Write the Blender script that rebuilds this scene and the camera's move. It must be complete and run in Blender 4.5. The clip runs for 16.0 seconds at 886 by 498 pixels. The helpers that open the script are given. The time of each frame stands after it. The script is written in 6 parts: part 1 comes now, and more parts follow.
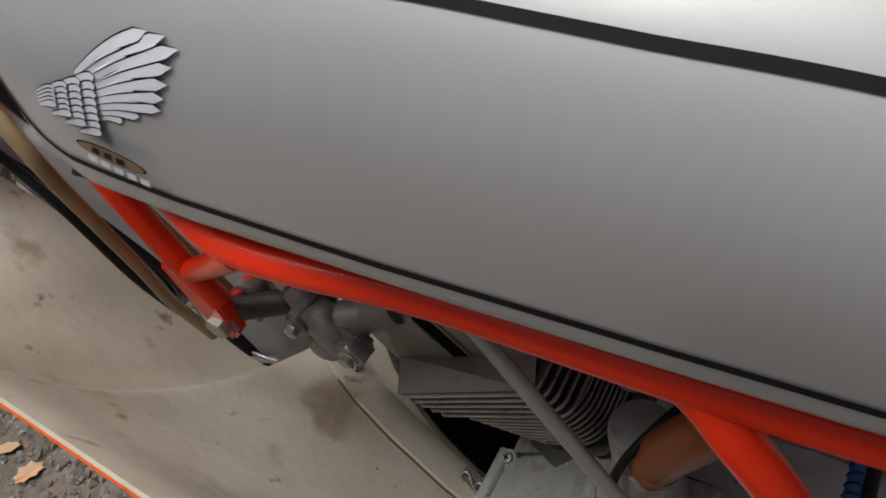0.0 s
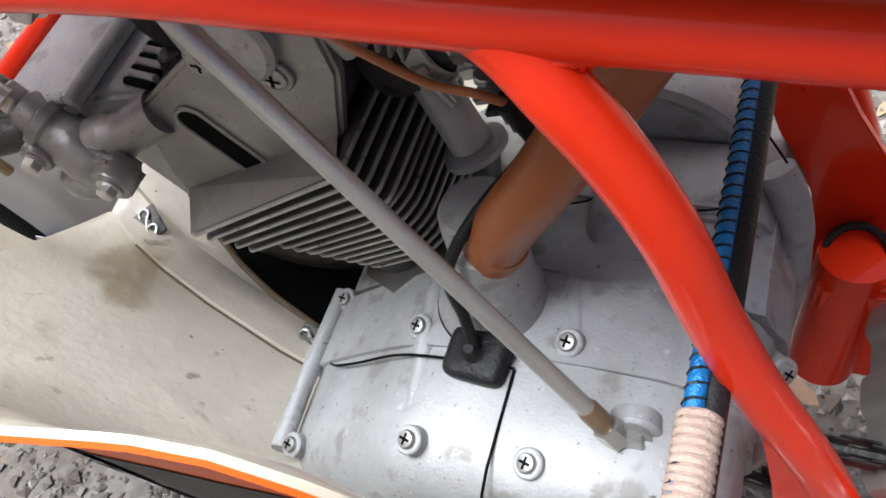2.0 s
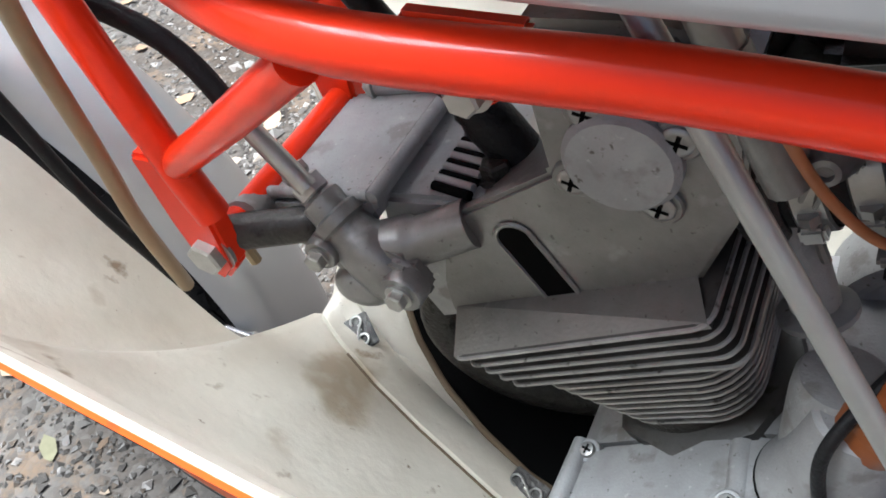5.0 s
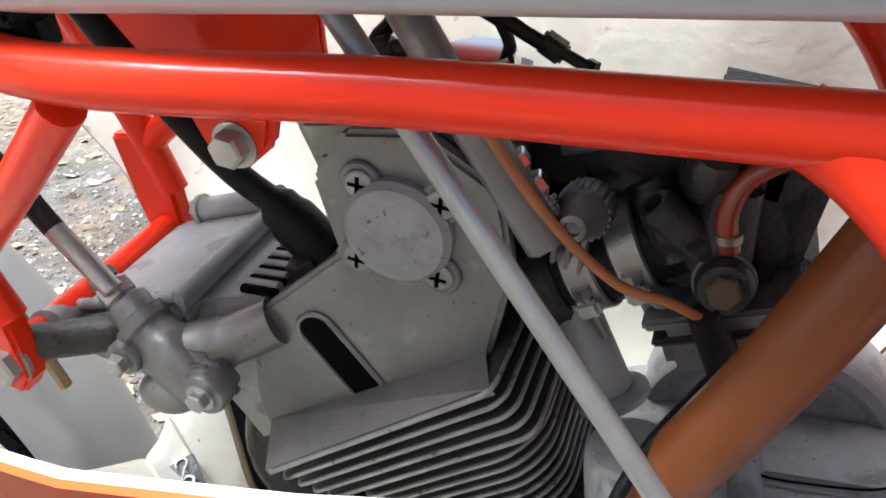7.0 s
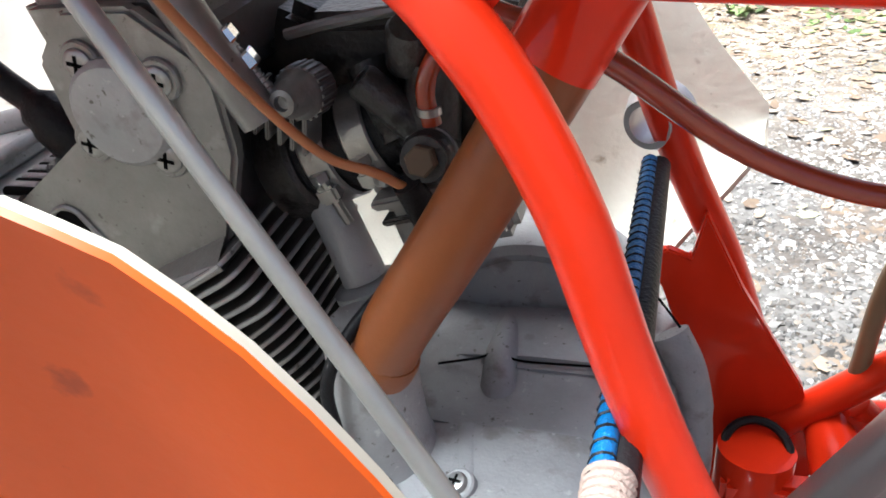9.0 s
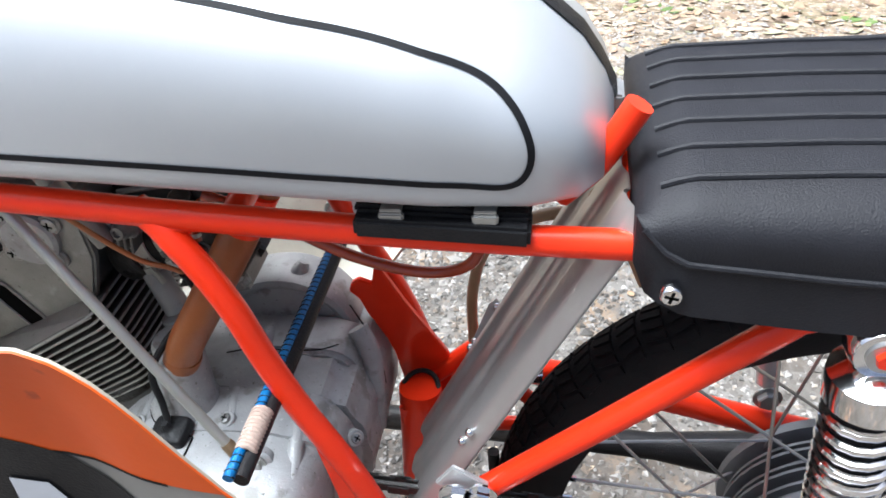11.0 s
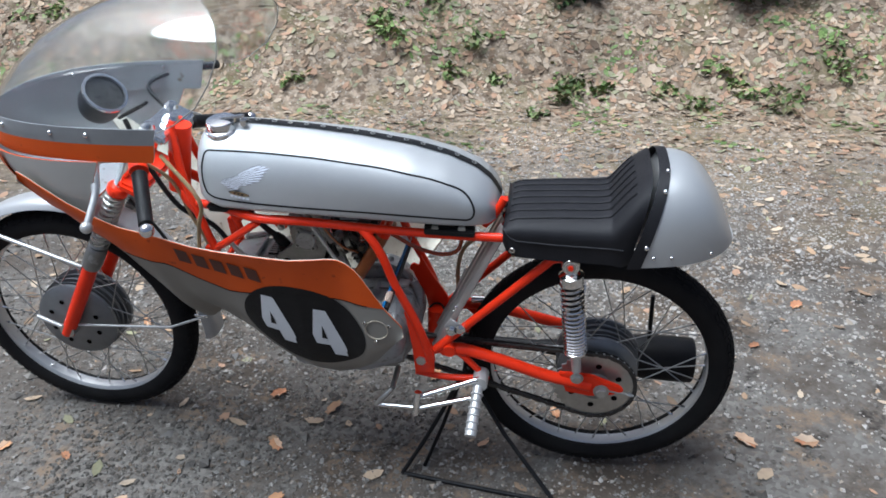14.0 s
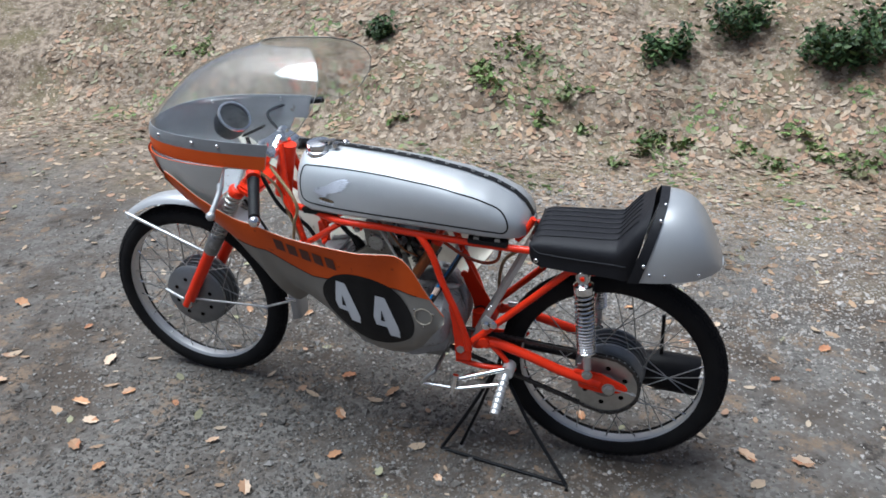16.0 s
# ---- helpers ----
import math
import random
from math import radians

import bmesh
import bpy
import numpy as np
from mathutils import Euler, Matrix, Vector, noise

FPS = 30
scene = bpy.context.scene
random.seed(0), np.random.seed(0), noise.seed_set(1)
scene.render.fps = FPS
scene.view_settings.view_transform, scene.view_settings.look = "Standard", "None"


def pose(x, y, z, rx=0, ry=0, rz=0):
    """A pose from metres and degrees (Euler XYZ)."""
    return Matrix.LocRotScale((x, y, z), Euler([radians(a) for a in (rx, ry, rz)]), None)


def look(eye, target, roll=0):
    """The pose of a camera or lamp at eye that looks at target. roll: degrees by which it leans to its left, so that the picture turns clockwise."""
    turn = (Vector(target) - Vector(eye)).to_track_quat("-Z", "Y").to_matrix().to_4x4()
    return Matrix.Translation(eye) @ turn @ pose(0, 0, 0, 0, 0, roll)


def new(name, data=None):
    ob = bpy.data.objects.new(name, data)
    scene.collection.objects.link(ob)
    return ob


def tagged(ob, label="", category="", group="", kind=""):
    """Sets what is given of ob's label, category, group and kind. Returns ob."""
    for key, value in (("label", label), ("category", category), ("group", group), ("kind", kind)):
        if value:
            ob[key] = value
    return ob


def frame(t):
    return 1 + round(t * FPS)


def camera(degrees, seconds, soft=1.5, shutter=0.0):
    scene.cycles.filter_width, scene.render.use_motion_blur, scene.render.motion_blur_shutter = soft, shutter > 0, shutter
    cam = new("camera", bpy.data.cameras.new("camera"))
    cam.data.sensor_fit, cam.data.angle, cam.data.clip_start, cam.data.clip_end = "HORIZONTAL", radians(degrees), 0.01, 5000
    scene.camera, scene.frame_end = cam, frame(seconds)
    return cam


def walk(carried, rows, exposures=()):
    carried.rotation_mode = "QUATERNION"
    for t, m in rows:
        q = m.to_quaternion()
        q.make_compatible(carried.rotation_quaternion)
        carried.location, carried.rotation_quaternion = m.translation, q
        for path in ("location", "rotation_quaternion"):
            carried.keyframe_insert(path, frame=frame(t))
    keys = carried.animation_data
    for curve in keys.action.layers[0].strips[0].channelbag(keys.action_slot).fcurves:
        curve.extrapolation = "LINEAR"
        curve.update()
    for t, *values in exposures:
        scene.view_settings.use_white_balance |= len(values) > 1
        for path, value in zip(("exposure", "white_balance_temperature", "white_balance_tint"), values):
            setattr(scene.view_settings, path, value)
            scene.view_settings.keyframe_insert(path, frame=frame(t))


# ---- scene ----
cam = camera(58.3, 16.0, soft=1.7)
PATH = [
    (0, (0.208, -0.229, 0.905), (-0.808, 0.737, -0.521), -23.7),
    (0.5, (0.209, -0.224, 0.851), (-0.71, 0.774, -0.618), -24.4),
    (1, (0.213, -0.217, 0.806), (-0.63, 0.805, -0.691), -23.8),
    (1.5, (0.215, -0.213, 0.789), (-0.555, 0.737, -0.794), -24.4),
    (2, (0.214, -0.222, 0.78), (-0.521, 0.702, -0.835), -24.9),
    (2.5, (0.202, -0.229, 0.774), (-0.531, 0.681, -0.849), -25.7),
    (3, (0.179, -0.22, 0.778), (-0.566, 0.687, -0.842), -26.2),
    (3.5, (0.149, -0.226, 0.775), (-0.612, 0.679, -0.838), -25.7),
    (4, (0.116, -0.242, 0.775), (-0.671, 0.669, -0.822), -21.4),
    (4.5, (0.091, -0.244, 0.782), (-0.743, 0.724, -0.756), -19.1),
    (4.7, (0.086, -0.241, 0.784), (-0.776, 0.785, -0.7), -18.4),
    (6.8, (0.115, -0.273, 0.738), (-0.629, 1.282, -0.276), -9.4),
    (7, (0.136, -0.266, 0.739), (-0.583, 1.298, -0.28), -9.3),
    (7.5, (0.178, -0.247, 0.728), (-0.488, 1.331, -0.304), -9.0),
    (8, (0.19, -0.237, 0.719), (-0.446, 1.344, -0.328), -9.1),
    (8.5, (0.188, -0.248, 0.715), (-0.403, 1.339, -0.348), -8.0),
    (9, (0.217, -0.274, 0.702), (-0.345, 1.319, -0.367), -7.4),
    (9.5, (0.273, -0.279, 0.715), (-0.192, 1.263, -0.47), -5.1),
    (10, (0.32, -0.302, 0.769), (-0.097, 1.219, -0.461), -6.0),
    (10.2, (0.333, -0.313, 0.789), (-0.08, 1.198, -0.453), -6.0),
    (12.3, (0.498, -0.81, 1.162), (0.344, 0.836, 0.037), -5.0),
    (12.5, (0.51, -0.871, 1.192), (0.3, 0.78, 0.083), -5.0),
    (13, (0.517, -1.032, 1.264), (0.247, 0.623, 0.173), -4.4),
    (13.5, (0.518, -1.251, 1.334), (0.23, 0.414, 0.265), -3.8),
    (14, (0.536, -1.374, 1.415), (0.237, 0.306, 0.372), -3.5),
    (14.5, (0.619, -1.492, 1.445), (0.159, 0.181, 0.449), -3.8),
    (15, (0.707, -1.591, 1.481), (0.155, 0.065, 0.507), -3.4),
    (15.5, (0.723, -1.667, 1.497), (0.145, -0.001, 0.553), -3.2),
    (16, (0.751, -1.694, 1.515), (0.185, -0.016, 0.586), -2.9),
]
walk(cam, [(t, look(eye, target, roll)) for t, eye, target, roll in PATH],
     exposures=((0, 0.2, 6450, 8), (0.5, 1.15, 6250, 8), (1.0, 1.65, 6100, 6), (1.5, 1.6, 5900, 7), (2.5, 1.75, 5850, 8), (4.5, 1.7, 5650, 5), (7, 2.05, 5600, 4), (8.5, 2.2, 5600, 4), (10.2, 2.25, 5600, 4), (12.3, 1.0, 5450, 5), (14.5, 0.74, 5400, 4), (16, 0.64, 5400, 4)))


# ---- world and light: bright overcast sky, soft sun from above the camera's side ----
world = bpy.data.worlds.new("world")
scene.world = world
world.use_nodes = True
wn = world.node_tree.nodes
sky = wn.new("ShaderNodeTexSky")
sky.sky_type = 'NISHITA'
sky.sun_disc = False
sky.sun_elevation = radians(72)
sky.sun_rotation = radians(290)
sky.dust_density = 8.0
sky.air_density = 0.35
sky.ozone_density = 0.0
wn["Background"].inputs["Strength"].default_value = 0.085
world.node_tree.links.new(sky.outputs["Color"], wn["Background"].inputs["Color"])
sun = new("sun", bpy.data.lights.new("sun", 'SUN'))
sun.data.energy = 2.3
sun.data.angle = radians(34)
sun.data.color = (1.0, 0.98, 0.95)
sun.matrix_world = look((-1.5, -0.5, 5.0), (0, 0, 0))


# ---- materials ----
def node_material(name, base, rough=0.5, metal=0.0, second=None, scale=20.0, amount=0.5, bump=0.0, bump_scale=300.0,
                  coat=0.0, spec=0.5, rough_var=0.0, detail=6.0, dist=0.002, specks=None):
    """Principled surface whose colour wanders between base and second, with fine relief."""
    m = bpy.data.materials.new(name)
    m.use_nodes = True
    nt = m.node_tree
    b = nt.nodes["Principled BSDF"]
    b.inputs["Roughness"].default_value = rough
    b.inputs["Metallic"].default_value = metal
    b.inputs["Coat Weight"].default_value = coat
    b.inputs["Coat Roughness"].default_value = 0.05
    b.inputs["Specular IOR Level"].default_value = spec
    co = nt.nodes.new("ShaderNodeTexCoord")
    second = second or tuple(c * 0.72 for c in base)
    n1 = nt.nodes.new("ShaderNodeTexNoise")
    n1.inputs["Scale"].default_value = scale
    n1.inputs["Detail"].default_value = detail
    n1.inputs["Roughness"].default_value = 0.65
    nt.links.new(co.outputs["Object"], n1.inputs["Vector"])
    ramp = nt.nodes.new("ShaderNodeMapRange")
    ramp.inputs["From Min"].default_value = 0.35
    ramp.inputs["From Max"].default_value = 0.75
    ramp.inputs["To Max"].default_value = amount
    nt.links.new(n1.outputs["Fac"], ramp.inputs["Value"])
    mix = nt.nodes.new("ShaderNodeMix")
    mix.data_type = 'RGBA'
    mix.inputs["A"].default_value = (*base, 1)
    mix.inputs["B"].default_value = (*second, 1)
    nt.links.new(ramp.outputs["Result"], mix.inputs["Factor"])
    colour = mix.outputs["Result"]
    if specks:
        # small stains with a shape of their own: (colour, scale, threshold)
        for tone, sc, lo in specks:
            n3 = nt.nodes.new("ShaderNodeTexNoise")
            n3.inputs["Scale"].default_value = sc
            n3.inputs["Detail"].default_value = 5.0
            nt.links.new(co.outputs["Object"], n3.inputs["Vector"])
            r3 = nt.nodes.new("ShaderNodeMapRange")
            r3.inputs["From Min"].default_value, r3.inputs["From Max"].default_value = lo, lo + 0.08
            nt.links.new(n3.outputs["Fac"], r3.inputs["Value"])
            m3 = nt.nodes.new("ShaderNodeMix")
            m3.data_type = 'RGBA'
            nt.links.new(r3.outputs["Result"], m3.inputs["Factor"])
            nt.links.new(colour, m3.inputs["A"])
            m3.inputs["B"].default_value = (*tone, 1)
            colour = m3.outputs["Result"]
    nt.links.new(colour, b.inputs["Base Color"])
    if rough_var:
        rr = nt.nodes.new("ShaderNodeMapRange")
        rr.inputs["To Min"].default_value = max(0.02, rough - rough_var)
        rr.inputs["To Max"].default_value = min(1.0, rough + rough_var)
        nt.links.new(n1.outputs["Fac"], rr.inputs["Value"])
        nt.links.new(rr.outputs["Result"], b.inputs["Roughness"])
    if bump:
        n2 = nt.nodes.new("ShaderNodeTexNoise")
        n2.inputs["Scale"].default_value = bump_scale
        n2.inputs["Detail"].default_value = 4.0
        nt.links.new(co.outputs["Object"], n2.inputs["Vector"])
        bp = nt.nodes.new("ShaderNodeBump")
        bp.inputs["Strength"].default_value = bump
        bp.inputs["Distance"].default_value = dist
        nt.links.new(n2.outputs["Fac"], bp.inputs["Height"])
        nt.links.new(bp.outputs["Normal"], b.inputs["Normal"])
    return m


RED = node_material("red_paint", (0.76, 0.032, 0.005), 0.30, 0, (0.68, 0.026, 0.004), 30, 0.5, 0.05, 60, coat=0.35, spec=0.12)
ORANGE = node_material("orange_paint", (0.60, 0.085, 0.004), 0.42, 0, (0.52, 0.066, 0.003), 14, 0.6, 0.05, 200, spec=0.3, specks=(((0.36, 0.05, 0.006), 55, 0.66),))
SILVER = node_material("silver_paint", (0.44, 0.45, 0.455), 0.40, 0.38, (0.39, 0.40, 0.405), 9, 0.5, 0.03, 1500, coat=0.15)
GREYSILVER = node_material("fairing_silver", (0.25, 0.24, 0.215), 0.45, 0.2, (0.2, 0.19, 0.17), 9, 0.6, 0.04, 700)
BLACKLINE = node_material("black_line", (0.008, 0.008, 0.009), 0.6, spec=0.15)
CAST = node_material("cast_alloy", (0.365, 0.37, 0.372), 0.6, 0.35, (0.25, 0.25, 0.247), 26, 0.9, 0.3, 650, rough_var=0.12, dist=0.0010, specks=(((0.12, 0.113, 0.10), 300, 0.655), ((0.23, 0.225, 0.215), 48, 0.58), ((0.44, 0.44, 0.435), 210, 0.66)))
SCREW = node_material("screw_steel", (0.34, 0.34, 0.33), 0.32, 0.75, (0.20, 0.195, 0.18), 120, 0.7)
CASTDARK = node_material("weathered_alloy", (0.255, 0.252, 0.243), 0.36, 0.5, (0.12, 0.117, 0.11), 16, 0.9, 0.25, 500, rough_var=0.1, dist=0.0008, specks=(((0.10, 0.096, 0.088), 300, 0.66), ((0.32, 0.32, 0.31), 45, 0.62)))
# Shade between the fins is in the dark faces, light in the edges.
FINS = node_material("shaded_fin_alloy", (0.085, 0.083, 0.079), 0.45, 0.3, (0.03, 0.028, 0.025), 30, 0.8, 0.2, 500, dist=0.0008, specks=(((0.04, 0.037, 0.03), 90, 0.62),))
FINEDGE = node_material("lit_fin_edge_alloy", (0.40, 0.395, 0.385), 0.36, 0.5, (0.20, 0.195, 0.185), 40, 0.8, 0.2, 500, dist=0.0006, specks=(((0.10, 0.095, 0.088), 120, 0.62),))
ALU = node_material("brushed_aluminium", (0.60, 0.60, 0.59), 0.40, 0.6, (0.48, 0.48, 0.47), 12, 0.6, 0.1, 500, rough_var=0.08)
CHROME = node_material("chrome", (0.78, 0.78, 0.78), 0.12, 1.0, (0.65, 0.65, 0.66), 40, 0.4)
STEEL = node_material("zinc_steel", (0.45, 0.45, 0.43), 0.34, 0.8, (0.30, 0.29, 0.26), 60, 0.6, 0.15, 500)
ROD = node_material("rod_steel", (0.36, 0.365, 0.34), 0.34, 0.5, (0.30, 0.295, 0.28), 40, 0.6, 0.1, 500)
BLACK = node_material("black_rubber", (0.009, 0.009, 0.010), 0.45, 0, (0.018, 0.018, 0.018), 40, 0.6, 0.3, 600, spec=0.2)
TYRE = node_material("tyre_rubber", (0.009, 0.009, 0.010), 0.7, 0, (0.024, 0.023, 0.021), 12, 0.5, 0.3, 700, spec=0.14)
VINYL = node_material("black_vinyl", (0.010, 0.010, 0.012), 0.55, 0, (0.019, 0.019, 0.023), 25, 0.5, 0.5, 900, dist=0.001, spec=0.24)
CREAM = node_material("cream_gelcoat", (0.62, 0.585, 0.50), 0.36, 0, (0.42, 0.375, 0.30), 7, 0.85, 0.35, 110, rough_var=0.12, specks=(((0.22, 0.16, 0.10), 48, 0.655), ((0.33, 0.27, 0.19), 13, 0.60), ((0.17, 0.12, 0.075), 150, 0.70)))
CREAMEDGE = node_material("cream_edge", (0.37, 0.335, 0.27), 0.5, 0, (0.5, 0.42, 0.3), 40, 0.6)
BROWN = node_material("brown_hose", (0.27, 0.085, 0.024), 0.38, 0, (0.19, 0.058, 0.017), 20, 0.7, 0.1, 200, coat=0.12, spec=0.3)
COPPER = node_material("copper_sleeve", (0.40, 0.15, 0.05), 0.45, 0, (0.3, 0.1, 0.03), 40, 0.6)
AMBER = node_material("red_fuel_hose", (0.34, 0.046, 0.012), 0.25, 0, (0.20, 0.024, 0.007), 30, 0.6, coat=0.5)
TAN = node_material("tan_hose", (0.30, 0.21, 0.11), 0.35, 0, (0.2, 0.14, 0.07), 30, 0.6)
BLUE = node_material("blue_braid", (0.01, 0.16, 0.42), 0.35, 0.2, (0.006, 0.07, 0.2), 200, 0.7, 0.4, 900)
CORD = node_material("beige_cord", (0.36, 0.27, 0.22), 0.8, 0, (0.25, 0.18, 0.14), 120, 0.7, 0.5, 900)
WHITE = node_material("white_decal", (0.66, 0.68, 0.74), 0.45, 0, (0.55, 0.57, 0.62), 20, 0.4)
NUMBER = node_material("number_white", (0.62, 0.64, 0.66), 0.5, 0, (0.48, 0.49, 0.5), 20, 0.5)
GOLD = node_material("gold_decal", (0.20, 0.135, 0.07), 0.4, 0.2)
BRASS = node_material("dull_brass", (0.22, 0.155, 0.09), 0.4, 0.5, (0.13, 0.085, 0.05), 90, 0.7)
GUARD = node_material("rolled_aluminium", (0.50, 0.49, 0.47), 0.36, 0.75, (0.40, 0.39, 0.37), 7, 0.8, 0.1, 300, rough_var=0.1)
DARKMETAL = node_material("dark_oily_metal", (0.030, 0.029, 0.027), 0.38, 0.4, (0.085, 0.08, 0.073), 30, 0.8, 0.4, 400, specks=(((0.012, 0.011, 0.01), 80, 0.58),))
LETTER = node_material("lettering_brown", (0.085, 0.022, 0.012), 0.45)
COWLINSIDE = node_material("cowl_inside", (0.29, 0.295, 0.305), 0.4, 0, (0.20, 0.205, 0.21), 12, 0.7, 0.2, 120, specks=(((0.14, 0.10, 0.07), 40, 0.66),))
BROWNDIRT = node_material("brown_dirt", (0.12, 0.085, 0.05), 0.8)
RIMGREY = node_material("grey_rim_paint", (0.25, 0.26, 0.27), 0.4, 0.2)
NUMBERPLATE = node_material("pale_silver_paint", (0.5, 0.5, 0.48), 0.35, 0.3, (0.42, 0.42, 0.4), 9, 0.5)
# Near-black for dark joints and for the shade inside holes and slots.
VOID = node_material("recess_shade_black", (0.004, 0.004, 0.004), 0.9, spec=0.05)
BRAKE = node_material("hub_alloy", (0.22, 0.23, 0.24), 0.42, 0.6, (0.13, 0.13, 0.13), 15, 0.6, 0.15, 400)


def glass_material():
    m = bpy.data.materials.new("clear_acrylic")
    m.use_nodes = True
    b = m.node_tree.nodes["Principled BSDF"]
    b.inputs["Base Color"].default_value = (0.93, 0.96, 0.97, 1)
    b.inputs["Roughness"].default_value = 0.04
    b.inputs["IOR"].default_value = 1.55
    b.inputs["Transmission Weight"].default_value = 1.0
    return m


GLASS = glass_material()


def ground_material():
    m = bpy.data.materials.new("gravel_and_leaf_litter")
    m.use_nodes = True
    nt = m.node_tree
    b = nt.nodes["Principled BSDF"]
    b.inputs["Roughness"].default_value = 0.9
    b.inputs["Specular IOR Level"].default_value = 0.25
    co = nt.nodes.new("ShaderNodeTexCoord")

    def noise(scale, detail=6.0, rough=0.6):
        n = nt.nodes.new("ShaderNodeTexNoise")
        n.inputs["Scale"].default_value = scale
        n.inputs["Detail"].default_value = detail
        n.inputs["Roughness"].default_value = rough
        nt.links.new(co.outputs["Object"], n.inputs["Vector"])
        return n.outputs["Fac"]

    def ranged(v, lo, hi):
        r = nt.nodes.new("ShaderNodeMapRange")
        r.inputs["From Min"].default_value, r.inputs["From Max"].default_value = lo, hi
        nt.links.new(v, r.inputs["Value"])
        return r.outputs["Result"]

    def mixed(f, a, c):
        x = nt.nodes.new("ShaderNodeMix")
        x.data_type = 'RGBA'
        nt.links.new(f, x.inputs["Factor"])
        for k, v in (("A", a), ("B", c)):
            if isinstance(v, tuple):
                x.inputs[k].default_value = (*v, 1)
            else:
                nt.links.new(v, x.inputs[k])
        return x.outputs["Result"]

    vor = nt.nodes.new("ShaderNodeTexVoronoi")
    vor.inputs["Scale"].default_value = 75.0
    nt.links.new(co.outputs["Object"], vor.inputs["Vector"])
    grey = nt.nodes.new("ShaderNodeSeparateColor")
    nt.links.new(vor.outputs["Color"], grey.inputs["Color"])
    stones = mixed(grey.outputs["Red"], (0.098, 0.089, 0.079), (0.165, 0.154, 0.139))
    stones = mixed(ranged(noise(2.3, 9, 0.75), 0.44, 0.60), stones, (0.070, 0.056, 0.044))
    stones = mixed(ranged(noise(7.5, 9, 0.75), 0.53, 0.63), stones, (0.175, 0.128, 0.088))
    stones = mixed(ranged(noise(11, 8, 0.7), 0.57, 0.66), stones, (0.030, 0.025, 0.021))
    litter = mixed(ranged(noise(22, 8), 0.4, 0.62), (0.115, 0.085, 0.058), (0.33, 0.262, 0.192))
    litter = mixed(ranged(noise(3.4, 8, 0.7), 0.50, 0.66), litter, (0.15, 0.125, 0.065))
    litter = mixed(ranged(noise(60, 3), 0.58, 0.7), litter, (0.44, 0.39, 0.325))
    sep = nt.nodes.new("ShaderNodeSeparateXYZ")
    nt.links.new(co.outputs["Object"], sep.inputs["Vector"])
    add = nt.nodes.new("ShaderNodeMath")
    add.operation = 'MULTIPLY_ADD'
    nt.links.new(noise(1.3), add.inputs[0])
    add.inputs[1].default_value = 1.6
    nt.links.new(sep.outputs["Y"], add.inputs[2])
    col = mixed(ranged(add.outputs[0], 1.9, 2.9), stones, litter)
    nt.links.new(col, b.inputs["Base Color"])
    bp = nt.nodes.new("ShaderNodeBump")
    bp.inputs["Strength"].default_value = 0.35
    bp.inputs["Distance"].default_value = 0.008
    h = nt.nodes.new("ShaderNodeMath")
    h.operation = 'SUBTRACT'
    nt.links.new(noise(40, 8), h.inputs[0])
    nt.links.new(vor.outputs["Distance"], h.inputs[1])
    nt.links.new(h.outputs[0], bp.inputs["Height"])
    nt.links.new(bp.outputs["Normal"], b.inputs["Normal"])
    return m


def island_material(name, colours, rough=0.8):
    """Each loose piece takes one of a few colours."""
    m = bpy.data.materials.new(name)
    m.use_nodes = True
    nt = m.node_tree
    b = nt.nodes["Principled BSDF"]
    b.inputs["Roughness"].default_value = rough
    b.inputs["Specular IOR Level"].default_value = 0.3
    g = nt.nodes.new("ShaderNodeNewGeometry")
    r = nt.nodes.new("ShaderNodeValToRGB")
    r.color_ramp.interpolation = 'CONSTANT'
    while len(r.color_ramp.elements) < len(colours):
        r.color_ramp.elements.new(0.5)
    for i, c in enumerate(colours):
        r.color_ramp.elements[i].position = i / len(colours)
        r.color_ramp.elements[i].color = (*c, 1)
    nt.links.new(g.outputs["Random Per Island"], r.inputs["Fac"])
    co = nt.nodes.new("ShaderNodeTexCoord")
    n = nt.nodes.new("ShaderNodeTexNoise")
    n.inputs["Scale"].default_value = 90
    nt.links.new(co.outputs["Object"], n.inputs["Vector"])
    mr = nt.nodes.new("ShaderNodeMapRange")
    mr.inputs["To Min"].default_value, mr.inputs["To Max"].default_value = 0.8, 1.2
    nt.links.new(n.outputs["Fac"], mr.inputs["Value"])
    # broad patches of damper and drier ground
    n2 = nt.nodes.new("ShaderNodeTexNoise")
    n2.inputs["Scale"].default_value = 2.6
    n2.inputs["Detail"].default_value = 4.0
    nt.links.new(co.outputs["Object"], n2.inputs["Vector"])
    m2 = nt.nodes.new("ShaderNodeMapRange")
    m2.inputs["From Min"].default_value, m2.inputs["From Max"].default_value = 0.32, 0.68
    m2.inputs["To Min"].default_value, m2.inputs["To Max"].default_value = 0.6, 1.3
    nt.links.new(n2.outputs["Fac"], m2.inputs["Value"])
    both = nt.nodes.new("ShaderNodeMath")
    both.operation = 'MULTIPLY'
    nt.links.new(mr.outputs["Result"], both.inputs[0])
    nt.links.new(m2.outputs["Result"], both.inputs[1])
    mx = nt.nodes.new("ShaderNodeMix")
    mx.data_type = 'RGBA'
    mx.blend_type = 'MULTIPLY'
    mx.inputs["Factor"].default_value = 1.0
    nt.links.new(r.outputs["Color"], mx.inputs["A"])
    nt.links.new(both.outputs[0], mx.inputs["B"])
    nt.links.new(mx.outputs["Result"], b.inputs["Base Color"])
    return m


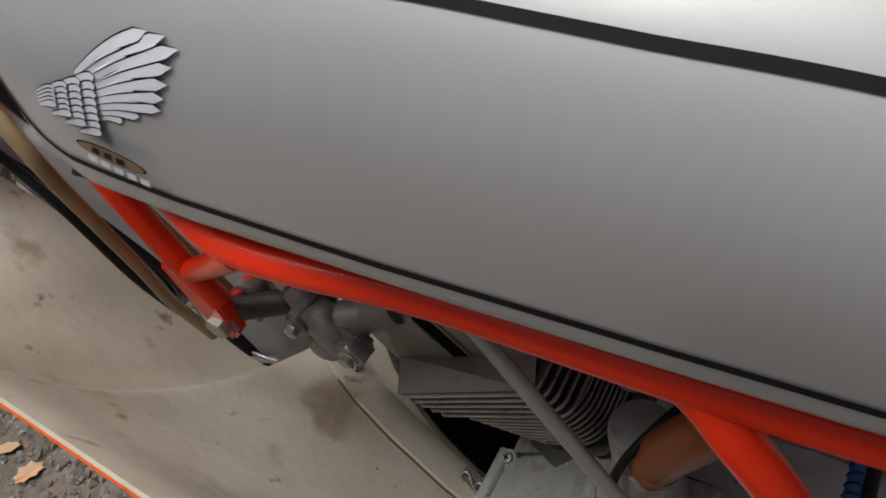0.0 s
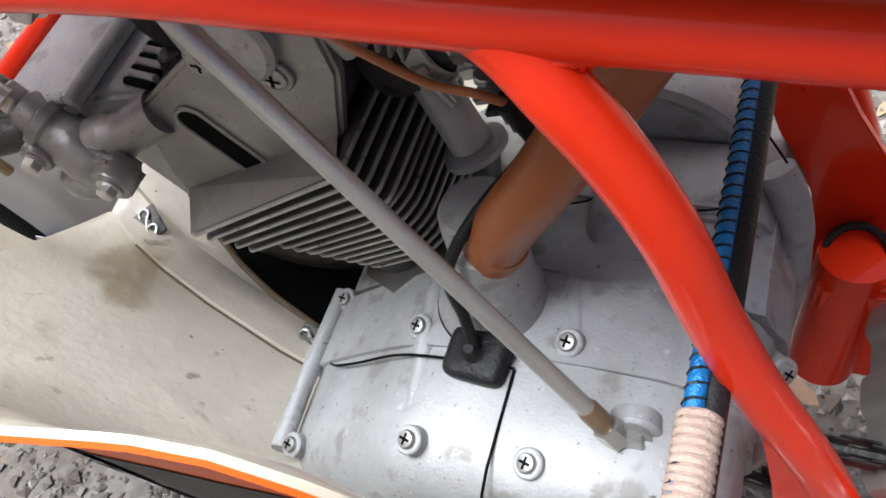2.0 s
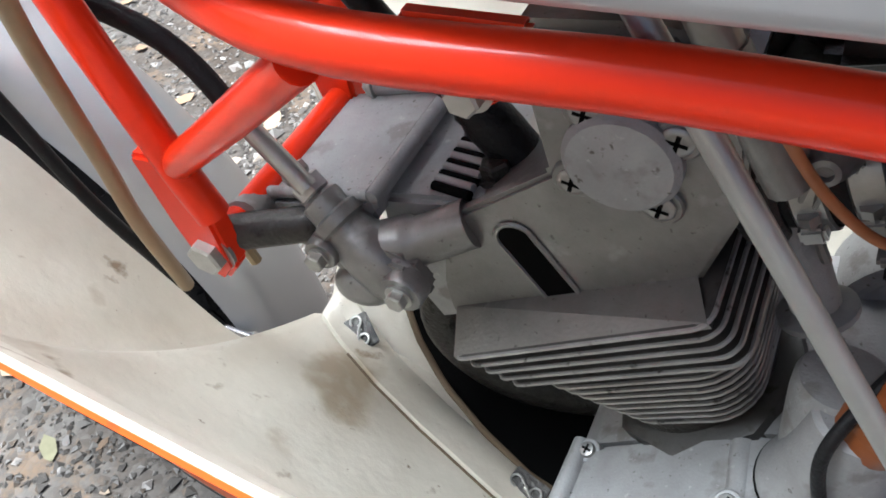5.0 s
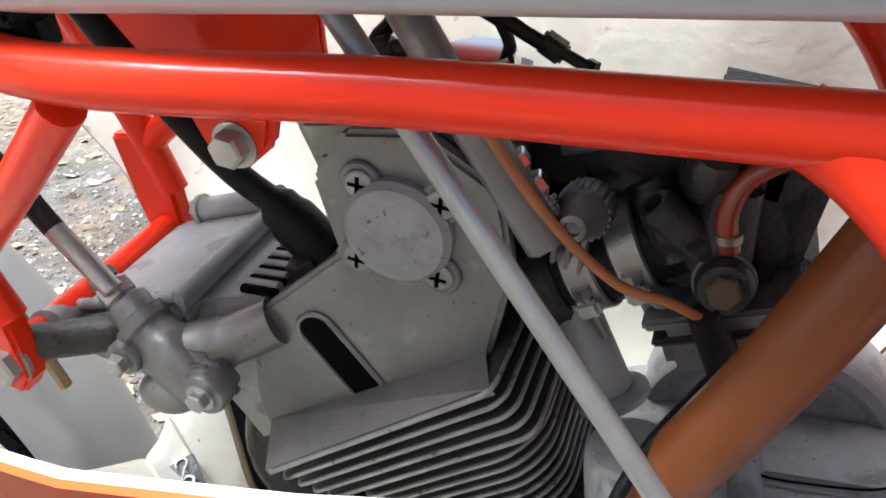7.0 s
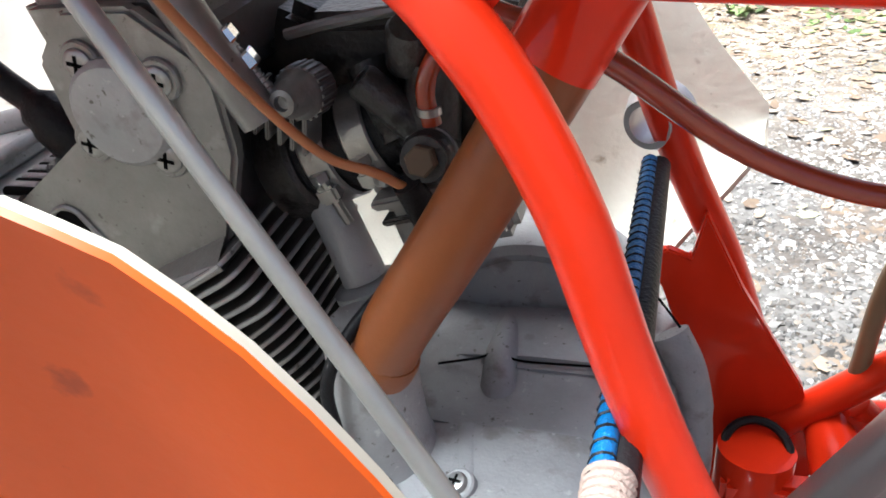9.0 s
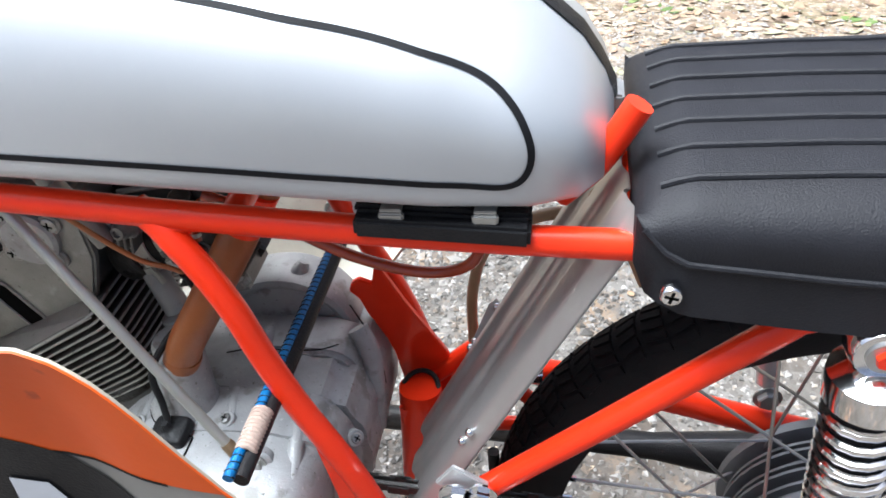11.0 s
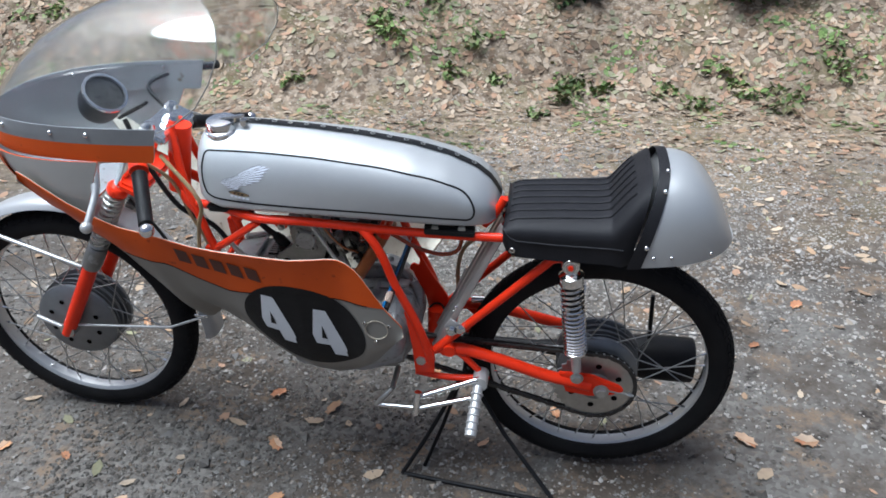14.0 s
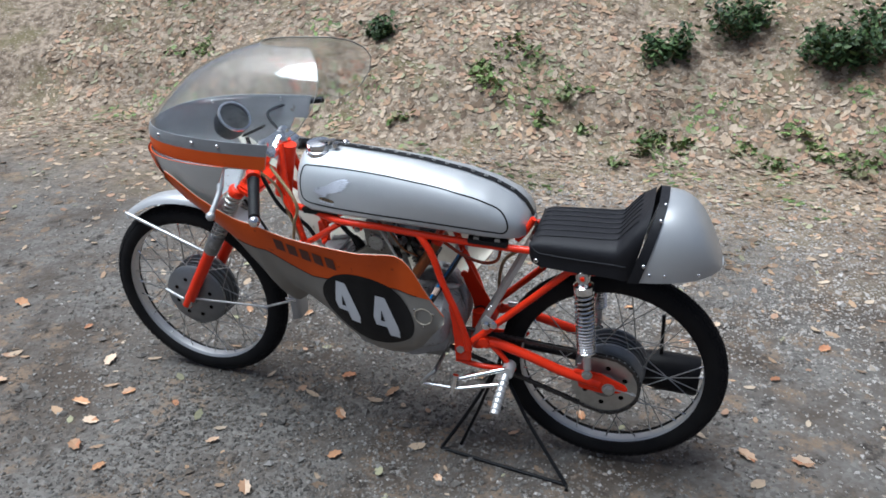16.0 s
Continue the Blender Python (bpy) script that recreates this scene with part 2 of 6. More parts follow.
GROUND = ground_material()
BIGLEAVES = island_material("oak_leaves", [(0.46, 0.25, 0.13), (0.52, 0.36, 0.24), (0.40, 0.19, 0.10), (0.56, 0.43, 0.31), (0.36, 0.22, 0.13)])
LEAVES = island_material("dry_leaves", [(0.36, 0.245, 0.15), (0.30, 0.205, 0.13), (0.38, 0.29, 0.20), (0.19, 0.135, 0.09), (0.42, 0.34, 0.25), (0.17, 0.12, 0.08),
                                        (0.38, 0.305, 0.225), (0.34, 0.215, 0.14), (0.27, 0.26, 0.16)])
PEBBLES = island_material("pebbles", [(0.22, 0.205, 0.185), (0.28, 0.26, 0.235), (0.33, 0.31, 0.285), (0.22, 0.20, 0.18), (0.34, 0.32, 0.295), (0.27, 0.23, 0.185)])
# Damp brown pebbles, with the soft shade below the motorcycle in their colour.
DAMPSHADE = island_material("damp_shaded_pebbles", [(0.098, 0.089, 0.079), (0.125, 0.114, 0.101), (0.16, 0.149, 0.134), (0.088, 0.079, 0.069), (0.21, 0.20, 0.185), (0.13, 0.104, 0.08), (0.108, 0.097, 0.084)])
GREENS = island_material("ivy_green", [(0.10, 0.15, 0.04), (0.15, 0.22, 0.06), (0.08, 0.115, 0.035), (0.21, 0.27, 0.10), (0.24, 0.22, 0.11)], 0.6)
DARKGREENS = island_material("bush_green", [(0.03, 0.06, 0.018), (0.05, 0.09, 0.025), (0.022, 0.045, 0.015), (0.07, 0.11, 0.035)], 0.6)


# ---- shape helpers ----
def V(*a):
    return Vector(a)


class Geo:
    """Vertices and faces gathered into one mesh."""

    def __init__(self):
        self.v, self.f = [], []

    def add(self, verts, faces):
        n = len(self.v)
        self.v += [tuple(p) for p in verts]
        self.f += [tuple(i + n for i in q) for q in faces]
        return self

    def grid(self, rows, closed_u=False, closed_v=False, cap=False):
        """Rows of points; closed_u joins each row's ends, closed_v the last row to the first."""
        w, h = len(rows[0]), len(rows)
        pts = [p for r in rows for p in r]
        faces = []
        for j in range(h if closed_v else h - 1):
            for i in range(w if closed_u else w - 1):
                a, b = j * w + i, j * w + (i + 1) % w
                c, d = ((j + 1) % h) * w + (i + 1) % w, ((j + 1) % h) * w + i
                faces.append((a, b, c, d))
        if cap:
            faces.append(tuple(range(w))[::-1])
            faces.append(tuple((h - 1) * w + i for i in range(w)))
        return self.add(pts, faces)

    def tube(self, path, r, n=12, closed=False):
        """A round bar along the path; r is one radius, or one for each point."""
        path = [Vector(p) for p in path]
        rr = r if isinstance(r, (list, tuple)) else [r] * len(path)
        rows, ref = [], None
        m = len(path)
        for i, p in enumerate(path):
            if closed:
                d = path[(i + 1) % m] - path[i - 1]
            else:
                d = path[min(i + 1, m - 1)] - path[max(i - 1, 0)]
            d.normalize()
            if ref is None:
                ref = d.orthogonal().normalized()
            ref = (ref - d * ref.dot(d)).normalized()
            s = d.cross(ref)
            rows.append([p + (ref * math.cos(a) + s * math.sin(a)) * rr[i] for a in (2 * math.pi * k / n for k in range(n))])
        return self.grid(rows, closed_u=True, closed_v=closed, cap=not closed)

    def lathe(self, profile, origin, axis, n=32, closed=False):
        """Profile of (radius, height) turned about the axis."""
        axis = Vector(axis).normalized()
        e1 = axis.orthogonal().normalized()
        e2 = axis.cross(e1)
        o = Vector(origin)
        rows = [[o + axis * h + (e1 * math.cos(a) + e2 * math.sin(a)) * r for a in (2 * math.pi * k / n for k in range(n))] for r, h in profile]
        return self.grid(rows, closed_u=True, closed_v=closed, cap=not closed)

    def prism(self, poly, y0, y1, bevel=0.0, seg=2):
        """A polygon of (x, z) made solid from y0 to y1."""
        bm = bmesh.new()
        a = [bm.verts.new((x, y0, z)) for x, z in poly]
        face = bm.faces.new(a)
        ex = bmesh.ops.extrude_face_region(bm, geom=[face])
        for q in ex["geom"]:
            if isinstance(q, bmesh.types.BMVert):
                q.co.y = y1
        bmesh.ops.recalc_face_normals(bm, faces=bm.faces)
        if bevel:
            bmesh.ops.bevel(bm, geom=bm.edges[:], offset=bevel, segments=seg, affect='EDGES', clamp_overlap=True)
        return self.take(bm)

    def box(self, centre, size, bevel=0.0, turn=(0, 0, 0), seg=2):
        bm = bmesh.new()
        bmesh.ops.create_cube(bm, size=1)
        bmesh.ops.scale(bm, vec=size, verts=bm.verts)
        if bevel:
            bmesh.ops.bevel(bm, geom=bm.edges[:], offset=bevel, segments=seg, affect='EDGES', clamp_overlap=True)
        bmesh.ops.transform(bm, matrix=pose(*centre, *turn), verts=bm.verts)
        return self.take(bm)

    def ball(self, centre, r, squash=(1, 1, 1), seg=12):
        bm = bmesh.new()
        bmesh.ops.create_uvsphere(bm, u_segments=seg, v_segments=seg // 2 + 1, radius=r)
        bmesh.ops.scale(bm, vec=squash, verts=bm.verts)
        bmesh.ops.translate(bm, vec=centre, verts=bm.verts)
        return self.take(bm)

    def take(self, bm):
        bm.verts.index_update()
        self.add([v.co[:] for v in bm.verts], [[v.index for v in f.verts] for f in bm.faces])
        bm.free()
        return self

    def moved(self, m):
        self.v = [tuple(m @ Vector(p)) for p in self.v]
        return self


def curve(points, steps=6):
    """Smooth path through the points (Catmull-Rom)."""
    p = [Vector(q) for q in points]
    p = [2 * p[0] - p[1]] + p + [2 * p[-1] - p[-2]]
    out = []
    for i in range(1, len(p) - 2):
        for k in range(steps):
            t = k / steps
            a, b, c, d = p[i - 1:i + 3]
            out.append(0.5 * ((2 * b) + (c - a) * t + (2 * a - 5 * b + 4 * c - d) * t * t + (3 * b - a - 3 * c + d) * t ** 3))
    out.append(p[-2])
    return out


def closed_curve(points, steps=6):
    p = [Vector(q) for q in points]
    n = len(p)
    out = []
    for i in range(n):
        a, b, c, d = p[i - 1], p[i], p[(i + 1) % n], p[(i + 2) % n]
        for k in range(steps):
            t = k / steps
            out.append(0.5 * ((2 * b) + (c - a) * t + (2 * a - 5 * b + 4 * c - d) * t * t + (3 * b - a - 3 * c + d) * t ** 3))
    return out


def lerp_table(table, x):
    """Linear reading of rows (x, a, b, ...)."""
    if x <= table[0][0]:
        return table[0][1:]
    for p, q in zip(table, table[1:]):
        if x <= q[0]:
            f = (x - p[0]) / (q[0] - p[0])
            return tuple(u + (w - u) * f for u, w in zip(p[1:], q[1:]))
    return table[-1][1:]


def part(name, geo, material, parent=None, label="", smooth=True, angle=40, kind=""):
    """One mesh object, under a thing or under a part."""
    me = bpy.data.meshes.new(name)
    me.from_pydata(geo.v, [], geo.f)
    me.validate()
    bm = bmesh.new()
    bm.from_mesh(me)
    bmesh.ops.recalc_face_normals(bm, faces=bm.faces)
    if smooth:
        lim = radians(angle)
        for f in bm.faces:
            f.smooth = True
        for e in bm.edges:
            if len(e.link_faces) == 2 and e.calc_face_angle(0) > lim:
                e.smooth = False
    bm.to_mesh(me)
    bm.free()
    me.materials.append(material)
    ob = new(name, me)
    if parent:
        ob.parent = parent
    return tagged(ob, label=label, kind=kind)


def screw(parent, centre, r=0.0045, axis=(0, -1, 0), h=0.003, material=None):
    """A pan-head screw with a cross slot."""
    c, ax = Vector(centre), Vector(axis).normalized()
    g = Geo().lathe([(r * 0.98, -0.002), (r, h * 0.5), (r * 0.85, h * 0.9), (r * 0.5, h), (0.0003, h * 1.02)], c, ax, 16)
    e1 = ax.orthogonal().normalized()
    e2 = ax.cross(e1)
    e1, e2 = (e1 + e2 * 0.6).normalized(), (e2 - e1 * 0.6).normalized()
    n = len(g.f)
    # Flat black bars on the head paint the shade of the cross slot.
    for d, s in ((e1, e2), (e2, e1)):
        o = c + ax * (h * 1.05)
        g.add([o + d * r * 0.62 + s * r * 0.14, o + d * r * 0.62 - s * r * 0.14, o - d * r * 0.62 - s * r * 0.14, o - d * r * 0.62 + s * r * 0.14], [(0, 1, 2, 3)])
    head = part("screw", g, material or SCREW, parent)
    head.data.materials.append(VOID)
    for f in head.data.polygons[n:]:
        f.material_index = 1
    return head


def bolt(name, parent, centre, r=0.007, axis=(0, -1, 0), h=0.006, material=None, washer=True, n=6):
    c = Vector(centre)
    g = Geo().lathe([(r, 0), (r, h * 0.85), (r * 0.85, h)], c, axis, n)
    if washer:
        g.lathe([(r * 1.3, -0.0012), (r * 1.3, 0.0008)], c, axis, 20)
    return part(name, g, material or STEEL, parent, smooth=False)


# ---- the ground: one sheet with a bank behind ----
def bank_start(x):
    return 2.35 + 0.12 * math.sin(x * 1.7) + 0.05 * x


def ground_z(x, y):
    z = 0.012 - 0.017 * x - 0.062 * y if y < 3 else 0.012 - 0.017 * x - 0.186
    rise = max(0.0, min(1.0, (0.12 - x) / 0.70))
    z += 0.056 * rise * rise * (3 - 2 * rise)
    s = y - bank_start(x)
    if s > 0:
        z += 0.55 * min(s, 4.0) * min(1.0, s / 0.5)
        if s > 4.0:
            z += 0.15 * min(s - 4.0, 30)
    d = math.hypot(x, y)
    amp = 0.006 + 0.05 * max(0.0, min(1.0, s + 0.3))
    near = max(0.0, min(1.0, (d - 0.7)))
    z += noise.noise(Vector((x * 3.1, y * 3.1, 0))) * amp * near + noise.noise(Vector((x * 6, y * 6, 5))) * amp * 0.25 * near
    return z


def build_ground():
    def axis(lo, hi, n, far):
        mid = [lo + (hi - lo) * i / n for i in range(n + 1)]
        return [-far, -far * 0.45, -far * 0.2, lo * 4, lo * 2] + mid + [hi * 1.6, hi * 3, far * 0.2, far * 0.45, far]
    xs, ys = axis(-4.2, 3.2, 240, 160), axis(-2.2, 6.5, 280, 160)
    g = Geo().grid([[(x, y, ground_z(x, y)) for x in xs] for y in ys])
    tagged(part("ground", g, GROUND), "grey-brown gravel track with a leaf-covered bank behind", "ground", kind="structure")


build_ground()


def scatter(name, count, shape, area, material, label, category, seed, keep=lambda x, y: True):
    rnd = random.Random(seed)
    g = Geo()
    made = 0
    while made < count:
        x, y = area(rnd)
        if not keep(x, y):
            continue
        made += 1
        shape(g, rnd, x, y)
    return tagged(part(name, g, material), label, category, kind="stuff")


def leaf_shape(g, rnd, x, y, size=None):
    s = size or rnd.choice((0.008, 0.011, 0.015, 0.02, 0.026))
    a, tilt = rnd.uniform(0, 6.3), rnd.uniform(-0.28, 0.28)
    nrm = V(ground_z(x - 0.02, y) - ground_z(x + 0.02, y), ground_z(x, y - 0.02) - ground_z(x, y + 0.02), 0.04).normalized()
    m = Matrix.Translation((x, y, ground_z(x, y) + 0.002 + s * 0.03)) @ V(0, 0, 1).rotation_difference(nrm).to_matrix().to_4x4() @ Matrix.Rotation(a, 4, 'Z') @ Matrix.Rotation(tilt, 4, 'X') @ Matrix.Rotation(rnd.uniform(-0.22, 0.22), 4, 'Y')
    w = rnd.uniform(0.35, 0.6)
    k = rnd.uniform(0.05, 0.22) * s
    pts = [(-s, 0, k), (-s * 0.4, s * w, k * 0.4), (s * 0.5, s * w * 0.8, k * 0.4), (s, 0, k), (s * 0.5, -s * w * 0.8, k * 0.5), (-s * 0.4, -s * w, k * 0.5), (0, 0, 0)]
    g.add([m @ Vector(p) for p in pts], [(0, 1, 6), (1, 2, 6), (2, 3, 6), (3, 4, 6), (4, 5, 6), (5, 0, 6)])


def pebble_shape(g, rnd, x, y):
    s = rnd.choice((0.0024, 0.003, 0.0038, 0.005, 0.0065, 0.008)) * rnd.uniform(0.8, 1.3)
    if rnd.random() < 0.02:
        s *= 2.2
    m = Matrix.Translation((x, y, ground_z(x, y) + s * 0.12)) @ Euler((rnd.uniform(-0.4, 0.4), rnd.uniform(-0.4, 0.4), rnd.uniform(0, 6))).to_matrix().to_4x4()
    q = [rnd.uniform(0.6, 1.15) for i in range(6)]
    p = [(s * q[0], 0, 0), (-s * q[1], 0, 0), (0, s * q[2], 0), (0, -s * q[3], 0), (0, 0, s * q[4] * 0.55), (0, 0, -s * q[5] * 0.5)]
    g.add([m @ Vector(v) for v in p], [(0, 2, 4), (2, 1, 4), (1, 3, 4), (3, 0, 4), (2, 0, 5), (1, 2, 5), (3, 1, 5), (0, 3, 5)])


scatter("gravel", 32000, pebble_shape, lambda r: (r.gauss(0.5, 1.0), r.gauss(1.25, 0.6)), PEBBLES, "loose grey and brown gravel lying on the track", "gravel", 3)
scatter("gravel", 36000, pebble_shape, lambda r: (r.gauss(-0.15, 0.65), r.uniform(-0.9, 1.0)), DAMPSHADE, "fine grey gravel lying under the motorcycle", "gravel", 4)
def broad_leaf(g, rnd, x, y):
    leaf_shape(g, rnd, x, y, rnd.choice((0.018, 0.024, 0.030, 0.036)))


def lobed_leaf(g, rnd, x, y):
    """A curled oak leaf with a wavy outline."""
    s = rnd.uniform(0.017, 0.034)
    m = Matrix.Translation((x, y, ground_z(x, y) + 0.004)) @ Euler((rnd.uniform(-0.2, 0.2), rnd.uniform(-0.2, 0.2), rnd.uniform(0, 6.3))).to_matrix().to_4x4()
    pts = [(0, 0, 0)]
    for k in range(16):
        a = 2 * math.pi * k / 16
        r = s * (1.0 if k % 2 else 0.76)
        pts.append((r * math.cos(a), r * 0.58 * math.sin(a), s * (0.10 + 0.16 * math.sin(a) ** 2 + rnd.uniform(-0.05, 0.08))))
    g.add([m @ Vector(p) for p in pts], [(0, k + 1, (k + 1) % 16 + 1) for k in range(16)])


scatter("fallen_leaves", 12000, leaf_shape, lambda r: (r.uniform(-3.6, 2.8), r.gauss(2.9, 0.95)), LEAVES, "dry brown fallen leaves covering the bank", "leaves", 5,
        lambda x, y: 1.0 < y < 5.5)
scatter("fallen_leaves", 5200, broad_leaf, lambda r: (r.uniform(-3.6, 2.8), r.gauss(3.2, 0.7)), LEAVES, "broad dry brown leaves lying thick on the bank", "leaves", 15,
        lambda x, y: 2.0 < y < 5.5 and noise.noise(Vector((x * 1.6, y * 1.6, 3))) > -0.15)
scatter("fallen_leaves", 700, leaf_shape, lambda r: (r.uniform(-2.4, 1.9), r.uniform(-0.8, 2.0)), LEAVES, "scattered dry brown leaves on the gravel", "leaves", 6)
scatter("oak_leaves", 75, lobed_leaf, lambda r: (r.uniform(-1.5, 1.3), r.uniform(-1.0, 0.9)), BIGLEAVES, "curled orange-brown oak leaves on the track", "leaves", 8)
scatter("green_sprigs", 1500, leaf_shape, lambda r: (r.uniform(-3.0, 2.6), r.gauss(2.8, 0.6)), GREENS, "small green leaves sprouting through the litter", "leaves", 9,
        lambda x, y: 1.9 < y < 4.5 and noise.noise(Vector((x * 2.2, y * 2.2, 8))) > 0.22)


def plant(name, x, y, size, count, material, label, category, seed, tall=0.5, group=""):
    rnd = random.Random(seed)
    g = Geo()
    z0 = ground_z(x, y)
    stems = Geo()
    for k in range(max(4, count // 45)):
        a, l = rnd.uniform(0, 6.3), size * rnd.uniform(0.5, 1.0)
        p0 = Vector((x + math.cos(a) * size * 0.12, y + math.sin(a) * size * 0.12, z0 - 0.02))
        p1 = Vector((x + math.cos(a) * l * 0.8, y + math.sin(a) * l * 0.8, z0 + size * tall * rnd.uniform(0.5, 1.3)))
        stems.tube([p0, (p0 + p1) / 2 + V(0, 0, size * 0.15), p1], [0.004, 0.003, 0.0015], 5)
        for q in range(count // max(4, count // 45)):
            t = rnd.uniform(0.25, 1.0)
            c = p0.lerp(p1, t) + Vector((rnd.gauss(0, 1), rnd.gauss(0, 1), rnd.gauss(0.2, 0.8))) * size * 0.17
            c.z = max(c.z, ground_z(c.x, c.y) + 0.008)
            s = rnd.uniform(0.012, 0.028)
            m = Matrix.Translation(c) @ Euler((rnd.uniform(-0.9, 0.9), rnd.uniform(-0.9, 0.9), rnd.uniform(0, 6.3))).to_matrix().to_4x4()
            pts = [(-s, 0, 0), (-s * 0.2, s * 0.6, 0), (s, 0, 0), (-s * 0.2, -s * 0.6, 0), (0, 0, -s * 0.18)]
            g.add([m @ Vector(v) for v in pts], [(0, 1, 4), (1, 2, 4), (2, 3, 4), (3, 0, 4)])
    e = tagged(new(name), label, category, group)
    part("foliage", g, material, e)
    tagged(part("stem", stems, LEAVES, e), kind="stuff")
    return e


for i, (x, y, s, n) in enumerate(((-0.36, 2.78, 0.12, 130), (-0.46, 2.82, 0.09, 80), (0.06, 2.87, 0.08, 80), (0.47, 2.66, 0.10, 110), (0.60, 2.70, 0.10, 110), (0.72, 2.68, 0.07, 60), (1.17, 2.63, 0.07, 60),
                                  (1.42, 2.72, 0.09, 90), (-0.07, 2.69, 0.06, 50), (-2.52, 2.9, 0.14, 130), (0.18, 2.72, 0.05, 40), (1.05, 2.72, 0.06, 50), (1.30, 2.85, 0.08, 70), (1.62, 2.66, 0.12, 120), (1.85, 2.8, 0.14, 140),
                                  (0.38, 2.42, 0.05, 40), (-0.9, 2.5, 0.06, 50), (-0.30, 3.05, 0.12, 120), (-1.7, 2.75, 0.08, 70))):
    plant("ivy_plant", x, y, s * 1.7, int(n * 0.8), GREENS, "low green ivy growing through the fallen leaves", "plant", 40 + i, 0.14, "ivy plants on the bank")
for i, (x, y, s, n) in enumerate(((-1.22, 3.05, 0.14, 300), (0.56, 3.26, 0.20, 600), (0.95, 3.50, 0.26, 700), (1.48, 3.28, 0.24, 900), (1.78, 3.35, 0.34, 1100), (-2.6, 4.4, 0.5, 900), (-0.4, 4.5, 0.4, 700), (2.5, 3.9, 0.5, 900))):
    plant("bush", x, y, s, n, DARKGREENS, "dark green bush on top of the bank", "bush", 80 + i, 0.7, "bushes on the bank")

# ---- the motorcycle ----
bike = tagged(new("motorcycle"), "red and silver vintage racing motorcycle standing on gravel", "motorcycle")
YC = -0.015          # middle plane
TL, TR = -0.10, 0.065  # left and right frame tubes
RT = 0.0088

# frame tubes
def frame_tube(points, r=RT, name="frame_tube", steps=6, smooth=True):
    return part(name, Geo().tube(curve(points, steps) if smooth else points, r, 16), RED, chassis)


chassis = part("frame", Geo().tube(curve([(-0.245, YC, 0.70), (-0.235, YC, 0.745), (-0.222, YC, 0.80), (-0.212, YC, 0.84)]), 0.022, 20), RED, bike, "bright red tubular steel frame")
for y in (TL, TR):
    s = -1 if y < 0 else 1
    ym = y * 0.72 + YC * 0.28
    frame_tube([(-0.20, YC + s * 0.05, 0.695), (-0.13, ym, 0.689), (-0.05, y + 0.002 * s, 0.682), (0.05, y + 0.004 * -s, 0.6735), (0.15, y + 0.005 * -s, 0.664), (0.25, y + 0.007 * -s, 0.6555), (0.35, y + 0.008 * -s, 0.650), (0.425, y + 0.008 * -s, 0.648)])
    # curved down tube
    frame_tube([(0.143, y + 0.008 * -s, 0.6655), (0.156, y + 0.004 * -s, 0.657), (0.1674, y + 0.0012 * s, 0.646), (0.1794, y + 0.0038 * s, 0.628), (0.1925, y + 0.0064 * s, 0.60), (0.2049, y + 0.0086 * s, 0.56), (0.2199, y + 0.0106 * s, 0.52), (0.2412, y + 0.0115 * s, 0.47), (0.2575, y + 0.0110 * s, 0.42), (0.272, y + 0.008 * s, 0.355)])
    # rear stay up to the shock mount
    frame_tube([(0.262, y, 0.362), (0.30, y, 0.398), (0.42, y, 0.514), (0.50, y, 0.592), (0.523, y, 0.610), (0.575, y, 0.613)])
    # lower rail
    frame_tube([(0.235, y, 0.318), (0.30, y, 0.306), (0.378, y, 0.308)], 0.007)
    frame_tube([(0.311, y, 0.392), (0.35, y, 0.352), (0.386, y, 0.306)], 0.007)
    # struts at the steering head
    frame_tube([(-0.222, YC + s * 0.018, 0.845), (-0.212, YC + s * 0.04, 0.76), (-0.192, YC + s * 0.055, 0.69), (-0.168, ym, 0.60), (-0.160, ym, 0.565)], 0.008)
    frame_tube([(-0.24, YC + s * 0.015, 0.735), (-0.215, YC + s * 0.04, 0.70), (-0.19, YC + s * 0.05, 0.672)], 0.0095)
    frame_tube([(-0.165, ym, 0.594), (-0.11, (ym + y) / 2, 0.632), (-0.054, y, 0.672)], 0.0075)
    # gusset plate behind the engine and at the pivot
    g = Geo().prism([(0.224, 0.480), (0.236, 0.490), (0.266, 0.42), (0.280, 0.375), (0.277, 0.325), (0.237, 0.325), (0.235, 0.385), (0.231, 0.43)], y - 0.013, y - 0.007, 0.001)
    if y < 0:
        part("gusset", g, RED, chassis)
    # engine lug at the front
    g = Geo().prism([(-0.186, 0.60), (-0.165, 0.60), (-0.157, 0.57), (-0.158, 0.535), (-0.168, 0.524), (-0.18, 0.53), (-0.184, 0.56)], ym - 0.006, ym + 0.006, 0.002)
    part("engine_lug", g, RED, chassis)
frame_tube([(0.20, TL + 0.006, 0.659), (0.2, TR - 0.006, 0.659)], 0.0075, "cross_tube")
frame_tube([(0.42, TL + 0.008, 0.648), (0.42, TR - 0.008, 0.648)], 0.0075, "cross_tube")
frame_tube([(0.55, TL, 0.613), (0.55, TR, 0.613)], 0.010, "cross_tube")
frame_tube([(-0.168, -0.075, 0.545), (-0.168, 0.045, 0.545)], 0.007, "cross_tube")
part("gusset", Geo().prism([(0.203, 0.470), (0.206, 0.479), (0.213, 0.484), (0.224, 0.479), (0.230, 0.505), (0.250, 0.462), (0.284, 0.402), (0.296, 0.345), (0.290, 0.318), (0.240, 0.318), (0.242, 0.352), (0.236, 0.398), (0.226, 0.425), (0.216, 0.446), (0.211, 0.462)], TR - 0.003, TR + 0.003, 0.001), RED, chassis)
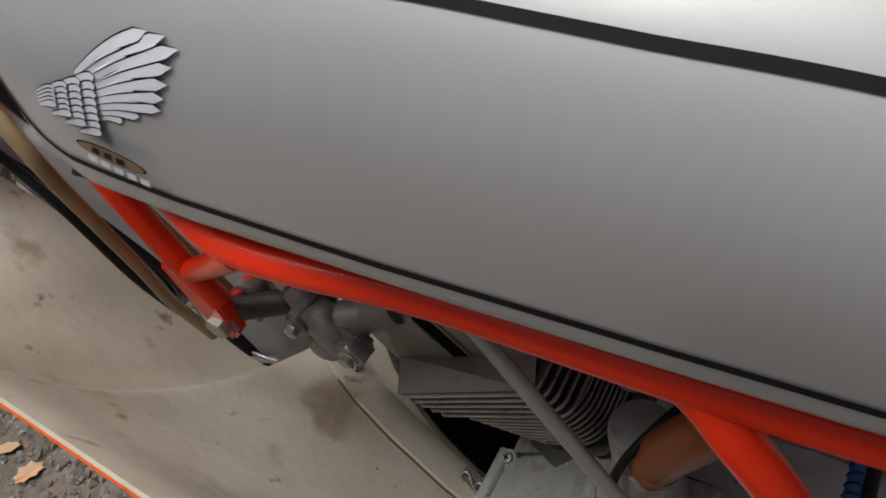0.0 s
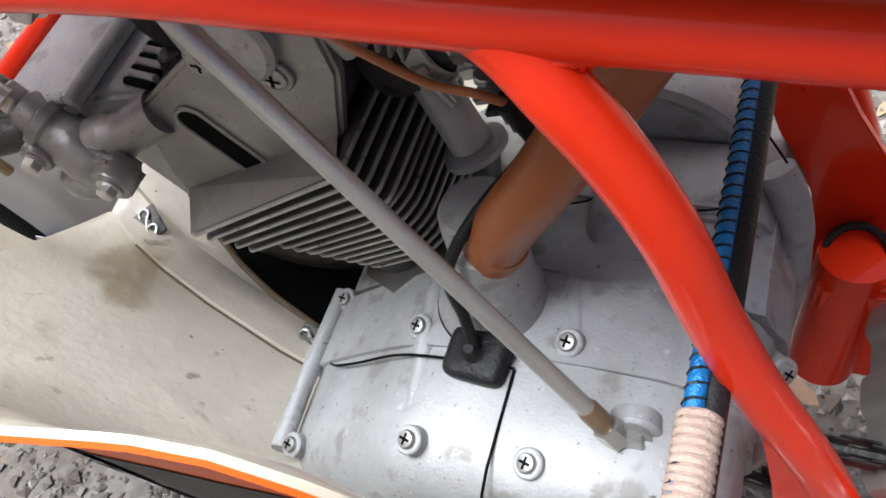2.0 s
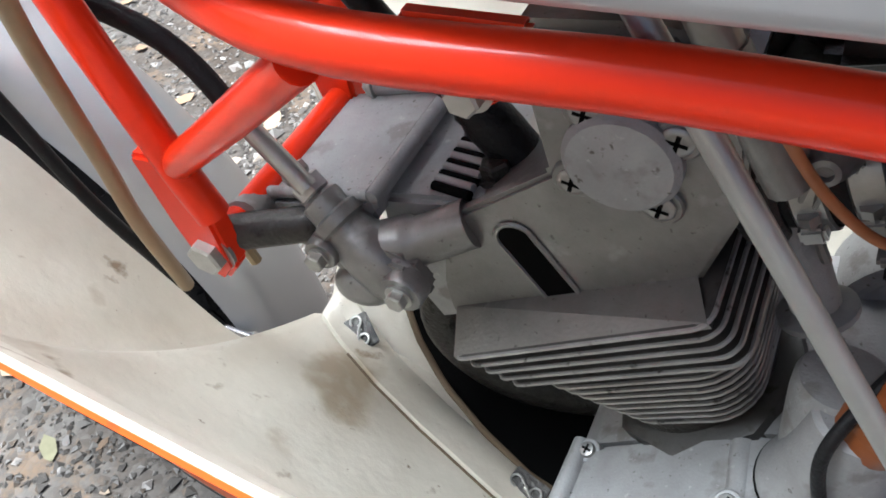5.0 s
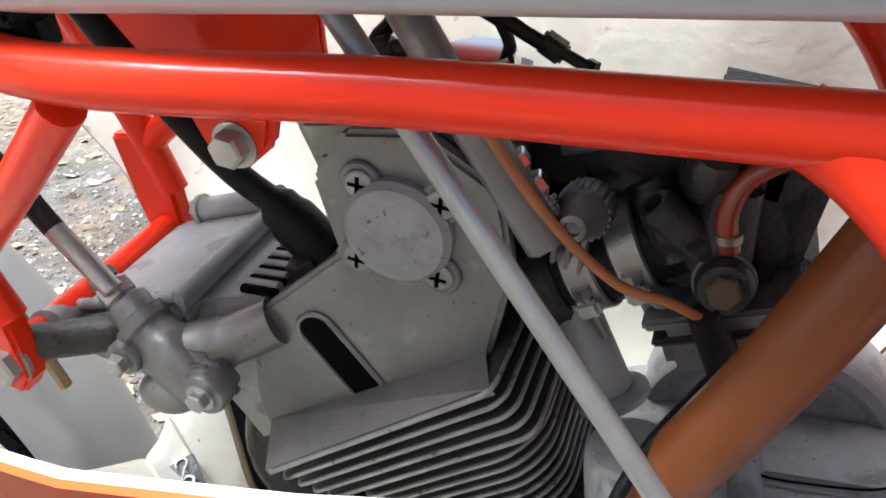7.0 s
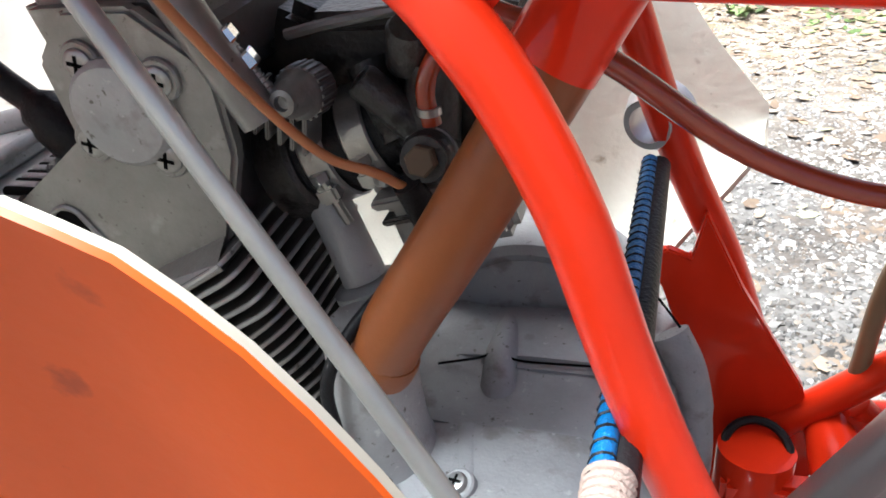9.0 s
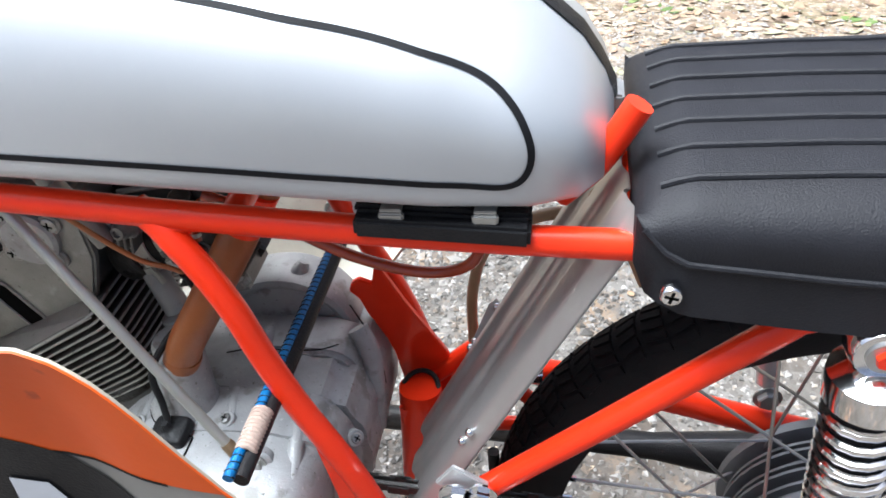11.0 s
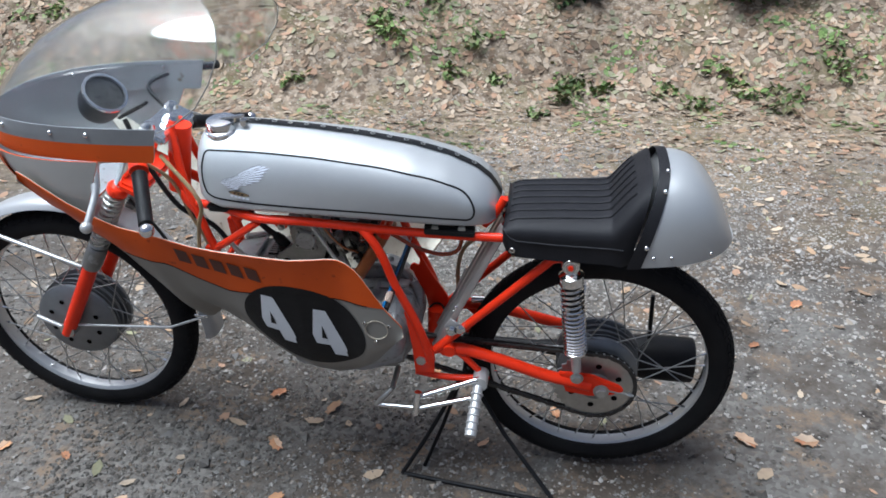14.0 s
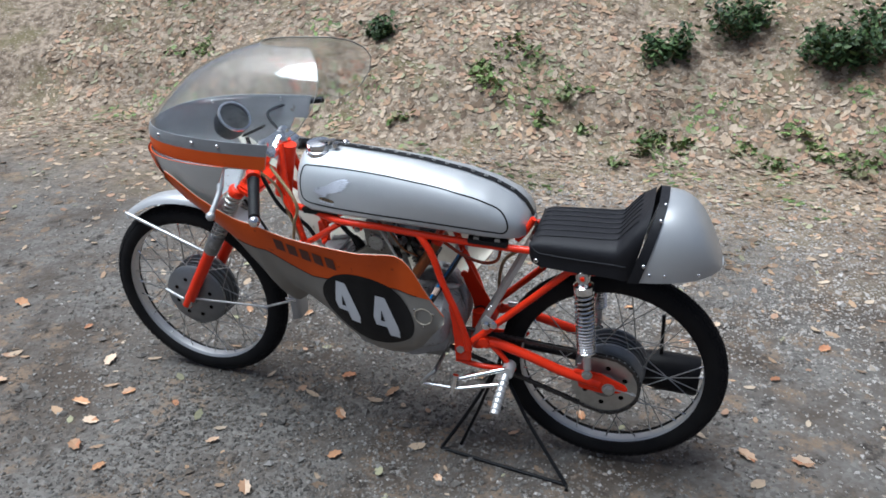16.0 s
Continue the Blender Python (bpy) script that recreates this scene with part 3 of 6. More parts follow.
# slanted tube that carries the breather hose, behind the engine
part("socket_tube", Geo().tube([(0.1945, -0.0395, 0.6445), (0.178, -0.0445, 0.618)], 0.0152, 28), RED, chassis)
part("gusset", Geo().prism([(-0.23, 0.80), (-0.19, 0.70), (-0.19, 0.685), (-0.235, 0.72)], YC - 0.04, YC - 0.034, 0.001), RED, chassis)
part("gusset", Geo().prism([(-0.205, 0.70), (-0.205, 0.640), (-0.120, 0.634), (-0.050, 0.632), (-0.046, 0.672), (-0.13, 0.69)], 0.044, 0.049, 0.0012), RED, chassis)
part("seat_bracket", Geo().tube(curve([(0.385, -0.055, 0.655), (0.405, -0.06, 0.68), (0.425, -0.06, 0.715)]), 0.008, 12), RED, chassis)
# pivot tube of the swinging arm, seen through the frame
part("pivot_housing", Geo().tube([(0.262, 0.036, 0.383), (0.258, 0.022, 0.28)], 0.0192, 28).box((0.268, 0.024, 0.325), (0.046, 0.014, 0.10), 0.003), RED, chassis)
part("rubber_ring", Geo().tube([(0.2622 + 0.0160 * math.cos(a), 0.0365 + 0.0160 * math.sin(a), 0.3805 + 0.006 * math.sin(a)) for a in (2 * math.pi * k / 36 for k in range(36))], 0.0024, 8, closed=True), BLACK, chassis)
bolt("pivot_bolt", chassis, (0.251, TL - 0.011, 0.358), 0.011, h=0.007)
bolt("engine_bolt", chassis, (-0.169, -0.080, 0.543), 0.0095, h=0.008)
bolt("engine_bolt", chassis, (-0.018, -0.074, 0.648), 0.0062, h=0.007)
g = Geo().prism([(-0.038, 0.672), (0.004, 0.670), (-0.006, 0.646), (-0.018, 0.638), (-0.030, 0.646)], -0.074, -0.066, 0.002)
part("engine_lug", g, RED, chassis)

for y in (TL, TR):
    s = -1 if y < 0 else 1
    yo = y - 0.006 * s
    part("weld_web", Geo().prism([(0.132, 0.664), (0.174, 0.659), (0.1775, 0.6535), (0.172, 0.648), (0.160, 0.651), (0.145, 0.6575)], yo - 0.0062, yo + 0.0062, 0.0025, 3), RED, chassis)
    rnd = random.Random(21)
    g = Geo()
    for k in range(22):
        t = k / 21
        g.ball((0.141 + 0.038 * t, yo + s * 0.0072 * (0.6 + 0.4 * math.sin(math.pi * t)), 0.6610 - 0.0060 * t + rnd.uniform(-0.0004, 0.0004)), 0.0021 + rnd.uniform(-0.0003, 0.0004), (1.3, 1, 0.9), 8)
    part("weld_bead", g, RED, chassis)

# rubber pads and clips under the tank
for x0, x1, n in ((0.275, 0.371, 2), (-0.155, -0.065, 1)):
    z0 = 0.6545 if x0 > 0 else 0.685
    pad = part("tank_pad", Geo().box(((x0 + x1) / 2, TL + (0.006 if x0 > 0 else 0.016), z0 + 0.006), (x1 - x0, 0.021 if x0 > 0 else 0.012, 0.012), 0.002, (0, 2.5, 0)).box(((x0 + x1) / 2, TL + 0.012, z0 + 0.0135), (x1 - x0, 0.018, 0.006), 0.002, (0, 2.5, 0)), BLACK, bike, "black rubber tank pad on the frame tube")
    for k in range(n + 1):
        if n == 2 and k < 2:
            xx = x0 + (x1 - x0) * (0.22 + 0.53 * k)
            part("clip", Geo().box((xx, TL + 0.0005, z0 + 0.0135), (0.014, 0.004, 0.006), 0.001).box((xx, TL + 0.006, z0 + 0.0175), (0.012, 0.012, 0.002), 0.0005), STEEL, pad, "bright steel clip")

# tank: sections along the bike (x, bottom z, top z, half width)
TANK = [(-0.168, 0.738, 0.800, 0.054), (-0.163, 0.717, 0.828, 0.081), (-0.150, 0.709, 0.842, 0.094), (-0.12, 0.698, 0.847, 0.100), (-0.05, 0.693, 0.844, 0.1035),
        (0.05, 0.689, 0.835, 0.1050), (0.15, 0.6835, 0.822, 0.1045), (0.25, 0.677, 0.803, 0.1025), (0.32, 0.672, 0.782, 0.099), (0.37, 0.670, 0.757, 0.092),
        (0.395, 0.670, 0.735, 0.080), (0.408, 0.673, 0.715, 0.062), (0.4135, 0.679, 0.700, 0.037)]
YT = -0.008


def tank_half(x, z):
    """Half width of the tank at height z."""
    zb, zt, hw = lerp_table(TANK, x)
    zm = zb + (zt - zb) * 0.30
    lean = 1 - 0.20 * max(0.0, min(1.0, (0.26 - x) / 0.30)) * (z - zb) / (zt - zb)
    if z >= zm:
        t = min(1.0, (z - zm) / (zt - zm))
        return hw * lean * max(0.0, 1 - t ** 2.55) ** 0.5
    t = min(1.0, (zm - z) / (zm - zb))
    return hw * lean * (1 - 0.02 * t ** 2 - 0.98 * t ** 18)


def tank_y(x, z):
    """Left surface of the tank at height z."""
    return YT - tank_half(x, z)


def tank_section(x):
    zb, zt, hw = lerp_table(TANK, x)
    zm = zb + (zt - zb) * 0.30
    heights = [zm - (zm - zb) * (1 - (1 - k / 14) ** 2) for k in range(14, 0, -1)] + [zm + (zt - zm) * math.sin(math.pi / 2 * k / 18) for k in range(19)]
    left = [(x, YT - tank_half(x, z), z) for z in heights]
    right = [(p[0], 2 * YT - p[1], p[2]) for p in left[::-1][1:]]
    return left + right


xs = []
for (p, q) in zip(TANK, TANK[1:]):
    n = max(2, int((q[0] - p[0]) / 0.012))
    xs += [p[0] + (q[0] - p[0]) * k / n for k in range(n)]
xs.append(TANK[-1][0])
tank = part("fuel_tank", Geo().grid([tank_section(x) for x in xs], closed_u=True, cap=True), SILVER, bike, "silver painted long racing fuel tank with black pinstripe", angle=60)


def ribbon(points, width, lift, material, name, parent, surface, closed=True):
    """A thin painted band that follows the tank's side."""
    pts = [Vector((x, 0, z)) for x, z in points]
    pts = closed_curve(pts, 8) if closed else curve(pts, 8)
    n = len(pts)
    rows = []
    for i, p in enumerate(pts):
        d = (pts[(i + 1) % n] - pts[i - 1]) if closed else (pts[min(i + 1, n - 1)] - pts[max(i - 1, 0)])
        d.normalize()
        s = Vector((-d.z, 0, d.x))
        row = []
        slope = (surface(p.x, p.z + 0.002) - surface(p.x, p.z - 0.002)) / 0.004 * s.z
        for k in (-1, 1):
            q = p + s * (width * 0.5 * k / math.sqrt(1 + slope * slope))
            row.append((q.x, surface(q.x, q.z) - lift, q.z))
        rows.append(row)
    return part(name, Geo().grid(rows, closed_v=closed), material, parent)


PANEL = [(-0.146, 0.797), (-0.149, 0.775), (-0.147, 0.748), (-0.138, 0.731), (-0.11, 0.7235), (-0.05, 0.7175), (0.05, 0.7115), (0.15, 0.7065), (0.25, 0.700), (0.33, 0.693), (0.358, 0.690),
         (0.369, 0.697), (0.371, 0.712), (0.362, 0.731), (0.342, 0.747), (0.30, 0.763), (0.25, 0.7755), (0.19, 0.7870), (0.12, 0.7963), (0.05, 0.8040), (-0.05, 0.8105), (-0.12, 0.8125), (-0.14, 0.810)]
ribbon(PANEL, 0.0036, 0.0006, BLACKLINE, "pinstripe", tank, tank_y)


def tank_top(x):
    return lerp_table(TANK, x)[1]


# leather strap over the tank's ridge, with eyelets
rows = []
for i in range(50):
    x = -0.10 + 0.506 * i / 49
    z = tank_top(x)
    rows.append([(x, YT + k * 0.011, z + 0.0025 - 0.0012 * abs(k)) for k in (-1, -0.96, 0, 0.96, 1)])
rows.append([(0.4155, YT + k * 0.011, 0.70) for k in (-1, -0.96, 0, 0.96, 1)])
strap = part("tank_strap", Geo().grid(rows), BLACK, tank, "black strap with steel eyelets")
for k in range(15):
    x = -0.085 + 0.032 * k
    z = tank_top(x)
    dz = (tank_top(x + 0.005) - tank_top(x - 0.005)) / 0.01
    nrm = V(-dz, 0, 1).normalized()
    part("eyelet", Geo().lathe([(0.0045, 0.0), (0.0052, 0.0012), (0.003, 0.0014), (0.0028, 0.0)], V(x, YT, z + 0.0026), nrm, 16, closed=True), STEEL, tank)
part("buckle", Geo().box((0.4165, YT, 0.692), (0.006, 0.024, 0.014), 0.0015).box((0.419, YT, 0.680), (0.005, 0.012, 0.016), 0.001), STEEL, tank)
# filler cap
cap = part("filler_cap", Geo().lathe([(0.034, -0.012), (0.034, 0.0), (0.031, 0.003), (0.029, 0.004), (0.029, 0.016), (0.0275, 0.0195), (0.015, 0.022), (0.001, 0.0225)], V(-0.118, YT - 0.022, 0.838), V(0, -0.12, 1), 36),
           CHROME, tank, "chrome flip-up filler cap")
part("cap_lever", Geo().box((-0.094, YT - 0.024, 0.862), (0.05, 0.012, 0.005), 0.002, (0, -8, 0)).box((-0.072, YT - 0.024, 0.852), (0.012, 0.016, 0.016), 0.003), CHROME, cap)


# wing emblem: white feathers with dark outlines
def decal(parent, name, poly, material, lift, x0, z0, ux, uz, vx, vz):
    pts = []
    for u, v in poly:
        x, z = x0 + u * ux + v * vx, z0 + u * uz + v * vz
        pts.append((x, tank_y(x, z) - lift, z))
    c = sum((Vector(p) for p in pts), Vector()) / len(pts)
    c.y = tank_y(c.x, c.z) - lift
    n = len(pts)
    part(name, Geo().add(pts + [tuple(c)], [(i, (i + 1) % n, n) for i in range(n)]), material, parent, smooth=False)


def feather(x0, y0, x1, y1, w, bend):
    """A feather outline from root to tip, width w, bowed by bend."""
    a, b = Vector((x0, y0)), Vector((x1, y1))
    d = b - a
    nrm = Vector((-d.y, d.x)).normalized()
    up, dn = [], []
    for k in range(9):
        t = k / 8
        c = a + d * t + nrm * bend * math.sin(math.pi * t)
        ww = w * (0.45 + 0.55 * min(1, t * 1.6)) * (math.sqrt(max(0.0, 1 - max(0.0, (t - 0.8) / 0.2) ** 2)) if t > 0.8 else 1)
        up.append(c + nrm * ww)
        dn.append(c - nrm * ww)
    return [tuple(p) for p in up + dn[::-1]]


EMB = dict(x0=-0.0754, z0=0.7595, ux=0.000367, uz=0.0000212, vx=0.000137, vz=0.0002297)


def emblem(poly, material, lift, name):
    decal(tank, name, [(x - 180, 165 - y) for x, y in poly], material, lift, **EMB)


TIPS = [(236, 193), (266, 180), (300, 164), (305, 143), (309, 119), (313, 92), (319, 66), (297, 48), (270, 41)]
lift = 0.0006


def plume(a, b, w, bend):
    global lift
    emblem(feather(*a, *b, w + 3.0, bend), BLACKLINE, lift, "wing_outline")
    emblem(feather(*a, *b, w, bend), WHITE, lift + 0.00004, "feather")
    lift += 0.00009


for k, tip in enumerate(TIPS):
    f = k / (len(TIPS) - 1)
    plume((190 - 32 * f, 198 - 90 * f), tip, 10.5, -9)
for r in range(4):
    n = 8 - r
    for j in range(n):
        f = (j + 0.5) / n
        g = 1 - r / 4.2
        cx, cy = 80 + 88 * g + 8 * f * g, 143 - 34 * g + 118 * f * g
        plume((cx - 20, cy + 6), (cx + 24 * (0.6 + 0.4 * g), cy - 4 + 6 * f), 8.6 - r * 0.6, -2)
oval = [(217 + 63 * math.cos(t) * 0.97 - 18 * math.sin(t) * -0.24, 262 + 16 * math.sin(t) + 63 * 0.3 * math.cos(t)) for t in (2 * math.pi * k / 28 for k in range(28))]
emblem([(217 + (x - 217) * 1.06, 262 + (y - 262) * 1.12) for x, y in oval], BLACKLINE, 0.0045, "emblem_rim")
emblem(oval, GOLD, 0.0048, "emblem_oval")
for k in range(3):
    x, y = 192 + k * 22, 252 + k * 8
    emblem([(x - 7, y - 9), (x + 7, y - 5), (x + 7, y + 9), (x - 7, y + 5)], BLACKLINE, 0.0052, "emblem_bar")
for k in range(5):
    x, y = 182 + k * 24, 274 + k * 8.5 - (k - 2) ** 2 * 0.4
    emblem([(x - 9, y - 8), (x + 8, y - 3), (x + 9, y + 12), (x - 8, y + 7)], WHITE, 0.0050, "emblem_bar")

# seat: pad with pleats, hump behind
SEAT = [(0.424, 0.648, 0.672, 0.094), (0.431, 0.632, 0.685, 0.102), (0.45, 0.624, 0.693, 0.107), (0.52, 0.621, 0.696, 0.112), (0.60, 0.620, 0.697, 0.117), (0.622, 0.620, 0.700, 0.1185),
        (0.64, 0.618, 0.718, 0.119), (0.668, 0.615, 0.750, 0.117), (0.696, 0.618, 0.774, 0.112)]
YS = -0.012


def seat_section(x, zb, zt, hw, n=40, top=0.55):
    """Rounded trough section: flat-topped, sides straight down."""
    pts = []
    for k in range(n + 1):
        a = math.pi * k / n
        c, s = math.cos(a), math.sin(a)
        y = YS - hw * (abs(c) ** 0.5) * (1 if c >= 0 else -1)
        z = zt - (zt - zb - 0.03) * (1 - abs(s) ** top)
        pts.append((x, y, z))
    pts = [(x, YS - hw * 1.01, zb)] + pts + [(x, YS + hw * 1.01, zb)]
    return pts


rows = []
tab = SEAT
for i in range(46):
    x = tab[0][0] + (tab[-1][0] - tab[0][0]) * i / 45
    zb, zt, hw = lerp_table(tab, x)
    # the back slants: upper points lie further back
    sec = seat_section(x, zb, zt, hw)
    rows.append([(px - (0.035 * (0.80 - pz) / 0.17 if x > 0.62 else 0) * (x - 0.62) / 0.07, py, pz) if x > 0.62 else (px, py, pz) for px, py, pz in sec])
seat = part("seat", Geo().grid(rows, closed_u=True, cap=True), VINYL, bike, "black ribbed vinyl racing seat", angle=50)


def seat_top(x, y):
    zb, zt, hw = lerp_table(SEAT, x)
    c = min(0.9999, (abs(y - YS) / hw)) ** 2
    s = math.sqrt(max(0.0, 1 - c * c))
    return zt - (zt - zb - 0.03) * (1 - s ** 0.55)


for k in range(7):
    y = YS - 0.078 + 0.026 * k
    pts = []
    for i in range(28):
        x = 0.436 + 0.235 * i / 27
        z = seat_top(x, y)
        xx = x - (0.035 * (0.80 - z) / 0.17 * (x - 0.62) / 0.07 if x > 0.62 else 0)
        pts.append((xx, y, z + 0.0004))
    part("pleat", Geo().tube(pts, 0.0022, 8), VINYL, seat)
pts = [(0.428 + 0.215 * i / 20, YS - lerp_table(SEAT, 0.428 + 0.215 * i / 20)[2] * 1.0, lerp_table(SEAT, 0.428 + 0.215 * i / 20)[0] + 0.033) for i in range(21)]
part("piping", Geo().tube(pts, 0.002, 8), VINYL, seat)
screw(seat, (0.443, YS - 0.110, 0.640), 0.006, h=0.003, material=CHROME)

# hump: half shell from the slanted back plane to the tail
HY = YS


def hump_point(f, a):
    """f runs from the seat to the tail, a round the section from left bottom over the top."""
    xb, zb = 0.670 + (0.851 - 0.670) * f, 0.619 + 0.012 * f
    g = max(0.0, f)
    top = 0.779 - 0.155 * g ** 2.6
    xt = 0.716 + (0.851 - 0.716) * f
    hw = 0.121 * (1 - min(1.0, g ** 2.8)) ** 0.5 + 0.004
    s, c = math.sin(a), math.cos(a)
    h = abs(s) ** 0.8
    z = zb + (top - zb) * h
    x = xb + (xt - xb) * h
    return (x, HY - hw * (abs(c) ** 0.62) * (1 if c >= 0 else -1), z)


rows = [[hump_point(math.sin(math.pi / 2 * j / 30), math.pi * i / 40) for i in range(41)] for j in range(31)]
hump = part("seat_hump", Geo().grid(rows, closed_u=True, cap=True), SILVER, bike, "rounded silver tail hump behind the seat", angle=60)
rows = [[tuple(Vector(hump_point(f, math.pi * i / 40)) + V(0, 0, 0.0) + (Vector(hump_point(f, math.pi * i / 40)) - V(0.70, HY, 0.66)).normalized() * 0.003) for i in range(41)] for f in (-0.11, -0.07, -0.03, 0.0, 0.03)]
part("trim_band", Geo().grid(rows), VINYL, hump, "black vinyl edge band")
for a in (0.20, 0.95, 1.33):
    p = Vector(hump_point(0.0, a))
    n = (p - V(0.70, HY, 0.66)).normalized()
    part("rivet", Geo().ball(p + n * 0.004, 0.005, (1, 1, 1), 10), CHROME, hump)
for f in (0.12, 0.3, 0.7):
    p = Vector(hump_point(f, 0.06))
    part("rivet", Geo().ball(p + V(0, -0.001, 0.004), 0.004, (1, 1, 1), 10), CHROME, hump)

# ---- wheels ----
def wheel(name, centre, label, rear):
    cx, cy, cz = centre
    w = part(name, Geo().lathe([(0.010, -0.05), (0.012, -0.05), (0.012, 0.05), (0.010, 0.05)], centre, (0, 1, 0), 16, closed=True), STEEL, bike, label)
    R, r = (0.281, 0.030) if rear else (0.275, 0.028)
    prof = []
    for k in range(25):
        a = math.radians(-128 + 256 * k / 24)
        prof.append((R - r * 1.1 + r * 1.1 * math.cos(a), r * math.sin(a)))
    prof += [(prof[-1][0] + 0.004, prof[-1][1] - 0.006), (prof[0][0] + 0.004, prof[0][1] + 0.006)]
    tyre = part("tyre", Geo().lathe(prof, centre, (0, 1, 0), 96, closed=True), TYRE, w, "black tyre with zigzag tread")
    tread = Geo()
    n = 84
    for k in range(n):
        a0 = 2 * math.pi * k / n
        for row in (-3, -2, -1, 0, 1, 2, 3):
            pts_o, pts_i = [], []
            zig = 0.45 if k % 2 else -0.45
            for da, dw in ((0.10, -0.36), (0.86, -0.36), (0.86, 0.30), (0.10, 0.30)):
                wv = (row + dw) * 0.0088 + zig * 0.0035 * (1 if da > 0.5 else -1)
                th = wv / (r * 1.05)
                for lst, lift in ((pts_o, 0.0022), (pts_i, -0.001)):
                    rad = R - r * 1.1 + (r * 1.1 + lift) * math.cos(th)
                    a = a0 + da * 2 * math.pi / n
                    lst.append((cx + rad * math.cos(a), cy + (r + lift) * math.sin(th), cz + rad * math.sin(a)))
            tread.add(pts_o + pts_i, [(0, 1, 2, 3), (0, 4, 5, 1), (1, 5, 6, 2), (2, 6, 7, 3), (3, 7, 4, 0)])
    part("tread", tread, TYRE, tyre, kind="stuff", smooth=False)
    rim_r = R - (0.038 if rear else 0.037)
    prof = [(rim_r, -0.021), (rim_r + 0.003, -0.018), (rim_r - 0.004, -0.0165), (rim_r - 0.012, -0.010), (rim_r - 0.013, 0), (rim_r - 0.012, 0.010), (rim_r - 0.004, 0.0165), (rim_r + 0.003, 0.018), (rim_r, 0.021),
            (rim_r - 0.009, 0.0165), (rim_r - 0.016, 0.011), (rim_r - 0.018, 0), (rim_r - 0.016, -0.011), (rim_r - 0.009, -0.0165)]
    part("rim", Geo().lathe(prof, centre, (0, 1, 0), 96, closed=True), ALU, w, "polished aluminium rim")
    hub_r = 0.084 if rear else 0.094
    o = V(*centre)
    prof = [(0.02, -0.046), (hub_r * 0.5, -0.044), (hub_r * 0.92, -0.038), (hub_r, -0.032), (hub_r, -0.024), (hub_r * 0.9, -0.02), (hub_r * 0.9, 0.026), (hub_r * 1.06, 0.03), (hub_r * 1.06, 0.038), (hub_r * 0.8, 0.044), (0.02, 0.048)]
    hub = part("hub", Geo().lathe(prof, o, (0, 1, 0), 48), BRAKE, w, "grey alloy brake hub")
    for k in range(5):
        rr = hub_r * (1.0 + 0.045 * (k % 2))
        part("hub_fin", Geo().lathe([(hub_r * 0.88, -0.001), (rr, -0.0012), (rr, 0.0012), (hub_r * 0.88, 0.001)], o + V(0, -0.016 + 0.009 * k, 0), (0, 1, 0), 40), BRAKE, hub)
    for k in range(8):
        a = 2 * math.pi * k / 8 + 0.3
        # Black disc on the solid hub stands for the hole's shade.
        part("vent_hole", Geo().lathe([(0.006, 0), (0.0055, 0.0008)], o + V(math.cos(a) * hub_r * 0.62, -0.0435, math.sin(a) * hub_r * 0.62), (0, -1, 0), 14), VOID, hub)
    for k in range(36):
        side = -1 if k % 2 else 1
        a = 2 * math.pi * k / 36
        da = 0.62 if (k // 2) % 2 else -0.62
        p0 = o + V(math.cos(a + da) * hub_r * 0.97, side * 0.029, math.sin(a + da) * hub_r * 0.97)
        p1 = o + V(math.cos(a) * (rim_r - 0.016), side * 0.004, math.sin(a) * (rim_r - 0.016))
        part("spoke", Geo().tube([p0, p1], 0.0014, 6), STEEL, w)
        d = (p0 - p1).normalized()
        part("nipple", Geo().tube([p1 - d * 0.002, p1 + d * 0.011], 0.0026, 6), CHROME, w)
    return w


RW, FW = (0.615, -0.012, 0.298), (-0.578, 0.008, 0.352)
rear_wheel = wheel("rear_wheel", RW, "spoked rear wheel with black tyre", True)
front_wheel = wheel("front_wheel", FW, "spoked front wheel with large drum brake", False)

# rear sprocket and chain
SP = V(0.610, -0.078, 0.286)
g = Geo()
n, rr = 34, 0.083
prof = [(SP.x + (rr + (0.004 if k % 2 else -0.002)) * math.cos(math.pi * k / n), SP.z + (rr + (0.004 if k % 2 else -0.002)) * math.sin(math.pi * k / n)) for k in range(2 * n)]
sprocket = part("sprocket", Geo().prism(prof, SP.y - 0.002, SP.y + 0.002), STEEL, rear_wheel, "grey steel rear sprocket with round holes", smooth=False)
for k in range(6):
    a = 2 * math.pi * k / 6 + 0.4
    # Black disc on the solid sprocket, for the dark of a hole.
    part("sprocket_hole", Geo().lathe([(0.0065, 0), (0.006, 0.0006)], SP + V(math.cos(a) * 0.052, -0.0021, math.sin(a) * 0.052), (0, -1, 0), 18), VOID, sprocket)
part("sprocket_boss", Geo().lathe([(0.034, 0), (0.032, 0.006), (0.02, 0.012)], SP, (0, -1, 0), 28), CASTDARK, sprocket)
FS = V(0.205, SP.y, 0.372)
r1, r2 = 0.083, 0.030


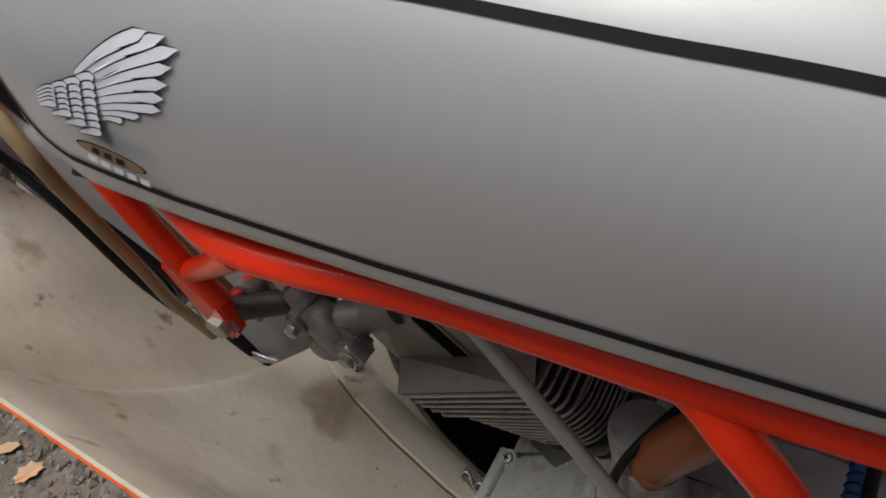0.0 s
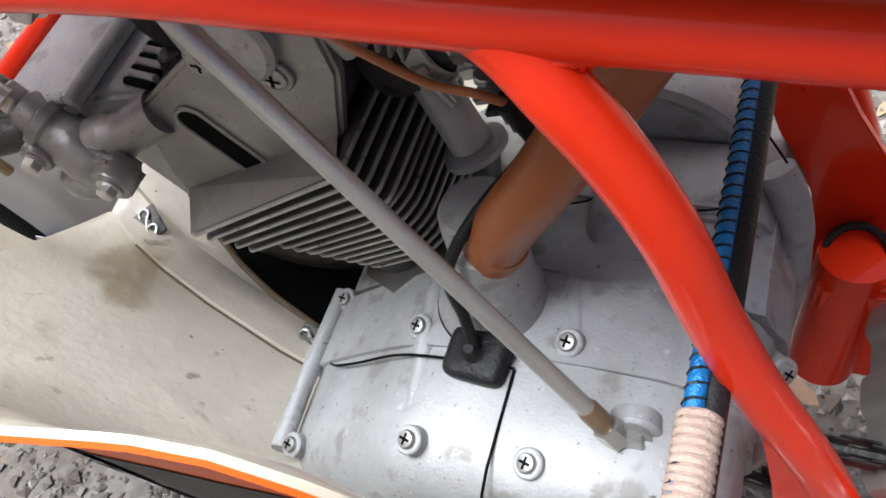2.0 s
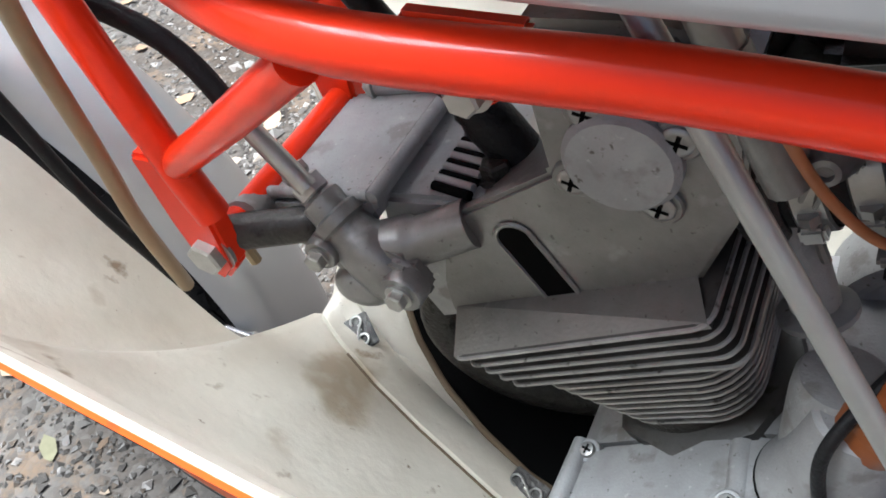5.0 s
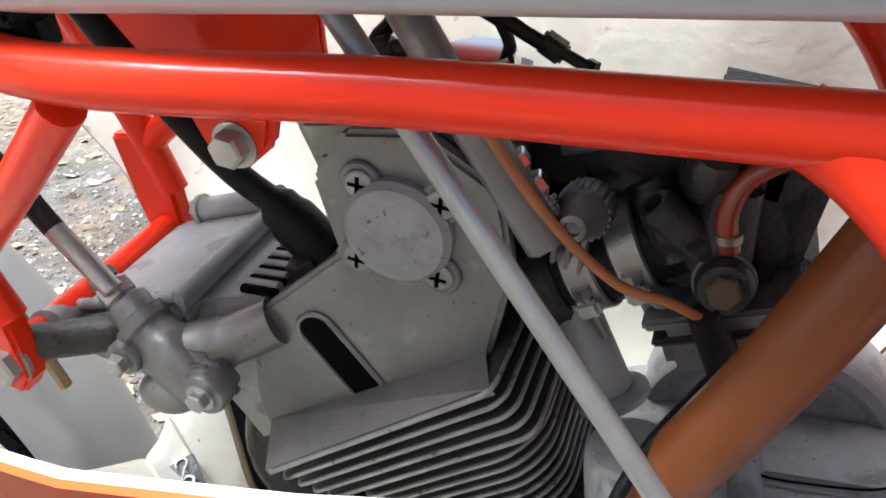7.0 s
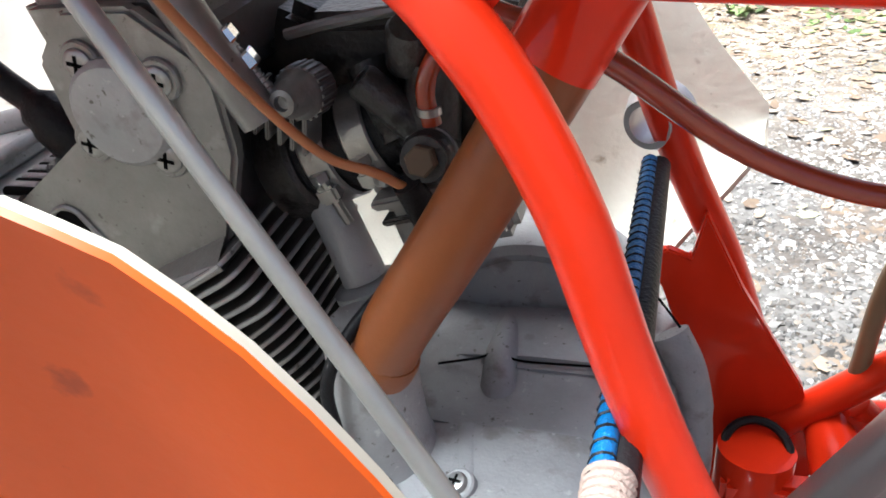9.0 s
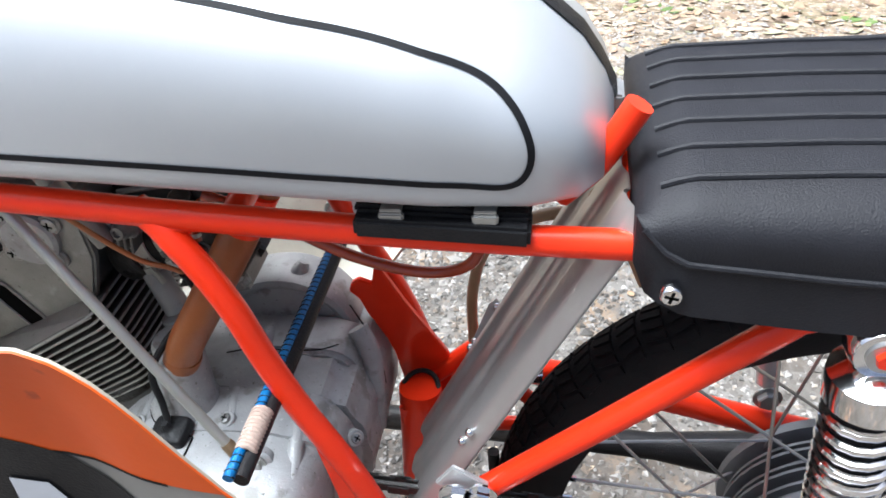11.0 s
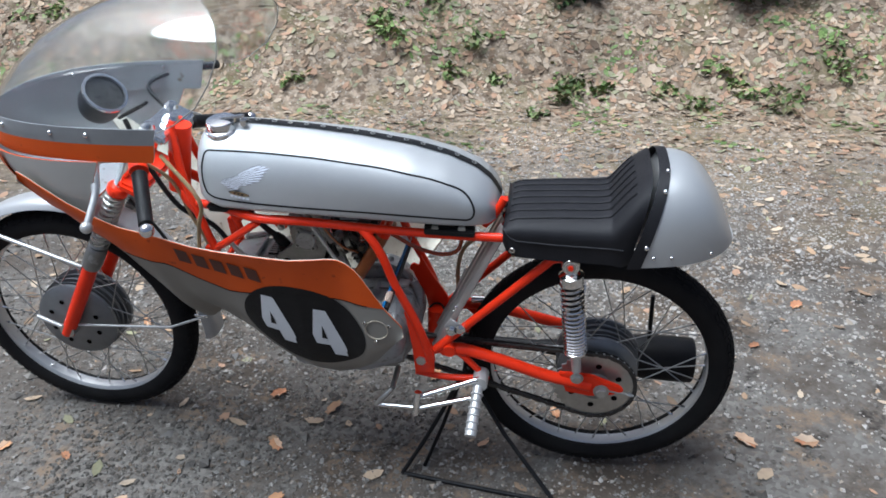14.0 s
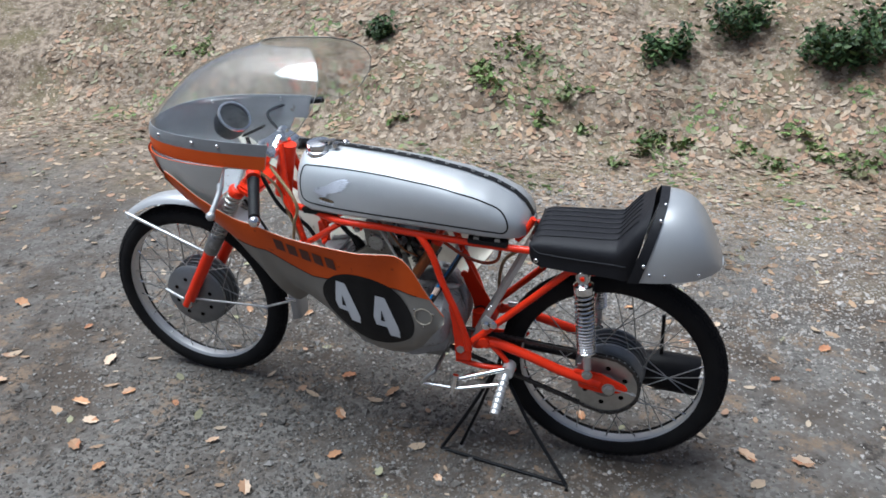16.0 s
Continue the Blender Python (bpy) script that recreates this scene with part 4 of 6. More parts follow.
def chain_path():
    d = FS - SP
    L0 = math.hypot(d.x, d.z)
    th = math.atan2(d.z, d.x)
    off = math.acos((r1 - r2) / L0)
    pts = []
    a1, a2 = th - off, th + off
    for k in range(40):
        a = a2 + (a1 + 2 * math.pi - a2) * k / 39
        pts.append(SP + V(math.cos(a) * r1, 0, math.sin(a) * r1))
    q0 = FS + V(math.cos(a1) * r2, 0, math.sin(a1) * r2)
    for k in range(1, 30):
        pts.append(pts[39].lerp(q0, k / 30))
    for k in range(16):
        a = a1 + (a2 - a1) * k / 15
        pts.append(FS + V(math.cos(a) * r2, 0, math.sin(a) * r2))
    q1, q2 = pts[-1].copy(), pts[0].copy()
    for k in range(1, 30):
        pts.append(q1.lerp(q2, k / 30))
    return pts


path = chain_path()
dist = [0.0]
for a, b in zip(path, path[1:] + path[:1]):
    dist.append(dist[-1] + (b - a).length)
links = int(dist[-1] / 0.0127)


def on_path(s):
    s %= dist[-1]
    for i in range(len(path)):
        if s <= dist[i + 1]:
            return path[i].lerp(path[(i + 1) % len(path)], (s - dist[i]) / (dist[i + 1] - dist[i]))
    return path[0]


chain = part("chain", Geo().tube(path, 0.0025, 6, closed=True), DARKMETAL, bike, "dark oily drive chain")
for k in range(links):
    p, q = on_path(k * dist[-1] / links), on_path((k + 1) * dist[-1] / links)
    m, d = (p + q) / 2, (q - p)
    ang = -math.degrees(math.atan2(d.z, d.x))
    w = 0.0052 if k % 2 else 0.0034
    part("chain_link", Geo().box((m.x, m.y - w, m.z), (d.length * 1.35, 0.0014, 0.0085), 0.0006, (0, ang, 0), 1).box((m.x, m.y + w, m.z), (d.length * 1.35, 0.0014, 0.0085), 0.0006, (0, ang, 0), 1), DARKMETAL, chain)

# swinging arm
arm = part("swinging_arm", Geo().tube(curve([(0.30, TL + 0.006, 0.376), (0.345, TL + 0.004, 0.378), (0.42, TL, 0.358), (0.50, TL, 0.328), (0.555, TL, 0.314), (0.60, TL, 0.303)]), [0.014] * 6 + [0.0125] * 25, 16), RED, bike, "red tubular swinging arm")
part("arm_tube", Geo().tube(curve([(0.30, TR, 0.376), (0.345, TR + 0.004, 0.378), (0.42, TR + 0.012, 0.358), (0.56, TR + 0.012, 0.32), (0.62, TR + 0.012, 0.305)]), 0.0125, 16), RED, arm)
part("arm_plate", Geo().prism([(0.535, 0.338), (0.60, 0.334), (0.66, 0.308), (0.668, 0.296), (0.645, 0.285), (0.60, 0.279), (0.55, 0.288)], TL - 0.006, TL + 0.004, 0.002), RED, arm)
part("cross_tube", Geo().tube([(0.30, TL, 0.376), (0.30, TR, 0.376)], 0.013, 16), RED, arm)
bolt("axle_nut", arm, (0.622, TL - 0.008, 0.296), 0.0125, h=0.010)
part("adjuster", Geo().tube([(0.635, TL - 0.004, 0.297), (0.688, TL - 0.004, 0.285)], 0.003, 8).lathe([(0.006, 0), (0.006, 0.006)], V(0.676, TL - 0.004, 0.288), (0.05, 0, -0.012), 6), STEEL, arm)
part("lug", Geo().lathe([(0.013, -0.008), (0.013, 0.008)], V(0.311, TL - 0.006, 0.385), (0, 1, 0), 18), RED, chassis)

# shock absorbers
def shock(y):
    p0, p1 = V(0.551, y, 0.608), V(0.571, y, 0.346)
    d = (p1 - p0).normalized()
    s = part("shock_absorber", Geo().tube([p0 + d * 0.02, p1 - d * 0.01], 0.0075, 14), STEEL, bike, "chrome coil spring shock absorber")
    g = Geo().lathe([(0.0155, -0.009), (0.0175, -0.006), (0.0175, 0.006), (0.0155, 0.009)], p0, (0, 1, 0), 24)
    part("eye", g, CHROME, s)
    part("bush", Geo().lathe([(0.010, -0.0105), (0.010, 0.0105)], p0, (0, 1, 0), 20), STEEL, s)
    part("bolt_head", Geo().lathe([(0.006, 0), (0.0055, 0.003)], p0 + V(0, -0.0105, 0), (0, -1, 0), 6), RED, s)
    part("top_cup", Geo().lathe([(0.012, 0), (0.0235, 0.006), (0.0245, 0.016), (0.0245, 0.024), (0.021, 0.026)], p0 + d * 0.014, d, 28), CHROME, s)
    part("damper", Geo().lathe([(0.0155, 0), (0.0155, 0.06)], p0 + d * 0.035, d, 20), BLACK, s)
    pts = []
    turns, h0, h1 = 16, 0.042, 0.196
    for k in range(turns * 16 + 1):
        t = k / (turns * 16)
        tt = t * 1.35 - 0.35 * t * t
        a = 2 * math.pi * turns * t
        c = p0 + d * (h0 + (h1 - h0) * tt)
        e1 = V(0, 1, 0)
        e2 = d.cross(e1).normalized()
        pts.append(c + (e1 * math.cos(a) + e2 * math.sin(a)) * 0.0205)
    part("coil_spring", Geo().tube(pts, 0.0031, 8), CHROME, s)
    part("bottom_cup", Geo().lathe([(0.021, 0), (0.0235, 0.002), (0.0235, 0.006), (0.013, 0.01)], p0 + d * 0.196, d, 24), CHROME, s)
    part("lower_rod", Geo().lathe([(0.0105, 0), (0.0095, 0.05)], p0 + d * 0.203, d, 18), ALU, s)
    bolt("lower_bolt", s, p1 + V(0, -0.012, 0), 0.010, h=0.007)


shock(-0.118)
shock(0.092)

# muffler on the far side
muffler = part("muffler", Geo().lathe([(0.012, -0.50), (0.014, -0.35), (0.030, -0.22), (0.047, -0.13), (0.052, -0.10), (0.052, 0.0), (0.049, 0.004), (0.046, 0.0), (0.044, -0.02)], V(0.83, 0.10, 0.222), V(1, 0, -0.06), 36),
               BLACK, bike, "black megaphone muffler")
part("exhaust_pipe", Geo().tube(curve([(0.34, 0.10, 0.252), (0.2, 0.10, 0.262), (0.05, 0.06, 0.315), (-0.04, 0.015, 0.348), (-0.085, 0.0, 0.375), (-0.11, -0.005, 0.42), (-0.10, 0.0, 0.47)]), 0.013, 14), DARKMETAL, muffler)
part("muffler_strap", Geo().tube([(0.735, 0.10, 0.275), (0.733, 0.095, 0.40)], 0.005, 8), BLACK, muffler)

# rear mudguard: ribbed sheet in front of the wheel and over it
def guard_x(z):
    return 0.2705 + 0.505 * (z - 0.375)


def guard_rib(u):
    """Pressed ribs running up the sheet."""
    return 0.0024 * math.tanh(3.0 * math.cos(9.2 * u + 0.5))


GY, GW = -0.037, 0.060
US = [-1 + k / 44 for k in range(89)]
guard_rows = [[(guard_x(0.375 + 0.295 * f) + abs(u) ** 5 * 0.012 - guard_rib(u) * 0.86, GY + u * GW, 0.375 + 0.295 * f + guard_rib(u) * 0.5) for u in US] for f in [j / 24 for j in range(25)]]
g = Geo().grid(guard_rows)
g.grid([[(p[0] + 0.0012, p[1], p[2] - 0.0006) for p in r] for r in guard_rows])
mudguard = part("rear_mudguard", g, GUARD, bike, "ribbed bare aluminium rear mudguard", angle=60)
for y, z in ((-0.091, 0.482), (-0.089, 0.470), (0.016, 0.463), (0.017, 0.455), (0.018, 0.500)):
    part("rivet", Geo().ball((guard_x(z) + 0.003, y, z), 0.0034, (1, 1, 1), 12), CHROME, mudguard)
part("bracket", Geo().prism([(0.316, 0.462), (0.322, 0.462), (0.340, 0.500), (0.336, 0.506), (0.330, 0.500)], 0.0195, 0.021, 0.0004), ALU, mudguard)
bolt("guard_bolt", chassis, (0.318, TL - 0.012, 0.438), 0.0095, h=0.008, material=CHROME)
bolt("guard_bolt", chassis, (0.336, TL - 0.012, 0.442), 0.0085, h=0.006, material=CHROME)
part("guard_tab", Geo().box((0.322, TL - 0.006, 0.446), (0.03, 0.004, 0.024), 0.001, (0, 35, 0)), ALU, chassis)
part("footrest_stub", Geo().tube([(0.345, 0.02, 0.425), (0.372, 0.02, 0.425)], 0.008, 14), CHROME, chassis)

# front mudguard
rows = []
for i in range(61):
    a = math.radians(-6 + (126 + 6) * i / 60)
    row = []
    for k in range(17):
        u = -1 + 2 * k / 16
        rad = 0.334 - 0.028 * i / 60 - 0.018 * u * u * u * u
        row.append((FW[0] + math.cos(a) * rad, FW[1] + u * 0.040, FW[2] + math.sin(a) * rad))
    rows.append(row)
g = Geo().grid(rows)
g.grid([[(p[0] + (FW[0] - p[0]) * 0.004, p[1], p[2] + (FW[2] - p[2]) * 0.004) for p in r] for r in rows])
fguard = part("front_mudguard", g, SILVER, bike, "silver front mudguard with wire stay", angle=60)
part("stay", Geo().tube([(-0.748, FW[1] - 0.040, 0.603), (-0.722, FW[1] - 0.044, 0.597), (-0.497, FW[1] - 0.064, 0.522)], 0.0048, 10), ALU, fguard)
part("stay", Geo().tube([(-0.748, FW[1] + 0.040, 0.603), (-0.722, FW[1] + 0.044, 0.597), (-0.497, FW[1] + 0.064, 0.522)], 0.0048, 10), ALU, fguard)
part("stay", Geo().tube([(-0.252, FW[1] - 0.040, 0.385), (-0.34, FW[1] - 0.050, 0.356), (-0.555, FW[1] - 0.064, 0.362)], 0.0032, 10), ALU, fguard)
part("stay_clip", Geo().box((-0.262, FW[1] - 0.042, 0.386), (0.03, 0.003, 0.007), 0.001, (0, 5, 0)), CHROME, fguard)
part("rivet", Geo().ball((-0.252, FW[1] - 0.043, 0.387), 0.0028, (1, 0.5, 1), 10), CHROME, fguard)
part("brake_arm", Geo().tube([(-0.585, FW[1] - 0.066, 0.350), (-0.655, FW[1] - 0.060, 0.378)], 0.0050, 10), ALU, fguard)

# front fork
d = V(0.262, 0, 0.425).normalized()
for s in (-1, 1):
    y = FW[1] + s * 0.062
    p0 = V(-0.580, y, 0.354)
    leg = part("fork_leg", Geo().tube([p0 - d * 0.02, p0 + d * 0.10, p0 + d * 0.205], [0.0155, 0.0165, 0.0165], 18), RED, bike, "red lower fork leg with exposed spring")
    part("axle_clamp", Geo().lathe([(0.017, -0.012), (0.017, 0.012)], p0 - d * 0.006 - V(0.0, 0, 0.0), (0, 1, 0), 20), STEEL, leg)
    part("shroud", Geo().lathe([(0.02, 0), (0.0215, 0.02), (0.0215, 0.055), (0.018, 0.06)], p0 + d * 0.2, d, 20), CASTDARK, leg)
    part("stanchion", Geo().tube([p0 + d * 0.2, p0 + d * 0.505], 0.0125, 16), CHROME, leg)
    pts = []
    for k in range(11 * 14 + 1):
        t = k / (11 * 14)
        a = 2 * math.pi * 11 * t
        c = p0 + d * (0.262 + 0.15 * t)
        e1 = V(0, 1, 0)
        e2 = d.cross(e1)
        pts.append(c + (e1 * math.cos(a) + e2 * math.sin(a)) * 0.0185)
    part("fork_spring", Geo().tube(pts, 0.003, 7), STEEL, leg)
    part("clamp_ring", Geo().lathe([(0.020, 0), (0.022, 0.004), (0.022, 0.016), (0.019, 0.02)], p0 + d * 0.412, d, 22), RED, leg)
yoke = part("fork_yoke", Geo().box((-0.318, FW[1] - 0.01, 0.725), (0.05, 0.165, 0.02), 0.006, (0, 30, 0)), RED, bike, "red fork yokes and steering stem")
part("top_yoke", Geo().box((-0.245, -0.005, 0.838), (0.055, 0.15, 0.014), 0.005, (0, 30, 0)), CHROME, yoke)
part("stem_nut", Geo().lathe([(0.016, 0), (0.016, 0.012), (0.010, 0.018)], V(-0.235, -0.008, 0.842), d, 8), CHROME, yoke)
part("fork_cap", Geo().lathe([(0.013, 0), (0.015, 0.01), (0.009, 0.02)], V(-0.262, -0.055, 0.842), d, 18), CHROME, yoke)
part("fork_cap", Geo().lathe([(0.013, 0), (0.015, 0.01), (0.009, 0.02)], V(-0.262, 0.05, 0.842), d, 18), CHROME, yoke)

# clip-on bars, levers
for s in (-1, 1):
    y0 = -0.06 * 1 if s < 0 else 0.08
    a, b = V(-0.285, -0.075, 0.792), V(-0.209, -0.226, 0.727)
    if s > 0:
        a, b = V(-0.285, 0.085, 0.80), V(-0.19, 0.26, 0.74)
    bar = part("handlebar", Geo().tube([a, b], 0.0095, 14), CHROME, bike, "clip-on handlebar with black rubber grip and silver lever")
    m = a.lerp(b, 0.25)
    part("grip", Geo().tube([m, a.lerp(b, 0.3), a.lerp(b, 0.96)], [0.015, 0.0145, 0.0135], 18), BLACK, bar, "black rubber grip")
    part("bar_end", Geo().ball(b + (b - a).normalized() * 0.006, 0.014, (1, 1, 1), 16), CHROME, bar)
    c = a.lerp(b, 0.12)
    part("clamp", Geo().lathe([(0.018, -0.014), (0.018, 0.014)], c, b - a, 20), RED if s < 0 else STEEL, bar)
    if s < 0:
        part("lever", Geo().tube(curve([(-0.275, -0.115, 0.815), (-0.293, -0.14, 0.825), (-0.323, -0.15, 0.820), (-0.314, -0.19, 0.777), (-0.320, -0.232, 0.733)]), [0.0105] * 6 + [0.0095] * 6 + [0.0085] * 6 + [0.0070] * 7, 12), ALU, bar, "silver clutch lever")
        part("lever_ball", Geo().ball((-0.320, -0.236, 0.730), 0.0115, (1, 1, 1), 14), ALU, bar)
    else:
        part("lever", Geo().tube(curve([(-0.29, 0.12, 0.81), (-0.325, 0.16, 0.80), (-0.31, 0.26, 0.745)]), 0.006, 10), ALU, bar)
        part("cable_elbow", Geo().tube(curve([(-0.30, 0.12, 0.81), (-0.36, 0.16, 0.855), (-0.30, 0.195, 0.876), (-0.21, 0.20, 0.888)]), [0.0045] * 15 + [0.009] * 4, 10), BLACK, bar, "black cable elbow")
# tachometer
tach = part("tachometer", Geo().lathe([(0.012, -0.06), (0.034, -0.05), (0.040, -0.03), (0.040, 0.0), (0.042, 0.004), (0.040, 0.008), (0.036, 0.006), (0.035, 0.0)], V(-0.345, -0.03, 0.905), V(0.62, -0.25, 0.62), 32), BLACK, bike, "round rev counter in a black housing")
part("bezel", Geo().lathe([(0.0365, 0.003), (0.043, 0.004), (0.043, 0.009), (0.0375, 0.0095)], V(-0.345, -0.03, 0.905), V(0.62, -0.25, 0.62), 36, closed=True), CHROME, tach)
part("dial", Geo().lathe([(0.036, 0.002), (0.0005, 0.0025)], V(-0.345, -0.03, 0.905), V(0.62, -0.25, 0.62), 32), DARKMETAL, tach)
part("tach_bracket", Geo().box((-0.30, -0.02, 0.87), (0.07, 0.02, 0.006), 0.002, (0, -25, 0)), BLACK, tach)

# ---- fairing ----
# sections of the lower fairing: (x, top z, bottom z, half width at the top, half width at the bottom, roundness)
FAIR_BACK = [(-0.15, 0.673, 0.386, 0.200, 0.0, 2.9), (-0.10, 0.6655, 0.354, 0.2025, 0.0, 3.6), (-0.05, 0.6615, 0.322, 0.2055, 0.0, 5.0), (0.0, 0.658, 0.302, 0.2085, 0.0, 7.0), (0.04, 0.656, 0.289, 0.2105, 0.0, 8.0), (0.08, 0.657, 0.284, 0.2075, 0.0, 8.5),
        (0.11, 0.657, 0.294, 0.2025, 0.02, 8.5), (0.128, 0.6555, 0.315, 0.2010, 0.05, 8.5), (0.143, 0.6485, 0.340, 0.2005, 0.09, 8.5), (0.157, 0.636, 0.364, 0.200, 0.125, 8.0), (0.171, 0.616, 0.388, 0.1995, 0.142, 7.5), (0.19, 0.579, 0.418, 0.1985, 0.158, 7.0),
        (0.21, 0.543, 0.446, 0.197, 0.17, 6.0), (0.228, 0.518, 0.470, 0.195, 0.18, 5.0), (0.238, 0.503, 0.486, 0.194, 0.188, 4.0)]
FAIR = [(-0.47, 0.812, 0.795, 0.178, 0.168, 1.5), (-0.45, 0.802, 0.690, 0.182, 0.10, 1.5), (-0.43, 0.788, 0.640, 0.185, 0.042, 1.6), (-0.38, 0.754, 0.588, 0.190, 0.037, 1.6), (-0.335, 0.731, 0.552, 0.194, 0.037, 1.7), (-0.313, 0.721, 0.520, 0.196, 0.037, 1.7),
        (-0.286, 0.710, 0.474, 0.1975, 0.037, 1.8), (-0.265, 0.705, 0.442, 0.1985, 0.037, 1.9), (-0.250, 0.702, 0.416, 0.199, 0.036, 2.0), (-0.238, 0.698, 0.400, 0.199, 0.034, 2.1), (-0.224, 0.693, 0.396, 0.198, 0.026, 2.1), (-0.212, 0.690, 0.402, 0.198, 0.012, 2.2), (-0.200, 0.686, 0.408, 0.198, 0.0, 2.4)] + FAIR_BACK
FAIR_RIGHT = [(-0.47, 0.812, 0.795, 0.178, 0.168, 1.5), (-0.44, 0.796, 0.760, 0.183, 0.150, 1.5), (-0.38, 0.754, 0.690, 0.190, 0.135, 1.6), (-0.31, 0.720, 0.614, 0.196, 0.118, 1.7), (-0.275, 0.706, 0.580, 0.198, 0.115, 1.8),
        (-0.251, 0.702, 0.546, 0.199, 0.114, 1.8), (-0.225, 0.693, 0.480, 0.198, 0.098, 2.0), (-0.208, 0.688, 0.430, 0.198, 0.060, 2.1), (-0.200, 0.686, 0.410, 0.198, 0.025, 2.3), (-0.19, 0.682, 0.406, 0.1985, 0.0, 2.5)] + FAIR_BACK


def fair_pt(x, t, side):
    """t from the top edge (0) to the keel or the wheel arch (1)."""
    zt, zb, hw, low, p = lerp_table(FAIR if side < 0 else FAIR_RIGHT, x)
    f = 0.05 * t ** 2 + 0.95 * t ** p
    g = 0.115 * max(0.0, min(1.0, (x + 0.30) / 0.2)) * max(0.0, min(1.0, (0.24 - x) / 0.1)) * (1 - math.exp(-t / 0.16))
    f = g + (1 - g) * f
    y0, y1 = side * hw, YC + side * low
    return (x, y0 + (y1 - y0) * f, zt + (zb - zt) * t)


def sheet(rows, t=0.003):
    """A sheet with thickness along the sideways axis, closed at its rim."""
    h, w = len(rows), len(rows[0])
    g = Geo()
    inner = []
    for j in range(h):
        r = []
        for i in range(w):
            p = Vector(rows[j][i])
            du = Vector(rows[j][min(i + 1, w - 1)]) - Vector(rows[j][max(i - 1, 0)])
            dv = Vector(rows[min(j + 1, h - 1)][i]) - Vector(rows[max(j - 1, 0)][i])
            n = du.cross(dv)
            n = n.normalized() if n.length > 1e-9 else V(0, 1, 0)
            r.append(p + n * t)
        inner.append(r)
    return inner


def two_sided(name, rows, outer, inner_mat, edge_mat, parent, label, t=0.003):
    """Outer skin, inner skin and rim as three parts of one panel."""
    inner = sheet(rows, t)
    ob = part(name, Geo().grid(rows), outer, parent, label, angle=70)
    part("inner_skin", Geo().grid(inner), inner_mat, ob, angle=70)
    h, w = len(rows), len(rows[0])
    loop = [(0, i) for i in range(w)] + [(j, w - 1) for j in range(1, h)] + [(h - 1, i) for i in range(w - 2, -1, -1)] + [(j, 0) for j in range(h - 2, 0, -1)]
    e = Geo().grid([[rows[j][i] for j, i in loop], [inner[j][i] for j, i in loop]], closed_u=True)
    part("rim", e, edge_mat, ob)
    return ob


XS = [-0.47 + 0.708 * i / 90 for i in range(91)]
NT = 40
left_rows = [[fair_pt(x, k / NT, -1) for k in range(NT + 1)] for x in XS]
right_rows = [[V(*fair_pt(x, k / NT, 1)) + V(max(0.0, x - 0.08) * 0.17, 0, 0) for k in range(NT + 1)][::-1] for x in XS]
FAIRINNER = CREAM
fair = two_sided("lower_fairing", left_rows, GREYSILVER, FAIRINNER, CREAMEDGE, bike, "silver and orange fibreglass fairing side with a black number oval", -0.0024)
two_sided("lower_fairing", right_rows, GREYSILVER, FAIRINNER, CREAMEDGE, bike, "fibreglass fairing half with a dirty cream inner face", -0.003)


def fair_side(x, z):
    """Left fairing surface at (x, z)."""
    zt, zb = lerp_table(FAIR, x)[:2]
    t = max(0.0, min(1.0, (zt - z) / (zt - zb)))
    return fair_pt(x, t, -1)[1]


# orange upper band: lower boundary (x, z) at the front
BAND = [(-0.47, 0.72), (-0.42, 0.70), (-0.37, 0.672), (-0.307, 0.645), (-0.215, 0.625), (-0.155, 0.590), (-0.10, 0.564), (-0.06, 0.564), (0.0, 0.5746)]
rows = []
for i in range(91):
    x = XS[i]
    zt, zb = lerp_table(FAIR, x)[:2]
    if x < 0.0:
        zl = max(zb + 0.004, lerp_table(BAND, x)[0])
    else:
        zl = 0.588 - (x + 0.10) * 0.134
    zl = min(zl, zt - 0.002)
    rows.append([(x, fair_side(x, zt) + 0.0004, zt + 0.0005)] + [(x, fair_side(x, zt - 0.0002 + (zl - zt + 0.0002) * k / 12) - 0.0008, zt - 0.0002 + (zl - zt + 0.0002) * k / 12) for k in range(13)])
part("orange_band", Geo().grid(rows), ORANGE, fair, "orange painted band")
lo = [(r[-1][0], r[-1][2]) for r in rows[22:83]]
g = Geo().grid([[(x, fair_side(x, z) - 0.0012, z + 0.0012) for x, z in lo], [(x, fair_side(x, z) - 0.0012, z - 0.0012) for x, z in lo]])
part("pinstripe", g, BLACKLINE, fair)

# number oval with the figures
OC, OA, OB, OT = (0.041, 0.489), 0.126, 0.094, radians(-24)
rows = []
for j in range(13):
    f = j / 12
    rows.append([(OC[0] + f * (OA * math.cos(a) * math.cos(OT) - OB * math.sin(a) * math.sin(OT)), 0, OC[1] + f * (OA * math.cos(a) * math.sin(OT) + OB * math.sin(a) * math.cos(OT))) for a in (2 * math.pi * k / 64 for k in range(64))])
rows = [[(p[0], fair_side(p[0], p[2]) - 0.0013, p[2]) for p in r] for r in rows]
part("number_oval", Geo().grid(rows, closed_u=True), BLACK, fair, "black oval race number panel")
FOUR = [(0.45, 1.0), (0.86, 1.0), (0.86, 0.30), (1.02, 0.30), (1.02, 0.13), (0.93, 0.13), (0.93, 0.0), (0.48, 0.0), (0.48, 0.22), (0.0, 0.22), (0.0, 0.42)]
HOLE = [(0.30, 0.37), (0.50, 0.37), (0.50, 0.66)]


